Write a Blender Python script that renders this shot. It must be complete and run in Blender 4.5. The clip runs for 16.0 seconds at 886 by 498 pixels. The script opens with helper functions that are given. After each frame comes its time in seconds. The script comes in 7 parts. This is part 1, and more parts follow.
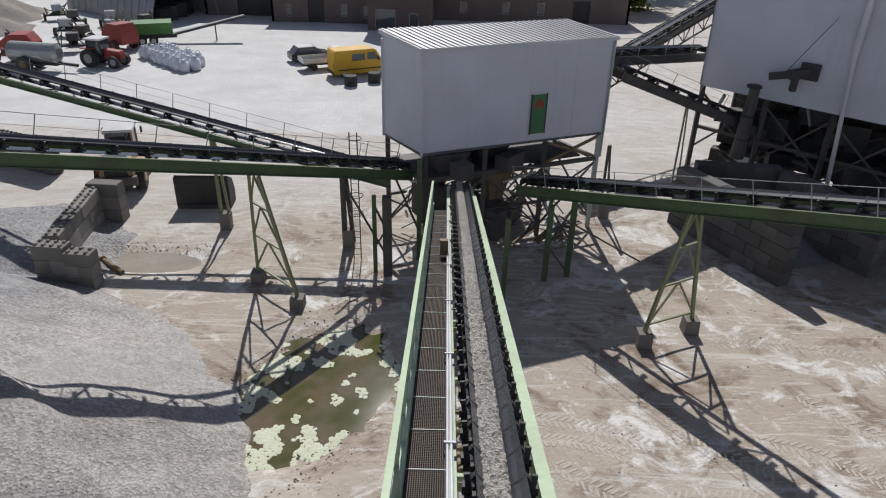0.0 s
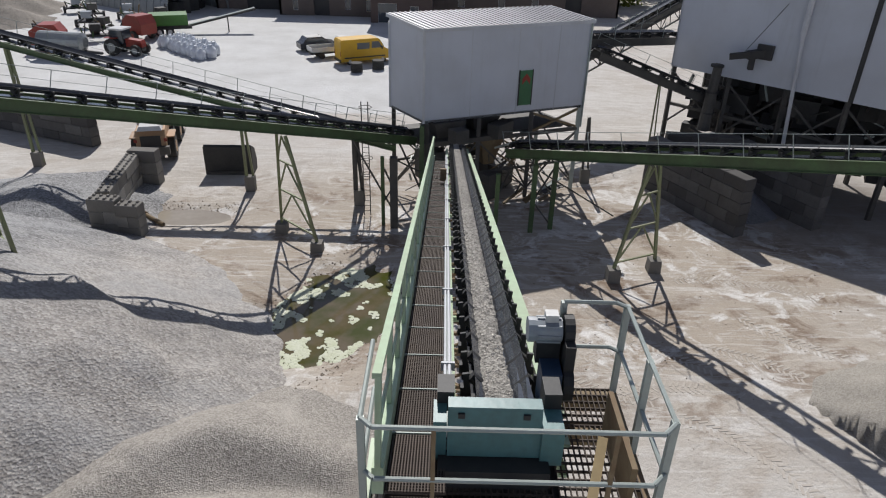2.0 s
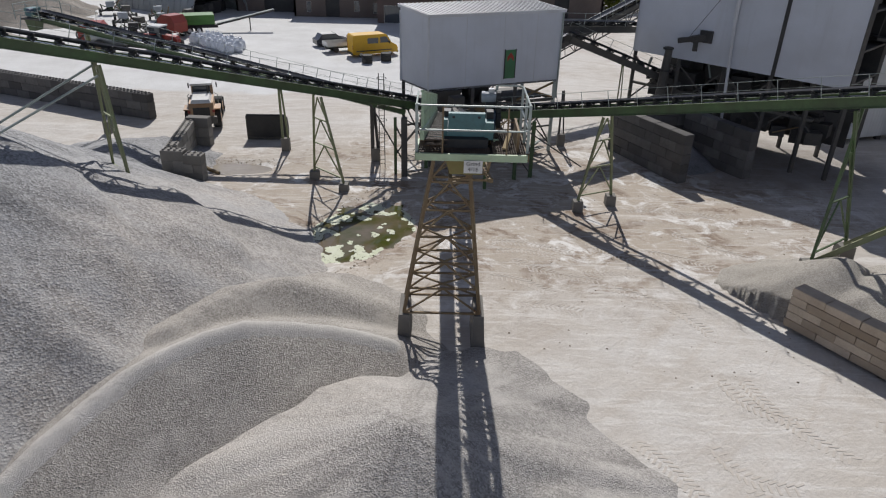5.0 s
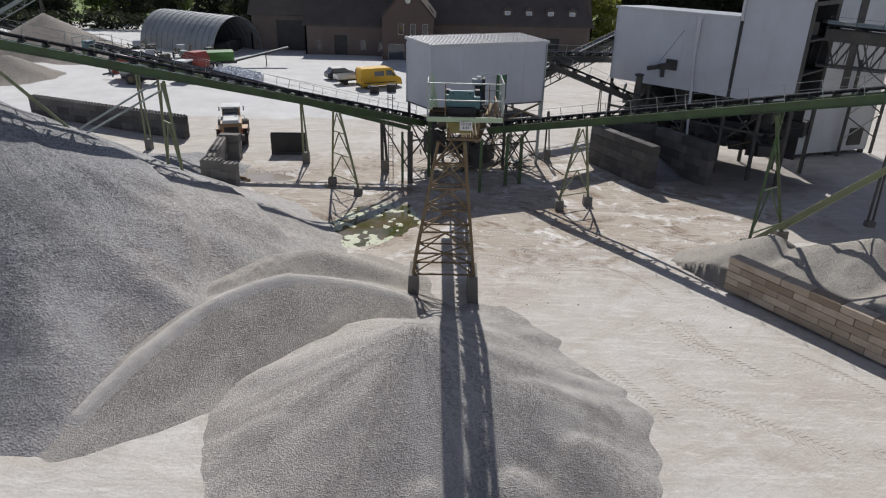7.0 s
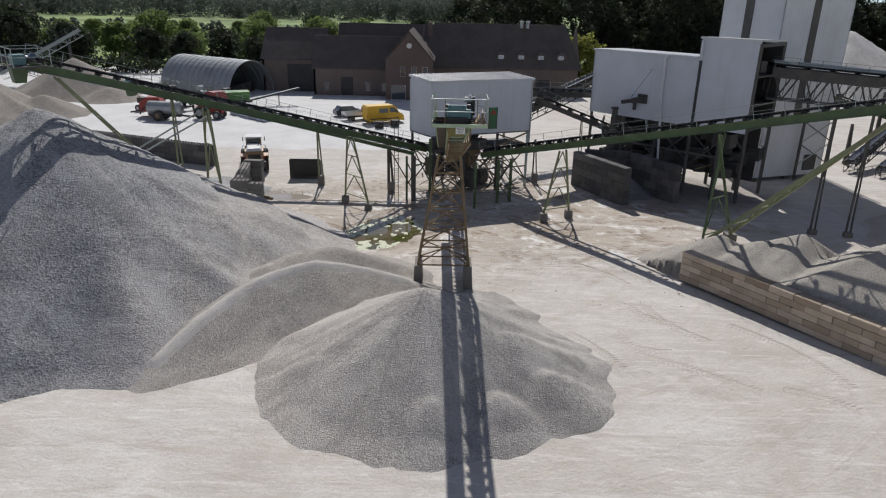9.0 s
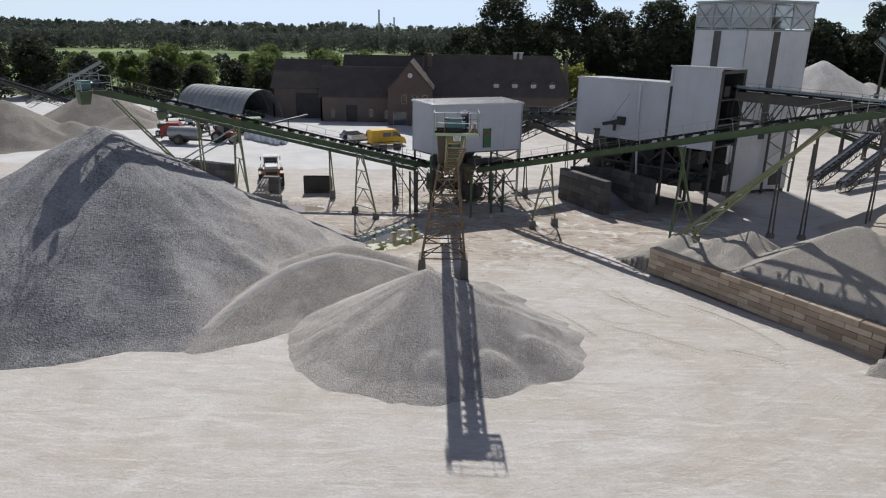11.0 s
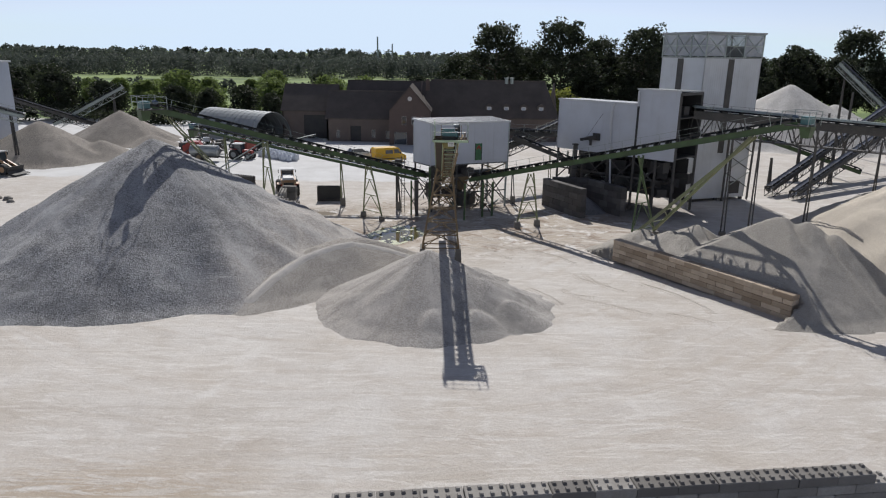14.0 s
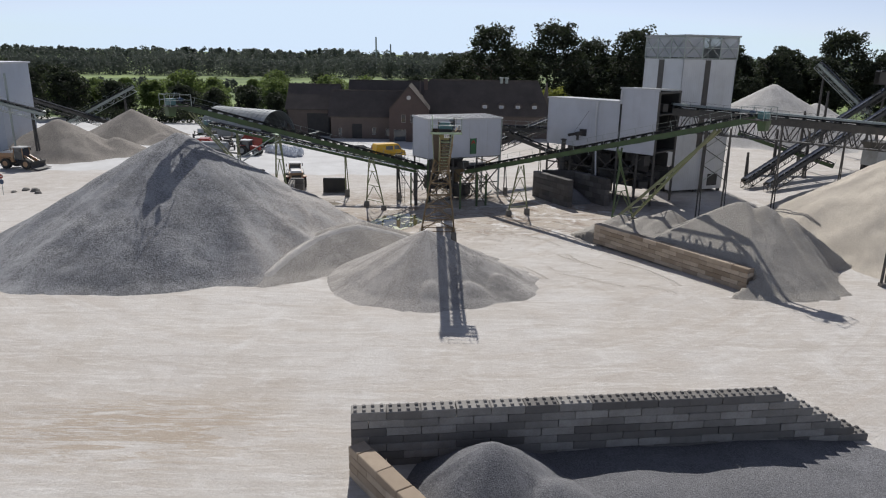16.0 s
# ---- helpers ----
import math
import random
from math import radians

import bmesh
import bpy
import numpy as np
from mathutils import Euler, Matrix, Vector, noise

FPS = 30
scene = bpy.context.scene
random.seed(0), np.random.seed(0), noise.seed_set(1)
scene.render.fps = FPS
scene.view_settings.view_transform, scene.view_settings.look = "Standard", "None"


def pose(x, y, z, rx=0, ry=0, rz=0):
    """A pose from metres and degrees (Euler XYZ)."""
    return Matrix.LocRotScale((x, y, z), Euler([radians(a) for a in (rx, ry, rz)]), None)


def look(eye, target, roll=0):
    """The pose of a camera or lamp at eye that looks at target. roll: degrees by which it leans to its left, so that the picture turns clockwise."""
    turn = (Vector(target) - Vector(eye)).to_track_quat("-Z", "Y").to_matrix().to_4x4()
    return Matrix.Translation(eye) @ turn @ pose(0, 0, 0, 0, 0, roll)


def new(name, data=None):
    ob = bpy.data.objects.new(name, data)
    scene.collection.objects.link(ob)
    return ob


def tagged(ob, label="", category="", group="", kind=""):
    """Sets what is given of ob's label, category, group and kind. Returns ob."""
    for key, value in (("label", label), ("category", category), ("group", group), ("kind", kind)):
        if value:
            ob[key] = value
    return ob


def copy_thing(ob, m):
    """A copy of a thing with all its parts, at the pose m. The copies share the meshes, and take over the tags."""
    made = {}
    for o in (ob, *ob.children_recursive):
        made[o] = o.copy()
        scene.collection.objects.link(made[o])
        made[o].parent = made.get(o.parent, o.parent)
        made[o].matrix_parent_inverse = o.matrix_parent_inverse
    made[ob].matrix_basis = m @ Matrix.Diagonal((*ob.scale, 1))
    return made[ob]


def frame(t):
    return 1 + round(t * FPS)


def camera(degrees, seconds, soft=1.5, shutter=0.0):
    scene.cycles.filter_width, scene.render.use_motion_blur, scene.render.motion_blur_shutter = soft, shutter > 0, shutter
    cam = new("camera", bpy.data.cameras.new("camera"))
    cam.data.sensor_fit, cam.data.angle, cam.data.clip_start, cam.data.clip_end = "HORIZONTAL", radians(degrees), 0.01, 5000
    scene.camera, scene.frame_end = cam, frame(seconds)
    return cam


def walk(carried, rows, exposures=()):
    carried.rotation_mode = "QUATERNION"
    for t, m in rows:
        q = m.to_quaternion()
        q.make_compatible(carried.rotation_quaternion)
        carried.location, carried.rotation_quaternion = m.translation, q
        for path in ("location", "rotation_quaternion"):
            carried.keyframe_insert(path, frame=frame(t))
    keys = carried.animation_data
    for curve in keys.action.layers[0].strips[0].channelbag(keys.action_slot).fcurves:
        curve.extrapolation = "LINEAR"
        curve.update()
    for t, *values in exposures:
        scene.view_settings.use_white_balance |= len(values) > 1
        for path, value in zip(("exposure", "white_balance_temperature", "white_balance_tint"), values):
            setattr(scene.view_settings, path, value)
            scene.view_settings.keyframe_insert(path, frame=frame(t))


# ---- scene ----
cam = camera(65.9, 16.0, soft=1.15)
METRES, EYE, TILT, LEAN, TURN = 57.0, 17.73, 0.0, 0.0, 0.0
ROWS = [
    (0.0, 0.0, 0.0, 0.0, 0.71, -28.15, -1.33),
    (0.5, 0.0003, -0.0201, 0.0003, 0.69, -28.16, -1.35),
    (1.0, 0.0007, -0.0453, 0.0017, 0.66, -28.17, -1.36),
    (1.5, 0.0008, -0.0705, 0.0023, 0.63, -28.18, -1.34),
    (2.0, 0.0008, -0.1, 0.0038, 0.63, -28.24, -1.39),
    (2.5, 0.001, -0.128, 0.0045, 0.62, -28.24, -1.32),
    (3.0, 0.0013, -0.1593, 0.0058, 0.62, -28.28, -1.33),
    (3.5, 0.0012, -0.1891, 0.0071, 0.59, -28.27, -1.31),
    (4.0, 0.0013, -0.2221, 0.0082, 0.57, -28.22, -1.32),
    (4.5, 0.0012, -0.253, 0.0092, 0.56, -27.97, -1.33),
    (7.0, 0.0003, -0.4234, 0.0112, 0.46, -24.06, -1.26),
    (7.5, 0.0004, -0.4569, 0.0117, 0.42, -23.22, -1.23),
    (8.0, 0.0004, -0.4932, 0.0128, 0.39, -22.3, -1.21),
    (8.5, -0.0006, -0.5269, 0.0143, 0.32, -21.48, -1.23),
    (9.0, -0.0003, -0.5635, 0.0147, 0.29, -20.48, -1.17),
    (11.5, -0.0017, -0.7281, 0.0189, 0.08, -17.74, -0.98),
    (12.0, -0.0018, -0.7601, 0.0199, 0.04, -17.5, -0.96),
    (12.5, -0.0018, -0.7892, 0.0205, 0.02, -17.14, -0.95),
    (13.0, -0.0015, -0.8207, 0.0216, -0.03, -16.6, -0.94),
    (13.5, -0.0014, -0.8494, 0.0228, -0.07, -16.1, -0.92),
    (14.0, -0.0007, -0.8805, 0.0238, -0.12, -16.03, -0.91),
    (14.5, -0.0002, -0.909, 0.0245, -0.16, -16.03, -0.9),
    (15.0, -0.0, -0.9398, 0.0253, -0.2, -16.02, -0.9),
    (15.5, 0.0003, -0.9684, 0.026, -0.24, -16.03, -0.89),
    (16.0, 0.001, -0.9995, 0.0275, -0.28, -16.03, -0.89),
]
walk(cam, [(t, pose(0, 0, EYE, TILT, LEAN, TURN) @ pose(METRES * x, METRES * y, METRES * z, 90 + pitch, roll, yaw)) for t, x, y, z, yaw, pitch, roll in ROWS],
     exposures=[(0.0, 0.0), (16.0, 0.0)])

# ---- sky and sun ----
SUN_EL, SUN_AZ = 44.0, -4.0        # the sun stands ahead of the camera, a little to its left
world = bpy.data.worlds.new("world")
scene.world = world
world.use_nodes = True
wt = world.node_tree
sky = wt.nodes.new("ShaderNodeTexSky")
sky.sky_type, sky.sun_disc = "NISHITA", False
sky.sun_elevation, sky.sun_rotation = radians(SUN_EL), radians(SUN_AZ)
sky.air_density, sky.dust_density, sky.ozone_density = 0.65, 0.0, 2.4
pale = wt.nodes.new("ShaderNodeHueSaturation")     # a milky summer sky: little colour, even down to the horizon
pale.inputs["Saturation"].default_value = 0.48
tint = wt.nodes.new("ShaderNodeMix")
tint.data_type, tint.blend_type = "RGBA", "MULTIPLY"
tint.inputs[0].default_value = 1.0
tint.inputs[7].default_value = (1.0, 1.03, 1.17, 1.0)
wt.links.new(sky.outputs[0], pale.inputs["Color"])
wt.links.new(pale.outputs[0], tint.inputs[6])
even = wt.nodes.new("ShaderNodeMix")
even.data_type, even.blend_type = "RGBA", "DARKEN"
even.inputs[0].default_value = 1.0
even.inputs[7].default_value = (8.2, 9.9, 12.1, 1.0)
wt.links.new(tint.outputs[2], even.inputs[6])
wt.links.new(even.outputs[2], wt.nodes["Background"].inputs[0])
wt.nodes["Background"].inputs[1].default_value = 0.081
sun = new("sun", bpy.data.lights.new("sun", "SUN"))
sun.data.energy, sun.data.angle, sun.data.color = 4.25, radians(0.55), (1.0, 0.97, 0.942)
el, az = radians(SUN_EL), radians(SUN_AZ)
sun.matrix_world = look((0, 0, 60), Vector((0, 0, 60)) - Vector((math.sin(az) * math.cos(el), math.cos(az) * math.cos(el), math.sin(el))))

# ---- materials ----
def nodes_of(name, rough=0.8, metal=0.0):
    m = bpy.data.materials.new(name)
    m.use_nodes = True
    nt = m.node_tree
    b = nt.nodes["Principled BSDF"]
    b.inputs["Roughness"].default_value, b.inputs["Metallic"].default_value = rough, metal
    geo = nt.nodes.new("ShaderNodeNewGeometry")
    return m, nt, b, geo.outputs["Position"]


def noise_tex(nt, vec, scale, detail=4.0, rough=0.55, distort=0.0):
    n = nt.nodes.new("ShaderNodeTexNoise")
    n.inputs["Scale"].default_value, n.inputs["Detail"].default_value = scale, detail
    n.inputs["Roughness"].default_value, n.inputs["Distortion"].default_value = rough, distort
    nt.links.new(vec, n.inputs["Vector"])
    return n.outputs["Fac"]


def ramp(nt, fac, lo, hi):
    r = nt.nodes.new("ShaderNodeMapRange")
    r.inputs[1].default_value, r.inputs[2].default_value = lo, hi
    nt.links.new(fac, r.inputs[0])
    return r.outputs[0]


def mixc(nt, fac, a, b):
    n = nt.nodes.new("ShaderNodeMix")
    n.data_type = "RGBA"
    for sock, v in ((n.inputs[0], fac), (n.inputs[6], a), (n.inputs[7], b)):
        if isinstance(v, (int, float)):
            sock.default_value = v
        elif isinstance(v, tuple):
            sock.default_value = (*v, 1.0)
        else:
            nt.links.new(v, sock)
    return n.outputs[2]


def maths(nt, op, a, b=0.0):
    n = nt.nodes.new("ShaderNodeMath")
    n.operation = op
    for sock, v in zip(n.inputs, (a, b)):
        if isinstance(v, (int, float)):
            sock.default_value = v
        else:
            nt.links.new(v, sock)
    return n.outputs[0]


def bump(nt, b, height, strength, dist=0.02):
    n = nt.nodes.new("ShaderNodeBump")
    n.inputs["Strength"].default_value, n.inputs["Distance"].default_value = strength, dist
    nt.links.new(height, n.inputs["Height"])
    nt.links.new(n.outputs[0], b.inputs["Normal"])


def worn(name, base, dirt, rough=0.6, metal=0.0, big=0.5, fine=12.0, amount=0.6, relief=0.15):
    """A painted or plain surface with large stains and fine grain."""
    m, nt, b, pos = nodes_of(name, rough, metal)
    f = ramp(nt, noise_tex(nt, pos, big, 6.0, 0.65), 0.5 - amount * 0.25, 0.85)
    c = mixc(nt, f, base, dirt)
    g = noise_tex(nt, pos, fine, 3.0)
    c = mixc(nt, ramp(nt, g, 0.35, 0.75), c, mixc(nt, 0.35, c, dirt))
    nt.links.new(c, b.inputs["Base Color"])
    bump(nt, b, g, relief)
    return m


def random_tone(nt, c, dark, spread=0.5):
    info = nt.nodes.new("ShaderNodeObjectInfo")
    return mixc(nt, maths(nt, "MULTIPLY", info.outputs["Random"], spread), c, dark)


def gravel(name, light, dark, size=14.0, apex=None, streaks=0.6, sandy=None):
    """Loose crushed stone: single grains of different tone, with sweeps of finer and coarser stone."""
    m, nt, b, pos = nodes_of(name, 0.95)
    v = nt.nodes.new("ShaderNodeTexVoronoi")
    v.inputs["Scale"].default_value = size
    nt.links.new(pos, v.inputs["Vector"])
    sep = nt.nodes.new("ShaderNodeSeparateColor")
    nt.links.new(v.outputs["Color"], sep.inputs[0])
    c = mixc(nt, sep.outputs[0], dark, light)
    broad = ramp(nt, noise_tex(nt, pos, 0.16, 5.0, 0.6, 0.6), 0.35, 0.68)
    c = mixc(nt, maths(nt, "MULTIPLY", broad, 0.45), c, tuple(x * 0.55 for x in light))
    fines = ramp(nt, noise_tex(nt, pos, 0.30, 5.0, 0.6, 0.8), 0.52, 0.68)
    c = mixc(nt, maths(nt, "MULTIPLY", fines, 0.55), c, tuple(min(1.0, x * 1.05) for x in light))
    nt.links.new(c, b.inputs["Base Color"])
    if sandy:                                                     # finer, warmer stone on one flank
        px = nt.nodes.new("ShaderNodeSeparateXYZ")
        nt.links.new(pos, px.inputs[0])
        side = maths(nt, "ADD", px.outputs[0], maths(nt, "MULTIPLY", noise_tex(nt, pos, 0.35, 5.0, 0.65), 6.0))
        c = mixc(nt, maths(nt, "MULTIPLY", ramp(nt, side, *sandy), 0.62), c, mixc(nt, sep.outputs[0], (0.40, 0.36, 0.32), (0.64, 0.59, 0.53)))
    if apex:                                                      # stone sorted into runs down the slope
        sep = nt.nodes.new("ShaderNodeSeparateXYZ")
        nt.links.new(pos, sep.inputs[0])
        dx, dy = maths(nt, "SUBTRACT", sep.outputs[0], apex[0]), maths(nt, "SUBTRACT", sep.outputs[1], apex[1])
        rad = maths(nt, "ADD", maths(nt, "SQRT", maths(nt, "ADD", maths(nt, "MULTIPLY", dx, dx), maths(nt, "MULTIPLY", dy, dy))), 0.4)
        comb = nt.nodes.new("ShaderNodeCombineXYZ")
        nt.links.new(maths(nt, "DIVIDE", dx, rad), comb.inputs[0])
        nt.links.new(maths(nt, "DIVIDE", dy, rad), comb.inputs[1])
        nt.links.new(maths(nt, "MULTIPLY", rad, 0.035), comb.inputs[2])
        run = noise_tex(nt, comb.outputs[0], 4.2, 6.0, 0.62, 0.35)
        c = mixc(nt, maths(nt, "MULTIPLY", ramp(nt, run, 0.50, 0.66), streaks), c, mul(light, 1.0))
        c = mixc(nt, maths(nt, "MULTIPLY", maths(nt, "SUBTRACT", 1.0, ramp(nt, run, 0.32, 0.47)), streaks), c, mul(dark, 1.35))
    clump = ramp(nt, noise_tex(nt, pos, size * 0.22, 6.0, 0.75), 0.3, 0.72)
    c = mixc(nt, maths(nt, "MULTIPLY", clump, 0.36), c, mul(dark, 1.3))
    nt.links.new(c, b.inputs["Base Color"])
    h = maths(nt, "ADD", maths(nt, "MULTIPLY", v.outputs["Distance"], 0.5), noise_tex(nt, pos, size * 0.3, 7.0, 0.75))
    bump(nt, b, h, 1.0, 0.065)
    return m


def mul(c, k):
    return tuple(min(1.0, x * k) for x in c)


GREEN = worn("green_paint", (0.075, 0.14, 0.05), (0.05, 0.055, 0.03), 0.5, 0.0, 0.9, 9.0, 0.6)
PALE = worn("pale_green_paint", (0.42, 0.55, 0.36), (0.30, 0.33, 0.22), 0.5, 0.0, 0.7, 10.0, 0.4)
TEAL = worn("teal_paint", (0.10, 0.24, 0.24), (0.06, 0.10, 0.10), 0.45)
GALV = worn("galvanised_steel", (0.38, 0.43, 0.40), (0.26, 0.28, 0.26), 0.5, 0.2)
DARKSTEEL = worn("dark_dusty_steel", (0.06, 0.059, 0.056), (0.13, 0.12, 0.105), 0.7, 0.2, 0.8)
RUSTY = worn("rusty_steel", (0.24, 0.19, 0.11), (0.14, 0.075, 0.035), 0.75, 0.1, 1.2)
GRATE = worn("rusty_grating", (0.062, 0.048, 0.040), (0.10, 0.078, 0.062), 0.8, 0.2, 0.9, 14.0)
RUBBER = worn("belt_rubber", (0.030, 0.033, 0.040), (0.085, 0.088, 0.095), 0.24, 0.0, 0.5, 12.0, 0.6, 0.03)
TYRE = worn("tyre_rubber", (0.02, 0.02, 0.02), (0.09, 0.085, 0.075), 0.85)
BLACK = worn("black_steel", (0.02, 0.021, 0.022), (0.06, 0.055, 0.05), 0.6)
CONCRETE = worn("weathered_concrete", (0.22, 0.21, 0.19), (0.13, 0.12, 0.105), 0.9, 0.0, 0.7, 16.0, 0.8, 0.4)
WHITE = worn("white_sheet", (0.60, 0.62, 0.65), (0.50, 0.51, 0.52), 0.45, 0.0, 0.35, 5.0, 0.5, 0.02)
STONE_GREY = gravel("grey_gravel", (0.46, 0.46, 0.46), (0.105, 0.104, 0.105), 11.0, (-25.6, 10.6), 0.5, (-15.5, -10.5))
STONE_FAR = gravel("pale_washed_gravel", (0.60, 0.585, 0.56), (0.34, 0.325, 0.30), 9.0, (79.0, 108.0), 0.8)
STONE_CONE = gravel("fresh_grey_gravel", (0.55, 0.52, 0.485), (0.17, 0.16, 0.147), 19.0, (-0.8, -1.3), 0.62, (3.2, -0.5))
STONE_WARM = gravel("warm_gravel", (0.57, 0.53, 0.48), (0.20, 0.183, 0.16), 21.0)
STONE_SAND = gravel("sandy_gravel", (0.54, 0.50, 0.44), (0.26, 0.24, 0.21), 27.0)
STONE_BROWN = gravel("brown_gravel", (0.36, 0.325, 0.285), (0.15, 0.135, 0.115), 12.0)
STONE_SUNLIT_CREST = gravel("sunlit_crest_dust", (0.62, 0.59, 0.55), (0.47, 0.445, 0.41), 26.0)
STONE_PALE = gravel("pale_sand", (0.62, 0.56, 0.47), (0.44, 0.39, 0.32), 20.0)
STONE_DARK = gravel("dark_chippings", (0.29, 0.29, 0.30), (0.095, 0.095, 0.10), 26.0)


# ---- mesh helpers ----
class Geo:
    def __init__(self):
        self.v, self.f = [], []

    def add(self, vs, fs):
        n = len(self.v)
        self.v += [tuple(p) for p in vs]
        self.f += [tuple(i + n for i in f) for f in fs]
        return self

    def hexa(self, a, b):
        """A solid between two quads."""
        return self.add([*a, *b], [(3, 2, 1, 0), (4, 5, 6, 7), (0, 1, 5, 4), (1, 2, 6, 5), (2, 3, 7, 6), (3, 0, 4, 7)])

    def box(self, c, s, rz=0.0):
        x, y, z = (k / 2 for k in s)
        ca, sa = math.cos(rz), math.sin(rz)
        q = [(c[0] + ca * i * x - sa * j * y, c[1] + sa * i * x + ca * j * y) for i, j in ((-1, -1), (1, -1), (1, 1), (-1, 1))]
        return self.hexa([(*p, c[2] - z) for p in q], [(*p, c[2] + z) for p in q])

    def beam(self, a, b, w=0.1, h=None, up=(0, 0, 1)):
        h = w if h is None else h
        a, b = Vector(a), Vector(b)
        d = (b - a).normalized()
        s = d.cross(Vector(up))
        if s.length < 1e-3:
            s = d.cross(Vector((0, 1, 0)))
        s.normalize()
        u = s.cross(d)
        s, u = s * (w / 2), u * (h / 2)
        o = (-s - u, s - u, s + u, u - s)
        return self.hexa([a + k for k in o], [b + k for k in o])

    def tube(self, a, b, r, n=8, r2=None):
        r2 = r if r2 is None else r2
        a, b = Vector(a), Vector(b)
        d = (b - a).normalized()
        s = d.cross(Vector((0, 0, 1)))
        if s.length < 1e-3:
            s = Vector((1, 0, 0))
        s.normalize()
        u = s.cross(d)
        ring = [s * math.cos(k * math.tau / n) + u * math.sin(k * math.tau / n) for k in range(n)]
        return self.add([a + k * r for k in ring] + [b + k * r2 for k in ring],
                        [(i, (i + 1) % n, n + (i + 1) % n, n + i) for i in range(n)] + [tuple(range(n))[::-1], tuple(range(n, 2 * n))])

    def path(self, pts, r, n=6):
        for a, b in zip(pts, pts[1:]):
            self.tube(a, b, r, n)
        return self

    def prism(self, pts, off):
        """A polygon pushed along off."""
        n = len(pts)
        o = Vector(off)
        return self.add([Vector(p) for p in pts] + [Vector(p) + o for p in pts],
                        [tuple(range(n))[::-1], tuple(range(n, 2 * n))] + [(i, (i + 1) % n, n + (i + 1) % n, n + i) for i in range(n)])

    def mesh(self, name, mat, smooth=False):
        me = bpy.data.meshes.new(name)
        me.from_pydata(self.v, [], self.f)
        bm = bmesh.new()
        bm.from_mesh(me)
        bmesh.ops.recalc_face_normals(bm, faces=bm.faces)
        bm.to_mesh(me)
        bm.free()
        if smooth:
            me.polygons.foreach_set("use_smooth", [True] * len(me.polygons))
        me.materials.append(mat)
        return me


def part(name, g, mat, parent=None, label="", smooth=False):
    ob = new(name, g if isinstance(g, bpy.types.Mesh) else g.mesh(name, mat, smooth))
    ob.parent = parent
    if label:
        tagged(ob, label)
    return ob


def thing(name, label, category, group="", kind="", at=(0, 0, 0), rz=0.0):
    ob = tagged(new(name), label, category, group, kind)
    ob.empty_display_size = 0.1
    ob.matrix_basis = pose(*at, 0, 0, rz)
    return ob


def lerp(a, b, f):
    return Vector(a) * (1 - f) + Vector(b) * f


# ---- ground ----
def ground_z(x, y):
    z = float(np.interp(y, [-60, -15, 0, 20, 30, 65, 130], [1.0, 0.95, 0.75, 0.38, 0.25, 0.5, 0.5]))
    near = max(0.0, 1 - max(abs(x) / 80, abs(y) / 90))
    z += near * (0.10 * noise.noise((x * 0.15, y * 0.15, 0)) + 0.06 * noise.noise((x * 0.6, y * 0.6, 3)))
    # the hollow that holds the pool, and the shallow dip of the puddle beside the bay
    u, w = (x + 5.2) * 0.8 + (y - 20.5) * -0.45, (x + 5.2) * 0.45 + (y - 20.5) * 0.8
    q = (u / 2.9) ** 2 + (w / 4.9) ** 2
    z -= 0.55 * math.exp(-q ** 1.5)
    if q < 4:                                                     # a trampled, broken bank
        z += (0.13 * noise.noise((x * 0.9, y * 0.9, 6)) + 0.09 * noise.noise((x * 2.1, y * 2.1, 8))) * (1 - q / 4) * min(1.0, 0.35 + q)
    z -= 0.3 * math.exp(-(((x + 15) / 3.0) ** 2 + ((y - 30.6) / 1.2) ** 2) ** 1.5)
    return z


def spread(lo, hi, step, far):
    a = list(np.arange(lo, hi + step / 2, step))
    out, d = [], step
    e = hi
    while e < far:
        d *= 1.35
        e += d
        out.append(e)
    back, d, e = [], step, lo
    while e > -far:
        d *= 1.35
        e -= d
        back.append(e)
    return back[::-1] + a + out


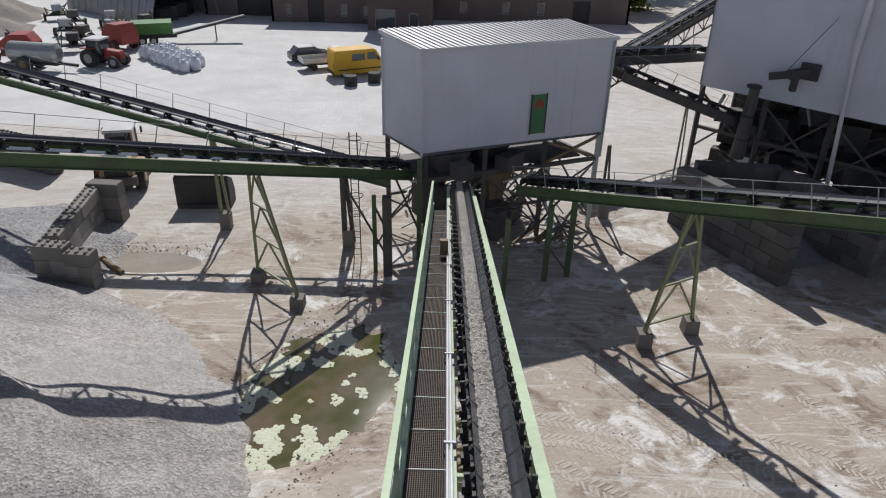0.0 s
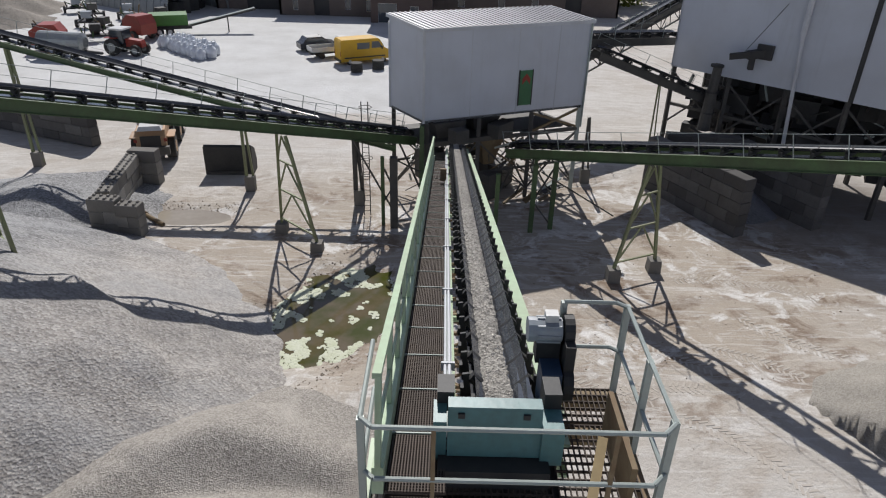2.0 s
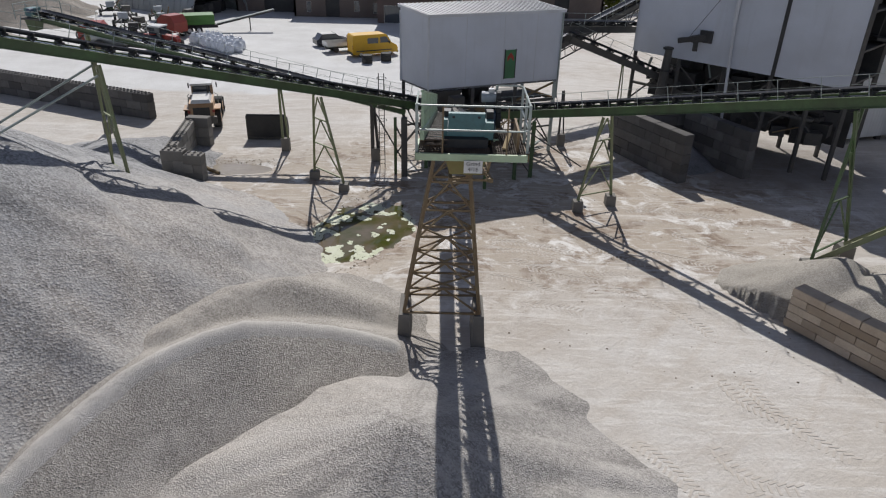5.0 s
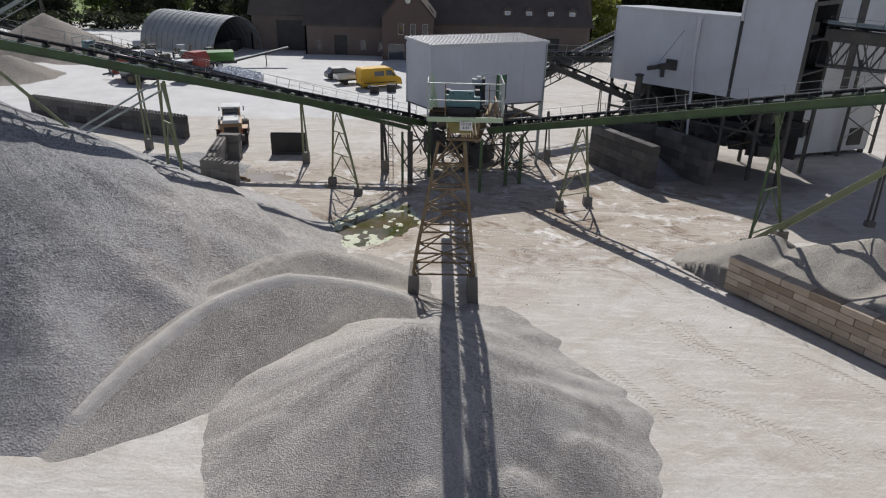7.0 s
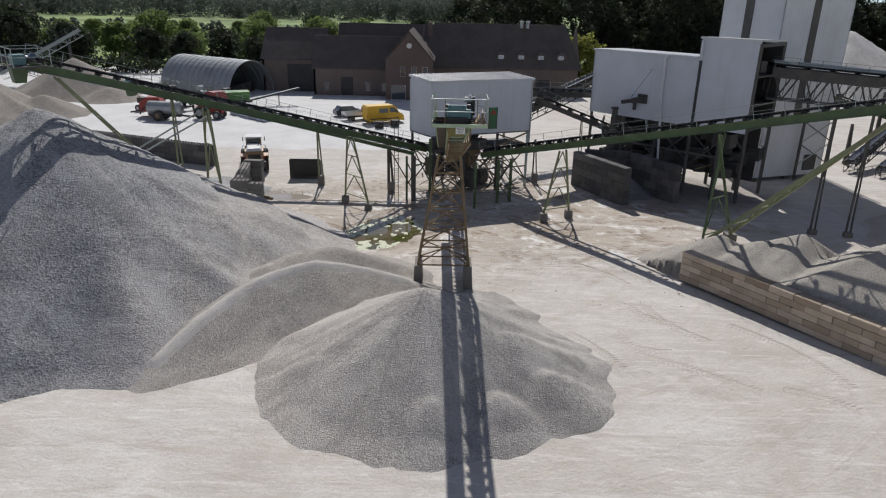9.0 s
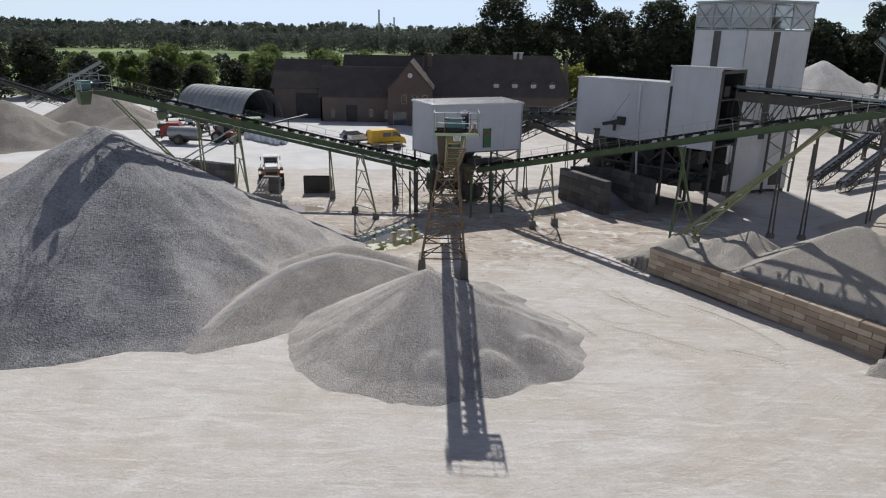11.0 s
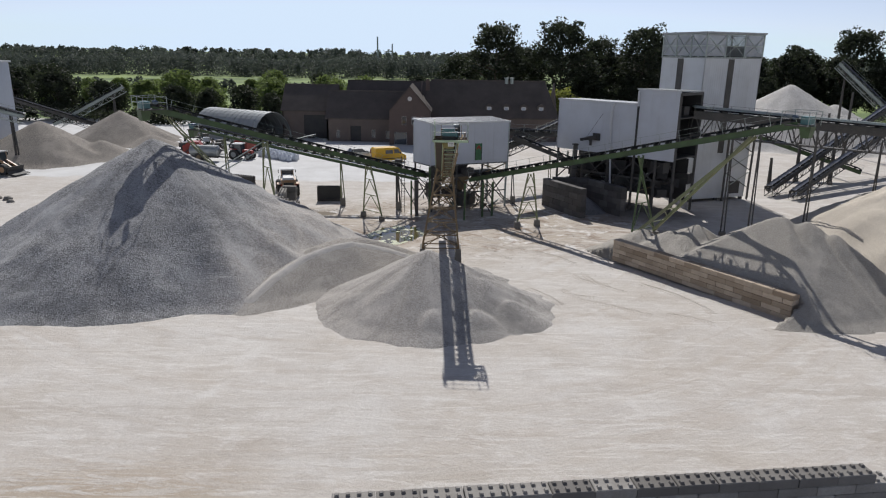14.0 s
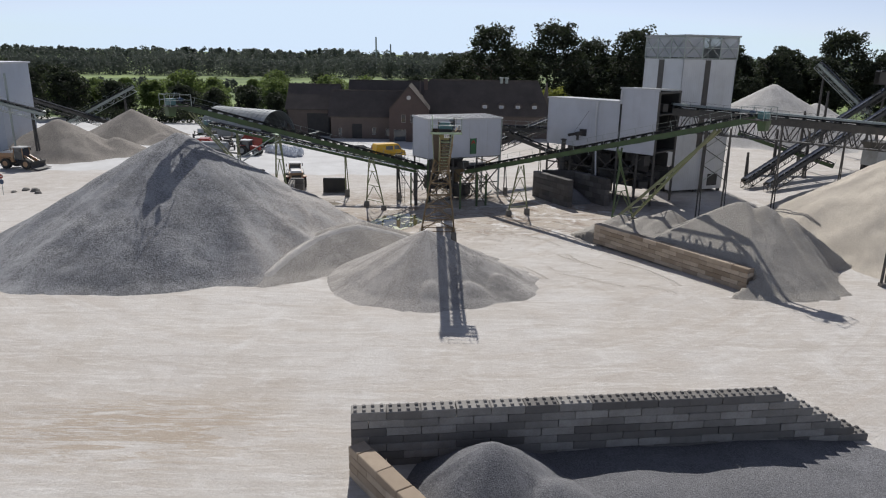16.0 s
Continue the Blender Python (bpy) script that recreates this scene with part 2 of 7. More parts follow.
def build_ground():
    xs, ys = spread(-50, 55, 0.5, 4200), spread(-60, 75, 0.5, 4200)
    xs = sorted({round(float(k), 3) for k in xs} | {round(-12 + 0.25 * k, 3) for k in range(57)})
    ys = sorted({round(float(k), 3) for k in ys} | {round(13 + 0.25 * k, 3) for k in range(61)})
    nx = len(xs)
    g = Geo()
    g.v = [(x, y, ground_z(x, y)) for y in ys for x in xs]
    g.f = [(j * nx + i, j * nx + i + 1, (j + 1) * nx + i + 1, (j + 1) * nx + i) for j in range(len(ys) - 1) for i in range(nx - 1)]
    m, nt, b, pos = nodes_of("sandy_ground", 0.95)
    sep = nt.nodes.new("ShaderNodeSeparateXYZ")
    nt.links.new(pos, sep.inputs[0])
    X, Y = sep.outputs[0], sep.outputs[1]
    # wheel tracks sweep round the piles: noise drawn out along circles
    dx, dy = maths(nt, "ADD", X, 6.0), maths(nt, "ADD", Y, -22.0)
    rad = maths(nt, "SQRT", maths(nt, "ADD", maths(nt, "MULTIPLY", dx, dx), maths(nt, "MULTIPLY", dy, dy)))
    comb = nt.nodes.new("ShaderNodeCombineXYZ")
    nt.links.new(rad, comb.inputs[0])
    nt.links.new(maths(nt, "MULTIPLY", maths(nt, "DIVIDE", dx, rad), 3.0), comb.inputs[1])
    nt.links.new(maths(nt, "MULTIPLY", maths(nt, "DIVIDE", dy, rad), 3.0), comb.inputs[2])
    streak = noise_tex(nt, comb.outputs[0], 0.9, 8.0, 0.7, 0.5)
    fine = noise_tex(nt, pos, 6.0, 5.0, 0.7)
    big = noise_tex(nt, pos, 0.11, 6.0, 0.6, 0.8)
    c = mixc(nt, ramp(nt, big, 0.35, 0.65), (0.56, 0.535, 0.50), (0.485, 0.445, 0.395))
    c = mixc(nt, maths(nt, "MULTIPLY", ramp(nt, streak, 0.50, 0.70), 0.6), c, (0.42, 0.36, 0.30))
    c = mixc(nt, maths(nt, "MULTIPLY", ramp(nt, noise_tex(nt, pos, 0.22, 7.0, 0.7, 0.6), 0.54, 0.66), 0.7), c, (0.62, 0.60, 0.565))
    # damp, churned ground round the plant
    px, py = maths(nt, "ADD", X, -4.0), maths(nt, "ADD", Y, -26.0)
    far = maths(nt, "SQRT", maths(nt, "ADD", maths(nt, "MULTIPLY", maths(nt, "MULTIPLY", px, px), 0.35), maths(nt, "MULTIPLY", py, py)))
    damp = maths(nt, "SUBTRACT", 1.0, ramp(nt, far, 9.0, 17.0))
    c = mixc(nt, maths(nt, "MULTIPLY", damp, 0.62), c, (0.36, 0.29, 0.215))
    mud = ramp(nt, noise_tex(nt, pos, 0.34, 8.0, 0.72, 0.6), 0.50, 0.60)
    c = mixc(nt, maths(nt, "MULTIPLY", mud, maths(nt, "ADD", maths(nt, "MULTIPLY", damp, 0.85), 0.12)), c, (0.21, 0.15, 0.105))
    crust = ramp(nt, noise_tex(nt, pos, 0.42, 8.0, 0.72, 0.7), 0.53, 0.62)
    c = mixc(nt, maths(nt, "MULTIPLY", crust, maths(nt, "ADD", maths(nt, "MULTIPLY", damp, 1.0), 0.16)), c, (0.70, 0.68, 0.65))
    # long scraped sweeps, and pale dried crust between them
    mp = nt.nodes.new("ShaderNodeMapping")
    mp.inputs["Scale"].default_value, mp.inputs["Rotation"].default_value = (0.10, 0.75, 1.0), (0, 0, 0.06)
    nt.links.new(pos, mp.inputs[0])
    sweep = noise_tex(nt, mp.outputs[0], 1.0, 9.0, 0.72, 0.9)
    c = mixc(nt, maths(nt, "MULTIPLY", ramp(nt, sweep, 0.54, 0.60), 0.42), c, (0.41, 0.365, 0.315))
    c = mixc(nt, maths(nt, "MULTIPLY", ramp(nt, noise_tex(nt, mp.outputs[0], 2.3, 9.0, 0.75, 1.2), 0.53, 0.58), 0.5), c, (0.66, 0.64, 0.605))
    # churned brown mud where the loaders turn
    qx, qy = maths(nt, "MULTIPLY", maths(nt, "ADD", X, 15.0), 0.45), maths(nt, "ADD", Y, 26.5)
    turn = maths(nt, "SUBTRACT", 1.0, ramp(nt, maths(nt, "SQRT", maths(nt, "ADD", maths(nt, "MULTIPLY", qx, qx), maths(nt, "MULTIPLY", qy, qy))), 1.5, 5.0))
    churn = ramp(nt, noise_tex(nt, mp.outputs[0], 1.7, 9.0, 0.78, 1.4), 0.47, 0.52)
    c = mixc(nt, maths(nt, "MULTIPLY", maths(nt, "MULTIPLY", turn, churn), 0.75), c, (0.36, 0.285, 0.205))
    c = mixc(nt, maths(nt, "MULTIPLY", ramp(nt, fine, 0.4, 0.75), 0.3), c, (0.33, 0.295, 0.25))
    # shade below the hall painted into the ground colour, over its damp fines
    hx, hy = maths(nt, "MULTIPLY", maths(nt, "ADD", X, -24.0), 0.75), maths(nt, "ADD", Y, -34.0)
    hall_shade = maths(nt, "ADD", maths(nt, "SQRT", maths(nt, "ADD", maths(nt, "MULTIPLY", hx, hx), maths(nt, "MULTIPLY", hy, hy))), maths(nt, "MULTIPLY", noise_tex(nt, pos, 0.4, 6.0, 0.7), 6.0))
    c = mixc(nt, maths(nt, "MULTIPLY", maths(nt, "SUBTRACT", 1.0, ramp(nt, hall_shade, 7.0, 11.5)), 0.7), c, (0.15, 0.125, 0.105))
    # the paved yard, and the fields beyond the farm
    edge = maths(nt, "ADD", Y, maths(nt, "MULTIPLY", noise_tex(nt, pos, 0.12, 3.0), 8.0))
    yard = maths(nt, "MULTIPLY", ramp(nt, edge, 54.5, 55.5), maths(nt, "SUBTRACT", 1.0, ramp(nt, X, -1.0, 1.5)))
    conc = mixc(nt, ramp(nt, noise_tex(nt, pos, 0.25, 6.0, 0.65), 0.35, 0.7), (0.62, 0.62, 0.61), (0.51, 0.505, 0.49))
    c = mixc(nt, yard, c, conc)
    field = ramp(nt, edge, 138.0, 142.0)
    grass = mixc(nt, ramp(nt, noise_tex(nt, pos, 0.02, 4.0), 0.4, 0.6), (0.09, 0.14, 0.04), (0.20, 0.27, 0.08))
    c = mixc(nt, field, c, grass)
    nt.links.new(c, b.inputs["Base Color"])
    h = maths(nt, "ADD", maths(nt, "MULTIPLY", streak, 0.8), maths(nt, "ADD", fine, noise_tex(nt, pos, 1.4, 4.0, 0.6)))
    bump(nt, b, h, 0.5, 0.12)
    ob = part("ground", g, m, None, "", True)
    tagged(ob, "pale beige sandy gravel yard with wheel tracks and puddles", "ground", kind="structure")


build_ground()


# ---- piles of stone ----
def pile(name, label, mat, cones, step=0.35, seed=0, rough=0.25, sink=0.05, wall=None, flute=0.18, lips=(), steep=None):
    """cones: (x, y, top z, slope) of heaps that run into one another.
    lips: (line, height) of fresh lobes that end in a short scarp; steep: (from angle, to angle, factor) of a dug face."""
    x0 = min(c[0] - c[2] / c[3] for c in cones) - 1
    x1 = max(c[0] + c[2] / c[3] for c in cones) + 1
    y0 = min(c[1] - c[2] / c[3] for c in cones) - 1
    y1 = max(c[1] + c[2] / c[3] for c in cones) + 1
    xs, ys = np.arange(x0, x1, step), np.arange(y0, y1, step)
    nx = len(xs)
    g, keep = Geo(), []
    for y in ys:
        for x in xs:
            h = -9.0
            for cx, cy, cz, sl in cones:
                ax, ay = x - cx, y - cy
                d = math.hypot(ax, ay)
                if cz - sl * 0.7 * (d - 0.32) < h:
                    continue
                a = math.atan2(ay, ax)
                ca, sa = math.cos(a), math.sin(a)
                gully = 1 + 0.10 * noise.noise((ca * 1.3, sa * 1.3, seed)) + 0.05 * noise.noise((ca * 3.7, sa * 3.7, seed + 1 + d * 0.1)) + flute * (abs(noise.noise((ca * 2.1, sa * 2.1, seed + 5 + d * 0.07))) - 0.2)
                if steep and steep[0] < a < steep[1]:
                    gully *= 1 + (steep[2] - 1) * min(1.0, 4 * min(a - steep[0], steep[1] - a))
                hh = cz - sl * gully * (math.sqrt(d * d + 0.10) - 0.316)
                gz = ground_z(x, y)
                if hh < gz + 0.45:                                # the foot runs out flat
                    hh = gz + 0.45 + (hh - gz - 0.45) * 0.62
                h = max(h, hh)
            h += rough * (0.6 * noise.noise((x * 0.35, y * 0.35, seed)) + 0.3 * noise.noise((x * 1.1, y * 1.1, seed + 2)))
            for line, tall in lips:
                near, side, end = 99.0, 0.0, 0.0
                for k, ((ax, ay), (bx, by)) in enumerate(zip(line, line[1:])):
                    ll = math.hypot(bx - ax, by - ay)
                    f = max(0.0, min(1.0, ((x - ax) * (bx - ax) + (y - ay) * (by - ay)) / ll / ll))
                    dd = math.hypot(x - ax - f * (bx - ax), y - ay - f * (by - ay))
                    if dd < near:
                        near, side = dd, (bx - ax) * (y - ay) - (by - ay) * (x - ax)
                        end = (k + f) / (len(line) - 1)
                fade = min(1.0, 5 * end + 0.2, 5 * (1 - end))
                if side < 0:                                      # uphill of the scarp
                    h += tall * fade * math.exp(-near / 2.2) * min(1.0, near / 0.45)
                else:
                    h -= tall * 0.3 * fade * math.exp(-near / 0.9) * min(1.0, near / 0.45)
            if wall:                                              # held back by a wall from a to b
                (ax, ay), (bx, by), top = wall
                side = ((bx - ax) * (y - ay) - (by - ay) * (x - ax)) / math.hypot(bx - ax, by - ay)
                past = ((bx - ax) * (x - ax) + (by - ay) * (y - ay)) / math.hypot(bx - ax, by - ay) - math.hypot(bx - ax, by - ay)
                if past < 0.5:
                    h = min(h, top + 0.75 * side) if side > 0 else -9.0
            gz = ground_z(x, y) - sink
            keep.append(h > gz)
            g.v.append((x, y, max(h, gz - 0.15)))
    for j in range(len(ys) - 1):
        for i in range(nx - 1):
            q = (j * nx + i, j * nx + i + 1, (j + 1) * nx + i + 1, (j + 1) * nx + i)
            if any(keep[k] for k in q):
                g.f.append(q)
    ob = part(name, g, mat, None, "", True)
    return tagged(ob, label, "gravel pile", kind="stuff")


pile("gravel_pile", "large cone of grey gravel below the conveyor head", STONE_GREY,
     [(-25.6, 10.6, 11.4, 0.60), (-17.5, 13.0, 5.6, 0.52), (-13.2, 17.6, 2.9, 0.56), (-20.0, 3.5, 5.2, 0.55)], 0.3, 3, 0.30, flute=0.10,
     lips=[(((-19.5, 13.6), (-16.6, 13.4), (-14.9, 12.2), (-13.2, 9.9), (-12.3, 7.7), (-11.9, 5.1)), 0.75), (((-14.6, 17.6), (-13.2, 16.9), (-11.6, 16.1), (-9.7, 14.1), (-8.5, 11.0)), 0.6)])
CREST = [(-13.9, -2.6, 1.45), (-13.2, -1.0, 1.9), (-12.5, 0.5, 2.3), (-11.7, 1.9, 2.65), (-10.9, 3.1, 2.95), (-9.9, 4.1, 3.2), (-8.7, 4.9, 3.4), (-7.4, 5.5, 3.5), (-5.9, 6.1, 3.1), (-4.4, 6.6, 2.6), (-3.0, 6.9, 2.1), (-1.8, 7.0, 1.7)]
FAR_CREST = [(-10.4, 6.2, 3.0), (-8.8, 9.2, 2.9), (-7.0, 10.6, 2.6), (-4.8, 10.5, 2.1), (-2.6, 10.0, 1.6)]
RIDGE = [(a + (b - a) * k / 4, c + (d - c) * k / 4, e + (f - e) * k / 4, 0.56) for line in (CREST, FAR_CREST) for (a, c, e), (b, d, f) in zip(line, line[1:]) for k in range(4)]
pile("gravel_pile", "low ridge of pale fine gravel between the larger cones", STONE_WARM,
     RIDGE, 0.24, 9, 0.08, flute=0.10)
# pale strip: sunlight along the crest put into the colour, with its dust
pile("gravel_fines", "pale dusty strip standing in for the sunlit crest of the low gravel ridge", STONE_SUNLIT_CREST, [(x, y, z + 0.13, 0.95) for x, y, z, k in RIDGE[:4 * (len(CREST) - 1)]], 0.16, 9, 0.08, flute=0.10)
pile("gravel_pile", "cone of fresh fine gravel under the raised conveyor", STONE_CONE,
     [(-0.8, -1.3, 4.95, 0.54), (3.2, -2.3, 3.1, 0.50), (-3.4, -5.9, 2.3, 0.62), (-0.4, -6.9, 2.3, 0.64), (-5.7, -3.6, 2.3, 0.6), (2.6, -6.2, 2.1, 0.6), (5.0, -4.4, 2.2, 0.56), (1.0, 3.8, 2.4, 0.46)], 0.22, 14, 0.16, flute=0.20)
pile("sand_pile", "grey sand heap behind the block wall", STONE_SAND,
     [(27.4, 3.3, 6.9, 0.64), (29.6, 3.0, 6.5, 0.66), (31.6, 2.6, 5.6, 0.68), (23.2, 9.4, 4.6, 0.6), (21.4, 10.2, 3.9, 0.62), (19.4, 12.6, 3.3, 0.6)], 0.26, 21, 0.22, 0.05, ((16.6, 11.2), (25.8, -3.7), 2.65), steep=(-1.25, 0.1, 1.75))
pile("sand_pile", "pale sand heap beside the bay", STONE_PALE, [(55.5, 13.5, 12.6, 0.60)], 0.5, 25, 0.5)
pile("gravel_pile", "warm grey gravel heap at the far yard", STONE_BROWN, [(-68.4, 67.6, 6.9, 0.58), (-59.5, 70.5, 3.4, 0.5)], 0.6, 30)
pile("gravel_pile", "small brown heap near the hedge", STONE_BROWN, [(-66, 93, 6.6, 0.56), (-57, 86, 2.6, 0.45)], 0.8, 33)
pile("gravel_pile", "pale grey cone of stone behind the tower", STONE_FAR, [(79, 108, 13.5, 0.58), (92, 112, 9, 0.55)], 1.0, 37)


# ---- the cabin above the junction ----
def ribbed(name, base, dirt, scale, axis=(1, 0, 0), rough=0.45, strength=0.25):
    """Profiled sheet metal: shallow ribs in the relief, stains over it."""
    m, nt, b, pos = nodes_of(name, rough)
    tc = nt.nodes.new("ShaderNodeVectorMath")
    tc.operation = "DOT_PRODUCT"
    nt.links.new(pos, tc.inputs[0])
    tc.inputs[1].default_value = axis
    saw = maths(nt, "PINGPONG", maths(nt, "MULTIPLY", tc.outputs["Value"], scale), 0.5)
    rib = ramp(nt, saw, 0.15, 0.25)
    mp = nt.nodes.new("ShaderNodeMapping")
    mp.inputs["Scale"].default_value = (1.6, 1.6, 0.12)
    nt.links.new(pos, mp.inputs[0])
    drip = ramp(nt, noise_tex(nt, mp.outputs[0], 1.0, 6.0, 0.7), 0.55, 0.85)
    c = mixc(nt, maths(nt, "MULTIPLY", drip, 0.6), base, dirt)
    c = mixc(nt, maths(nt, "MULTIPLY", ramp(nt, noise_tex(nt, pos, 0.4, 5.0), 0.4, 0.7), 0.35), c, dirt)
    nt.links.new(c, b.inputs["Base Color"])
    bump(nt, b, rib, strength, 0.02)
    return m


SHEET = ribbed("white_profiled_sheet", (0.56, 0.585, 0.63), (0.40, 0.41, 0.42), 3.0, (0.7, -0.7, 0), 0.45, 0.10)
TOWER_SHEET = ribbed("pale_tower_sheet", (0.58, 0.60, 0.61), (0.38, 0.38, 0.37), 3.0, (0.95, 0.32, 0), 0.5, 0.5)
ROOF_SHEET = worn("grey_roof_sheet", (0.34, 0.35, 0.36), (0.24, 0.24, 0.24), 0.4, 0.3, 0.6)
TRIM = worn("white_trim", (0.62, 0.64, 0.66), (0.45, 0.45, 0.45), 0.5)
DOORGREEN = worn("green_door_paint", (0.04, 0.19, 0.075), (0.03, 0.09, 0.04), 0.4)
RED = worn("red_paint", (0.33, 0.035, 0.02), (0.15, 0.03, 0.02), 0.45)
YELLOW = worn("yellow_paint", (0.72, 0.42, 0.01), (0.5, 0.28, 0.02), 0.35)
ORANGE = worn("loader_orange_paint", (0.44, 0.25, 0.12), (0.34, 0.26, 0.18), 0.5)
CARWHITE = worn("white_vehicle_paint", (0.7, 0.7, 0.68), (0.45, 0.43, 0.40), 0.35)
GREYTANK = worn("grey_tank_steel", (0.36, 0.38, 0.38), (0.22, 0.22, 0.21), 0.4, 0.5)
MOTORGREY = worn("motor_grey", (0.38, 0.42, 0.45), (0.2, 0.2, 0.2), 0.4)
BLUE = worn("blue_paint", (0.035, 0.07, 0.13), (0.04, 0.06, 0.09), 0.4)
BAGWHITE = worn("white_bag_cloth", (0.72, 0.75, 0.80), (0.5, 0.52, 0.55), 0.8, 0.0, 2.0)
YELLOWGREEN = worn("faded_yellow_green_paint", (0.19, 0.20, 0.06), (0.15, 0.10, 0.04), 0.6)
OLIVE = worn("faded_green_strut_paint", (0.22, 0.26, 0.13), (0.18, 0.16, 0.10), 0.6)


def glass(name, tint=(0.05, 0.06, 0.07)):
    m, nt, b, pos = nodes_of(name, 0.06)
    b.inputs["Base Color"].default_value = (*tint, 1)
    b.inputs["Specular IOR Level"].default_value = 0.8
    return m


GLASS = glass("dark_window_glass")


def quad_wall(p, q, z0, z1, z0b=None, z1b=None, thick=0.12):
    """A standing sheet from p to q; its foot and head may slope."""
    p, q = Vector((p[0], p[1], 0)), Vector((q[0], q[1], 0))
    n = Vector((-(q - p).y, (q - p).x, 0)).normalized() * thick
    z0b, z1b = z0 if z0b is None else z0b, z1 if z1b is None else z1b
    f = [(p.x, p.y, z0), (q.x, q.y, z0b), (q.x, q.y, z1b), (p.x, p.y, z1)]
    return Geo().hexa(f, [(x + n.x, y + n.y, z) for x, y, z in f])


CAB_F, CAB_R, CAB_L = Vector((-1.18, 31.8, 0)), Vector((8.55, 36.0, 0)), Vector((-3.3, 34.9, 0))
CAB_K = CAB_L + CAB_R - CAB_F


def cabin():
    t = thing("plant_cabin", "white sheet-metal cabin with ribbed roof, raised on steel posts", "cabin")
    F, R, L, K = CAB_F, CAB_R, CAB_L, CAB_K
    zb, zt, zk = 5.85, 10.98, 11.22
    part("front_wall", quad_wall(F, R, zb, zt), SHEET, t)
    part("end_wall", quad_wall(L, F, zb, zk, zb, zt), SHEET, t)
    part("end_wall", quad_wall(R, K, zb, zt, zb, zk), SHEET, t)
    part("back_wall", quad_wall(K, L, zb, zk), SHEET, t)
    g = Geo().hexa([(p.x, p.y, zb + 0.004) for p in (F, R, K, L)], [(p.x, p.y, zb + 0.14) for p in (F, R, K, L)])
    part("floor_plate", g, DARKSTEEL, t)
    d, e = (R - F).normalized(), (L - F).normalized()
    o = [F - d * 0.12 - e * 0.12, R + d * 0.12 - e * 0.12, K + d * 0.12 + e * 0.12, L - d * 0.12 + e * 0.12]
    zs = (zt, zt, zk, zk)
    roof = part("roof", Geo().hexa([(p.x, p.y, z + 0.003) for p, z in zip(o, zs)], [(p.x, p.y, z + 0.07) for p, z in zip(o, zs)]), ROOF_SHEET, t)
    n = 34
    for i in range(n):
        f = (i + 0.5) / n
        a, b = lerp(o[0], o[1], f), lerp(o[3], o[2], f)
        part("rib", Geo().beam((a.x, a.y, zt + 0.09), (b.x, b.y, zk + 0.09), 0.09, 0.05), ROOF_SHEET, roof)
    for a, b, za, zc in ((o[0], o[1], zt, zt), (o[0], o[3], zt, zk), (o[1], o[2], zt, zk)):
        part("roof_edge", Geo().beam((a.x, a.y, za - 0.01), (b.x, b.y, zc - 0.01), 0.05, 0.2), TRIM, t)
    for p in (F, R, L):
        part("corner_trim", Geo().beam((p.x, p.y, zb), (p.x, p.y, zt - 0.12), 0.14, 0.14), TRIM, t)
    out = Vector((d.y, -d.x, 0))
    for f in (0.27, 0.55, 0.8):
        p = lerp(F, R, f) + out * 0.008
        part("panel_joint", Geo().beam((p.x, p.y, zb + 0.03), (p.x, p.y, zt - 0.14), 0.035, 0.016), TRIM, t)
    p = R + out * 0.1 - d * 0.05
    part("downpipe", Geo().tube((p.x, p.y, zt - 0.1), (p.x, p.y, 4.6), 0.06), GALV, t)
    # green door with a red mark on its upper half
    c = lerp(F, R, 0.605) + out * 0.02
    door = part("door", Geo().box((c.x, c.y, 7.38), (0.80, 0.06, 2.05), math.atan2(d.y, d.x)), DOORGREEN, t, "green steel door with a red triangular mark")
    c2 = c + out * 0.04
    part("mark", Geo().prism([(c2 + d * u + Vector((0, 0, 7.38 + w))) for u, w in ((-0.26, 0.2), (0.0, 0.5), (0.26, 0.2), (0.26, 0.55), (0, 0.85), (-0.26, 0.55))], out * 0.01), RED, door)
    for u in (-0.44, 0.44):
        q = c + d * u
        part("door_frame", Geo().beam((q.x, q.y, 6.34), (q.x, q.y, 8.45), 0.07, 0.09), BLACK, door)


cabin()


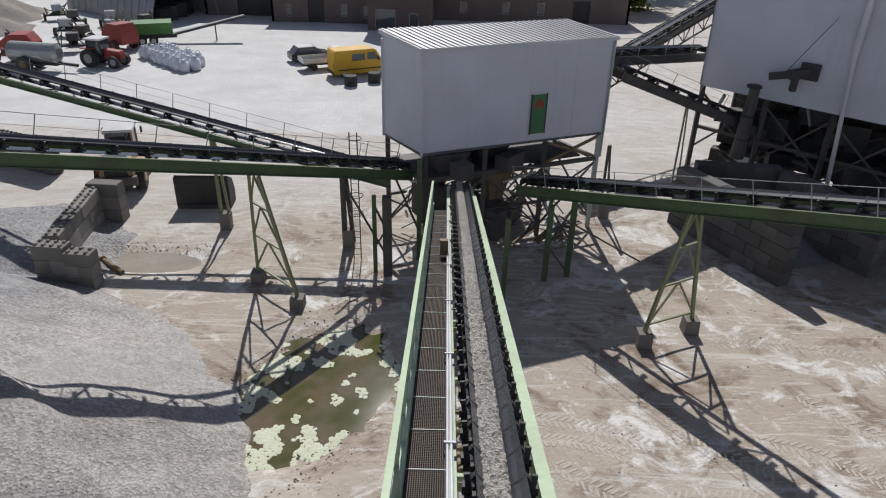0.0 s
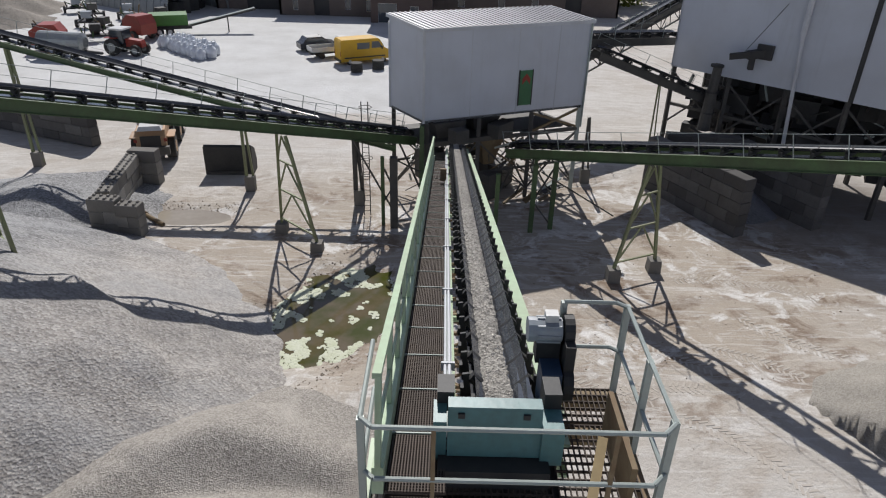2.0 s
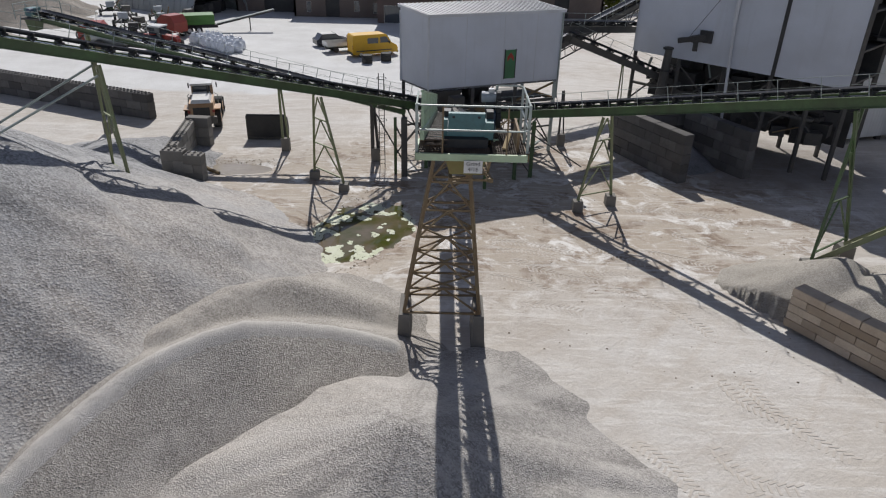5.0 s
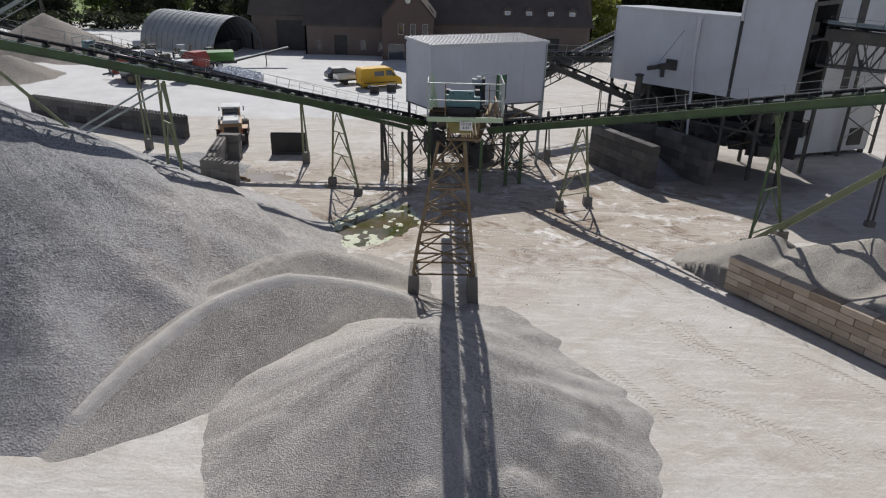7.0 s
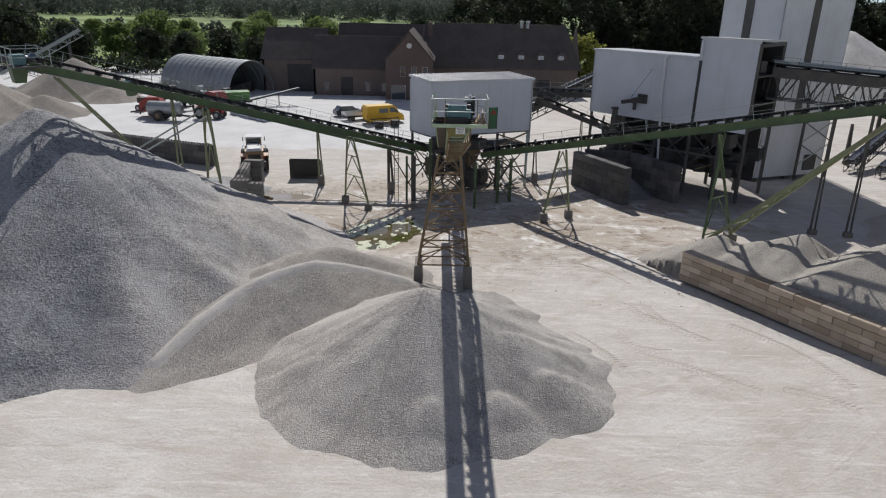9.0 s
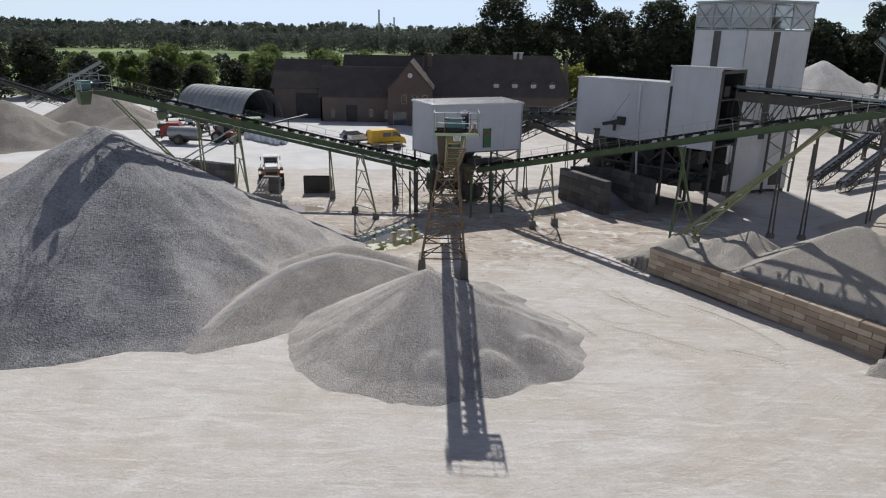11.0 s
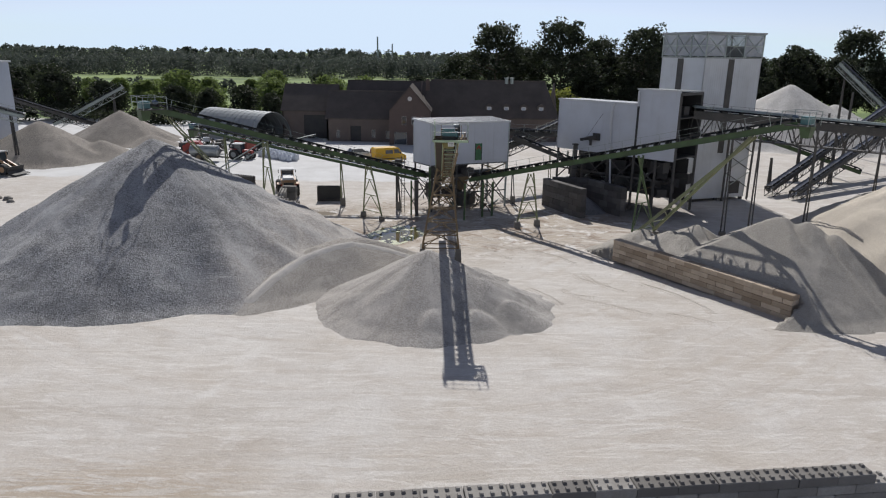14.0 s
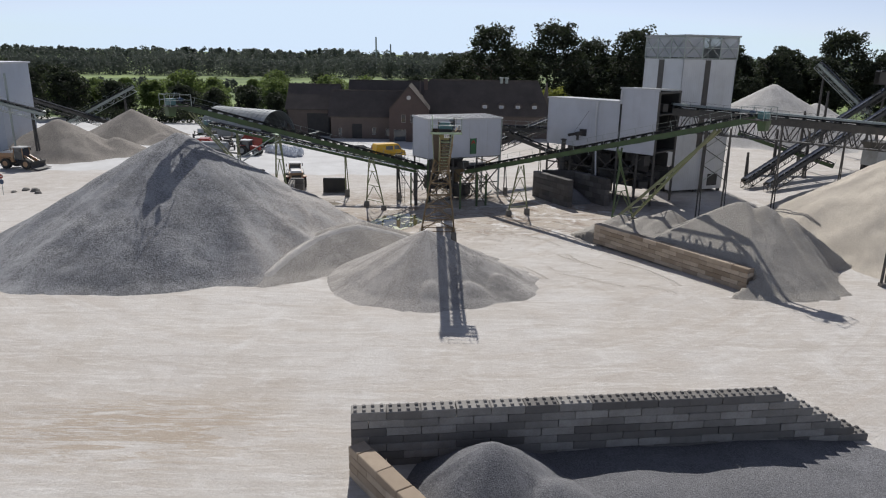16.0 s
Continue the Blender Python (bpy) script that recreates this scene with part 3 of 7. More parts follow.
# ---- steel below the cabin ----
def junction():
    t = thing("transfer_station", "dark dusty steel frame with hoppers and chutes below the cabin", "steel frame")
    F, R, L, K = CAB_F, CAB_R, CAB_L, CAB_K
    rows = []
    for a, b in ((F, R), (L, K)):
        row = []
        for f in (0.02, 0.33, 0.66, 0.98):
            p = lerp(a, b, f)
            g0 = ground_z(p.x, p.y)
            part("post", Geo().beam((p.x, p.y, g0 - 0.2), (p.x, p.y, 5.84), 0.24, 0.24), DARKSTEEL if f < 0.9 else GALV, t)
            row.append(p)
        rows.append(row)
    def bar(a, za, b, zb, w=0.09, mat=DARKSTEEL):
        part("brace", Geo().beam((a.x, a.y, za), (b.x, b.y, zb), w), mat, t)
    for row in rows:
        for a, b in zip(row, row[1:]):
            bar(a, 4.5, b, 4.5, 0.2)
            bar(a, 4.4, b, 0.9)
            bar(b, 4.4, a, 0.9)
            bar(a, 2.4, b, 2.4, 0.12)
    a, b = rows[0][2], rows[0][3]
    bar(a, 5.8, b, 4.6, 0.13, RUSTY)
    bar(b, 5.8, a, 4.6, 0.13, RUSTY)
    for a, b in zip(*rows):
        bar(a, 4.5, b, 4.5, 0.2)
        bar(a, 4.3, b, 0.8)
        bar(b, 4.3, a, 1.0)
    # deck, walk rails and machinery
    d = (R - F).normalized()
    e = Vector((-d.y, d.x, 0))
    rz = math.atan2(d.y, d.x)
    o = F + e * 1.4
    for u, w, s, z in ((2.2, 0.2, (4.6, 3.6, 0.12), 4.66), (7.2, 0.4, (4.6, 3.0, 0.1), 4.66)):
        p = o + d * u + e * w
        part("deck", Geo().box((p.x, p.y, z), s, rz), DARKSTEEL, t)
    def funnel(u, w, zt, zb, rt, rb, mat=DARKSTEEL):
        p = o + d * u + e * w
        g = Geo()
        q = [[(p + d * (i * r) + e * (j * r)) for i, j in ((-1, -1), (1, -1), (1, 1), (-1, 1))] for r in (rb, rt)]
        g.hexa([(k.x, k.y, zb) for k in q[0]], [(k.x, k.y, zt) for k in q[1]])
        part("hopper", g, mat, t)
    funnel(1.6, -0.6, 5.8, 4.3, 1.0, 0.4)
    funnel(4.4, 0.3, 5.8, 4.0, 1.0, 0.4)
    funnel(2.6, 1.8, 5.8, 3.4, 1.2, 0.5)
    funnel(4.6, -0.4, 4.5, 2.6, 0.8, 0.35, RUSTY)
    for u, w, s, z in ((1.8, -2.3, (0.9, 0.8, 0.8), 5.2), (5.0, -1.3, (1.6, 0.8, 0.8), 5.0), (3.8, 0.6, (2.2, 1.6, 1.2), 2.2),
                       (6.2, 0.8, (1.6, 1.3, 1.5), 1.2), (1.2, 0.5, (1.4, 1.4, 1.8), 2.6), (4.2, -1.6, (0.9, 0.9, 1.6), 1.6), (5.2, 1.8, (2.4, 0.5, 0.6), 3.2)):
        p = o + d * u + e * w
        part("machine_housing", Geo().box((p.x, p.y, z), s, rz + u * 0.1), DARKSTEEL, t)
    rng = random.Random(5)
    for i in range(110):
        u, w, z = rng.uniform(0.2, 8.6), rng.uniform(-2.2, 2.8), rng.uniform(1.0, 4.4)
        u2, w2, z2 = u + rng.uniform(-2.2, 2.2), w + rng.uniform(-1.0, 1.0), z + rng.uniform(-1.6, 1.2)
        a, b = o + d * u + e * w, o + d * min(8.8, max(0, u2)) + e * w2
        bar(a, z, b, max(0.5, z2), rng.choice((0.05, 0.07, 0.1)), rng.choice((DARKSTEEL, DARKSTEEL, RUSTY, GALV)))
    # fallen screens and plates below
    for i in range(9):
        u, w = rng.uniform(2.5, 8.5), rng.uniform(-2.5, -0.5)
        p = o + d * u + e * w
        q = p + d * rng.uniform(0.6, 1.8) + e * rng.uniform(-0.6, 0.6)
        z = ground_z(p.x, p.y)
        part("plate", Geo().beam((p.x, p.y, z + rng.uniform(0.05, 0.3)), (q.x, q.y, z + rng.uniform(0.3, 1.3)), rng.uniform(0.15, 0.6), 0.05), rng.choice((RUSTY, DARKSTEEL, GALV)), t)
    # stout green posts at the left corner
    for x, y, z1, w in ((-2.75, 29.9, 4.5, 0.42), (-3.4, 30.2, 4.4, 0.2), (-1.25, 31.55, 5.8, 0.26), (2.9, 27.6, 4.6, 0.22), (5.1, 29.6, 4.4, 0.26), (6.3, 30.1, 4.4, 0.26), (5.2, 30.4, 4.4, 0.16)):
        part("post", Geo().beam((x, y, ground_z(x, y) - 0.2), (x, y, z1), w), GREEN if w < 0.4 else DARKSTEEL, t)
    for a, b in (((-2.75, 29.9, 4.4), (-1.25, 31.5, 3.0)), ((-3.4, 30.2, 3.9), (-2.75, 29.9, 2.6)), ((-3.4, 30.2, 1.6), (-2.75, 29.9, 2.8)), ((5.1, 29.6, 4.2), (6.3, 30.1, 2.2)), ((6.3, 30.1, 4.2), (5.1, 29.6, 2.2)),
                 ((5.1, 29.6, 2.2), (6.3, 30.1, 0.5)), ((5.2, 28.0, 4.6), (10.0, 30.5, 1.0)), ((-5.2, 31.2, 5.0), (-2.9, 30.0, 1.4))):
        part("brace", Geo().beam(a, b, 0.08), DARKSTEEL, t)
    # caged ladder at the left post
    for x in (-4.62, -4.25):
        part("stringer", Geo().tube((x, 31.2, 0.3), (x, 31.2, 7.2), 0.03), DARKSTEEL, t)
    for i in range(16):
        part("rung", Geo().tube((-4.62, 31.2, 0.6 + i * 0.33), (-4.25, 31.2, 0.6 + i * 0.33), 0.018, 5), DARKSTEEL, t)
    for i in range(5):
        z = 2.8 + i * 1.0
        ring = [(-4.43 + 0.36 * math.cos(k * math.tau / 10), 31.5 + 0.36 * math.sin(k * math.tau / 10), z) for k in range(11)]
        part("hoop", Geo().path(ring, 0.02, 5), DARKSTEEL, t)


junction()


# ---- hall ----
HALL_A, HALL_C = Vector((15.75, 42.7, 0)), Vector((27.75, 30.6, 0))


def hall():
    t = thing("screening_hall", "white sheet-metal hall on dark steel legs with an open end", "hall")
    a, c = HALL_A, HALL_C
    d = (c - a).normalized()
    n = Vector((-d.y, d.x, 0))
    m = a + d * 11.6
    w = 5.6
    z0 = 7.0
    part("front_wall", quad_wall(a, m, z0, 13.4), SHEET, t)
    part("front_wall", quad_wall(m - n * 0.004, c - n * 0.004, z0, 15.2), SHEET, t)
    part("end_wall", quad_wall(a + n * w, a, z0, 13.2, z0, 13.4), SHEET, t)
    part("back_wall", quad_wall(c + n * w, a + n * w, z0, 13.2), SHEET, t)
    part("step_wall", quad_wall(m + n * w, m, 13.2, 15.0, 13.4, 15.2), SHEET, t)
    for p, q, zf in ((a - d * 0.15, m - d * 0.004, 13.4), (m - d * 0.15, c + d * 0.1, 15.2)):
        f = p - n * 0.12
        h = q - n * 0.12
        g = Geo().hexa([(f.x, f.y, zf), (h.x, h.y, zf), ((q + n * w).x, (q + n * w).y, zf - 0.2), ((p + n * w).x, (p + n * w).y, zf - 0.2)],
                       [(f.x, f.y, zf + 0.14), (h.x, h.y, zf + 0.14), ((q + n * w).x, (q + n * w).y, zf - 0.06), ((p + n * w).x, (p + n * w).y, zf - 0.06)])
        part("roof", g, ROOF_SHEET, t)
    q = lambda k, u, z: ((a + d * k - n * u).x, (a + d * k - n * u).y, z)
    part("downpipe", Geo().tube(q(8.2, 0.16, 13.2), q(8.2, 0.16, 10.3), 0.17).tube(q(8.2, 0.16, 10.3), q(8.9, 0.12, 1.0), 0.12), TRIM, t)
    part("gutter_head", Geo().beam(q(8.0, 0.14, 13.25), q(8.5, 0.14, 13.25), 0.24, 0.3), TRIM, t)
    part("downpipe", Geo().tube(q(11.75, 0.14, 15.0), q(11.75, 0.14, 13.2), 0.14), TRIM, t)
    part("dark_joint", Geo().beam(q(11.75, 0.02, 13.2), q(11.75, 0.02, z0), 0.05, 0.28, d), BLACK, t)
    part("roof_edge", Geo().beam(q(-0.1, 0.14, 13.44), q(11.5, 0.14, 13.44), 0.06, 0.16), TRIM, t)
    part("roof_edge", Geo().beam(q(11.5, 0.14, 15.24), q(17.1, 0.14, 15.24), 0.06, 0.16), TRIM, t)
    # open end: frame, decks, and black inner sheets that paint the shade in
    for u in (0.1, w - 0.1):
        p = c + n * u
        part("portal_post", Geo().beam((p.x, p.y, 0.4), (p.x, p.y, 15.0), 0.26), DARKSTEEL, t)
    p, r = c, c + n * w
    part("portal_beam", Geo().beam((p.x, p.y, 14.85), (r.x, r.y, 14.85), 0.3), DARKSTEEL, t)
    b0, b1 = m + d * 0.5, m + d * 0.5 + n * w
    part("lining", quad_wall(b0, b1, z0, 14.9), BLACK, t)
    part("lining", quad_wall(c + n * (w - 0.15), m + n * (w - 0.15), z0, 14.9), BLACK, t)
    for z in (7.2, 9.4, 12.0):
        g = Geo().hexa([((m + d * 0.6).x, (m + d * 0.6).y, z), (c.x, c.y, z), ((c + n * (w - 0.3)).x, (c + n * (w - 0.3)).y, z), ((m + d * 0.6 + n * (w - 0.3)).x, (m + d * 0.6 + n * (w - 0.3)).y, z)],
                       [((m + d * 0.6).x, (m + d * 0.6).y, z + 0.15), (c.x, c.y, z + 0.15), ((c + n * (w - 0.3)).x, (c + n * (w - 0.3)).y, z + 0.15), ((m + d * 0.6 + n * (w - 0.3)).x, (m + d * 0.6 + n * (w - 0.3)).y, z + 0.15)])
        part("deck", g, DARKSTEEL, t)
    rng = random.Random(11)
    for i in range(14):
        k, u, z = rng.uniform(13.4, 15.8), rng.uniform(1.5, 4.3), rng.choice((7.6, 9.7, 12.3))
        s = rng.uniform(0.5, 1.3)
        part("machine_housing", Geo().box((*q(k, -u, 0)[:2], z + s / 2), (s, s * 1.3, s), rng.uniform(0, 1)), rng.choice((DARKSTEEL, BLACK)), t)
    # legs, braces and machinery below
    for k in (0.2, 4.2, 8.0, 11.6, 14.6):
        for u in (0.15, w - 0.2):
            p = a + d * k + n * u
            part("leg", Geo().beam((p.x, p.y, ground_z(p.x, p.y) - 0.2), (p.x, p.y, z0), 0.26), DARKSTEEL, t)
    for k in (0.2, 4.2, 8.0, 11.6):
        for u in (0.15, w - 0.2):
            p, r = a + d * k + n * u, a + d * (k + 3.6) + n * u
            part("brace", Geo().beam((p.x, p.y, 6.6), (r.x, r.y, 3.6), 0.12), DARKSTEEL, t)
            part("brace", Geo().beam((p.x, p.y, 4.4), (r.x, r.y, 4.4), 0.2), DARKSTEEL, t)
            part("brace", Geo().beam((p.x, p.y, 3.0), (r.x, r.y, 6.4), 0.12), DARKSTEEL, t)
    for i in range(70):
        k, u, z = rng.uniform(0.6, 16.2), rng.uniform(0.7, 5.2), rng.uniform(2.2, 6.3)
        s = rng.uniform(0.5, 1.7)
        p = a + d * k + n * u
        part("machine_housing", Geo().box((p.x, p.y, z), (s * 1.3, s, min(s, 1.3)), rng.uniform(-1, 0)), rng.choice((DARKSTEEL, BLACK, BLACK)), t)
    for i in range(30):
        k, u, z = rng.uniform(0.4, 15), rng.uniform(-0.2, 5.2), rng.uniform(2.4, 6.5)
        p, r = a + d * k + n * u, a + d * (k + rng.uniform(-3, 3)) + n * (u + rng.uniform(-1.4, 1.4))
        part("pipe", Geo().tube((p.x, p.y, z), (r.x, r.y, z + rng.uniform(-1.8, 1.6)), rng.choice((0.05, 0.08, 0.13)), 6), rng.choice((DARKSTEEL, DARKSTEEL, GALV, RUSTY)), t)
    # added black plate, keeps light from coming through below the hall
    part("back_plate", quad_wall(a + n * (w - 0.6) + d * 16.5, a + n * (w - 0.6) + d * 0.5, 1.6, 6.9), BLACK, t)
    # discharge arm and tall chute on the front wall
    arm = part("discharge_arm", Geo().beam(q(6.2, -0.1, 8.95), q(5.4, 0.7, 8.75), 0.5, 0.5).beam(q(5.5, 0.6, 8.8), q(4.4, 1.0, 8.55), 0.4, 0.36), BLACK, t, "black steel discharge arm on the wall")
    part("hood", Geo().box(q(6.2, 0.05, 9.0), (1.0, 0.34, 0.9), -0.78), BLACK, arm)
    part("hanger", Geo().beam(q(5.7, 0.6, 8.7), q(5.7, 0.6, 7.9), 0.3), BLACK, arm)
    part("cable", Geo().tube(q(5.2, 0.9, 8.9), q(6.9, 0.05, 12.0), 0.02, 5), BLACK, arm)
    part("chute_pipe", Geo().tube(q(3.9, 1.2, 8.0), q(3.85, 1.25, 6.2), 0.28, 10, 0.33).tube(q(3.85, 1.25, 6.2), q(3.8, 1.3, 3.6), 0.36, 10, 0.42), DARKSTEEL, t)
    for z in (7.9, 6.2, 4.8):
        part("collar", Geo().tube(q(3.85, 1.25, z - 0.06), q(3.85, 1.25, z + 0.06), 0.43, 10), BLACK, t)


hall()


# ---- tower ----
def tower():
    t = thing("plant_tower", "tall white ribbed plant tower with a glazed lattice top storey", "tower")
    a = radians(18.8)
    s = 8.9
    M = Vector((33.3, 39.3, 0))
    d, e = Vector((math.cos(a), math.sin(a), 0)), Vector((-math.sin(a), math.cos(a), 0))
    R, L = M + d * s, M + e * s
    K = R + e * s
    zb, z1, z2 = 0.75, 18.95, 21.95
    for p, q in ((M, R), (R, K), (K, L), (L, M)):
        part("wall", quad_wall(p, q, zb, z1), TOWER_SHEET, t)
    part("roof", Geo().hexa([(p.x, p.y, z2) for p in (M - d * .2 - e * .2, R + d * .2 - e * .2, K + d * .2 + e * .2, L - d * .2 + e * .2)],
                            [(p.x, p.y, z2 + 0.22) for p in (M - d * .2 - e * .2, R + d * .2 - e * .2, K + d * .2 + e * .2, L - d * .2 + e * .2)]), ROOF_SHEET, t)
    part("floor", Geo().hexa([(p.x, p.y, z1) for p in (M, R, K, L)], [(p.x, p.y, z1 + 0.1) for p in (M, R, K, L)]), DARKSTEEL, t)
    pane = worn("milky_glazing", (0.55, 0.57, 0.60), (0.42, 0.44, 0.46), 0.2)
    clear = pane.node_tree.nodes.new("ShaderNodeBsdfTransparent")
    half = pane.node_tree.nodes.new("ShaderNodeMixShader")
    half.inputs[0].default_value = 0.5
    pane.node_tree.links.new(pane.node_tree.nodes["Principled BSDF"].outputs[0], half.inputs[1])
    pane.node_tree.links.new(clear.outputs[0], half.inputs[2])
    pane.node_tree.links.new(half.outputs[0], pane.node_tree.nodes["Material Output"].inputs[0])
    for p, q in ((M, R), (L, M), (R, K), (K, L)):
        u = (q - p).normalized()
        o = Vector((u.y, -u.x, 0))
        n = 3
        for i in range(n):
            x0, x1 = lerp(p, q, i / n), lerp(p, q, (i + 1) / n)
            if not (p == M and i == 1):
                g = quad_wall(x0 + u * 0.05, x1 - u * 0.05, z1 + 0.25, z2 - 0.1, thick=0.04)
                part("pane", g, pane, t)
            part("mullion", Geo().beam((x0.x, x0.y, z1), (x0.x, x0.y, z2), 0.14), GALV, t)
            for s0, s1 in ((z1 + 0.2, z2 - 0.2), (z2 - 0.2, z1 + 0.2)):
                part("lattice_bar", Geo().beam((*(x0 + o * 0.06).xy, s0), (*(x1 + o * 0.06).xy, s1), 0.06), GALV, t)
        for z in (z1 + 0.1, (z1 + z2) / 2, z2 - 0.08):
            part("rail", Geo().beam((*(p + o * 0.08).xy, z), (*(q + o * 0.08).xy, z), 0.1), GALV, t)
        if p in (M, L):
            f = 0.46
            c = lerp(p, q, f) + o * 0.02
            part("dark_strip", Geo().box((c.x, c.y, (zb + z1) / 2 + 3), (0.9 if p == M else 1.2, 0.06, z1 - zb - 6.2), math.atan2(u.y, u.x)), DARKSTEEL, t)
    # corner frame on the side of the conveyors and the dark gate at the foot
    for f in (0.55, 1.02):
        p = lerp(M, R, f) - e * 0.5
        part("frame_post", Geo().beam((p.x, p.y, 0.4), (p.x, p.y, 9.5), 0.22), DARKSTEEL, t)
    for z in (2.0, 4.4, 6.8):
        p, q = lerp(M, R, 0.55) - e * 0.5, lerp(M, R, 1.02) - e * 0.5
        part("frame_brace", Geo().beam((p.x, p.y, z), (q.x, q.y, z + 2.3), 0.09), GALV, t)
        part("frame_brace", Geo().beam((p.x, p.y, z + 2.3), (q.x, q.y, z), 0.09), DARKSTEEL, t)
    p = lerp(M, R, 0.8) - e * 0.03
    part("gate", Geo().box((p.x, p.y, 2.1), (1.7, 0.08, 1.7), a), BLACK, t)
    for i, j in ((0.03, 0.03), (0.97, 0.03), (0.03, 0.97), (0.97, 0.97), (0.5, 0.03)):
        p = M + d * s * i + e * s * j
        part("leg", Geo().beam((p.x, p.y, 0.2), (p.x, p.y, zb), 0.4), DARKSTEEL, t)


tower()


# ---- conveyors ----
def frame_of(p0, p1):
    """Local axes of a conveyor: y runs from p0 to p1, x to its right, z out of the belt."""
    p0, p1 = Vector(p0), Vector(p1)
    y = (p1 - p0).normalized()
    x = y.cross(Vector((0, 0, 1))).normalized()
    z = x.cross(y)
    m = Matrix((x, y, z)).transposed().to_4x4()
    m.translation = p0
    return m, (p1 - p0).length


def channel(g, x, y0, y1, z0, z1, out):
    """A C-shaped steel side beam."""
    k = out
    sec = [(0, z0), (0.12 * k, z0), (0.12 * k, z0 + 0.03), (0.03 * k, z0 + 0.03), (0.03 * k, z1 - 0.03), (0.12 * k, z1 - 0.03), (0.12 * k, z1), (0, z1)]
    return g.prism([(x + u, y0, z) for u, z in sec], (0, y1 - y0, 0))


def idler_mesh(w):
    g = Geo()
    g.beam((-w - 0.12, 0, -0.06), (w + 0.12, 0, -0.06), 0.10, 0.08)
    for s in (-1, 1):
        g.beam((s * (w + 0.06), 0, -0.06), (s * (w + 0.1), 0, 0.24), 0.07, 0.05, (0, 1, 0))
        g.tube((s * w * 0.40, 0, 0.02), (s * (w + 0.04), 0, 0.21), 0.062, 8)
        g.box((s * (w + 0.1), 0.06, 0.02), (0.10, 0.14, 0.1))
    g.tube((-w * 0.38, 0, 0.02), (w * 0.38, 0, 0.02), 0.062, 8)
    return g.mesh("idler", BLACK)


def belt_geo(w, y0, y1, drop=0.0):
    """The troughed belt, 14 mm thick, flat at its ends."""
    g = Geo()
    n = 6
    ys = [y0 + (y1 - y0) * k / 24 for k in range(25)]
    sec = [(-w, 0.25), (-w * 0.72, 0.16), (-w * 0.4, 0.09), (w * 0.4, 0.09), (w * 0.72, 0.16), (w, 0.25)]
    for k, y in enumerate(ys):
        flat = 0.45 if k in (0, 24) else 1.0
        g.v += [(x, y, z * flat + (1 - flat) * 0.15) for x, z in sec] + [(x, y, z * flat + (1 - flat) * 0.15 - 0.014) for x, z in sec]
    for k in range(24):
        a, b = k * 12, (k + 1) * 12
        for i in range(5):
            g.f.append((a + i, a + i + 1, b + i + 1, b + i))
            g.f.append((a + 6 + i, b + 6 + i, b + 7 + i, a + 7 + i))
        g.f += [(a, b, b + 6, a + 6), (a + 5, a + 11, b + 11, b + 5)]
    return g


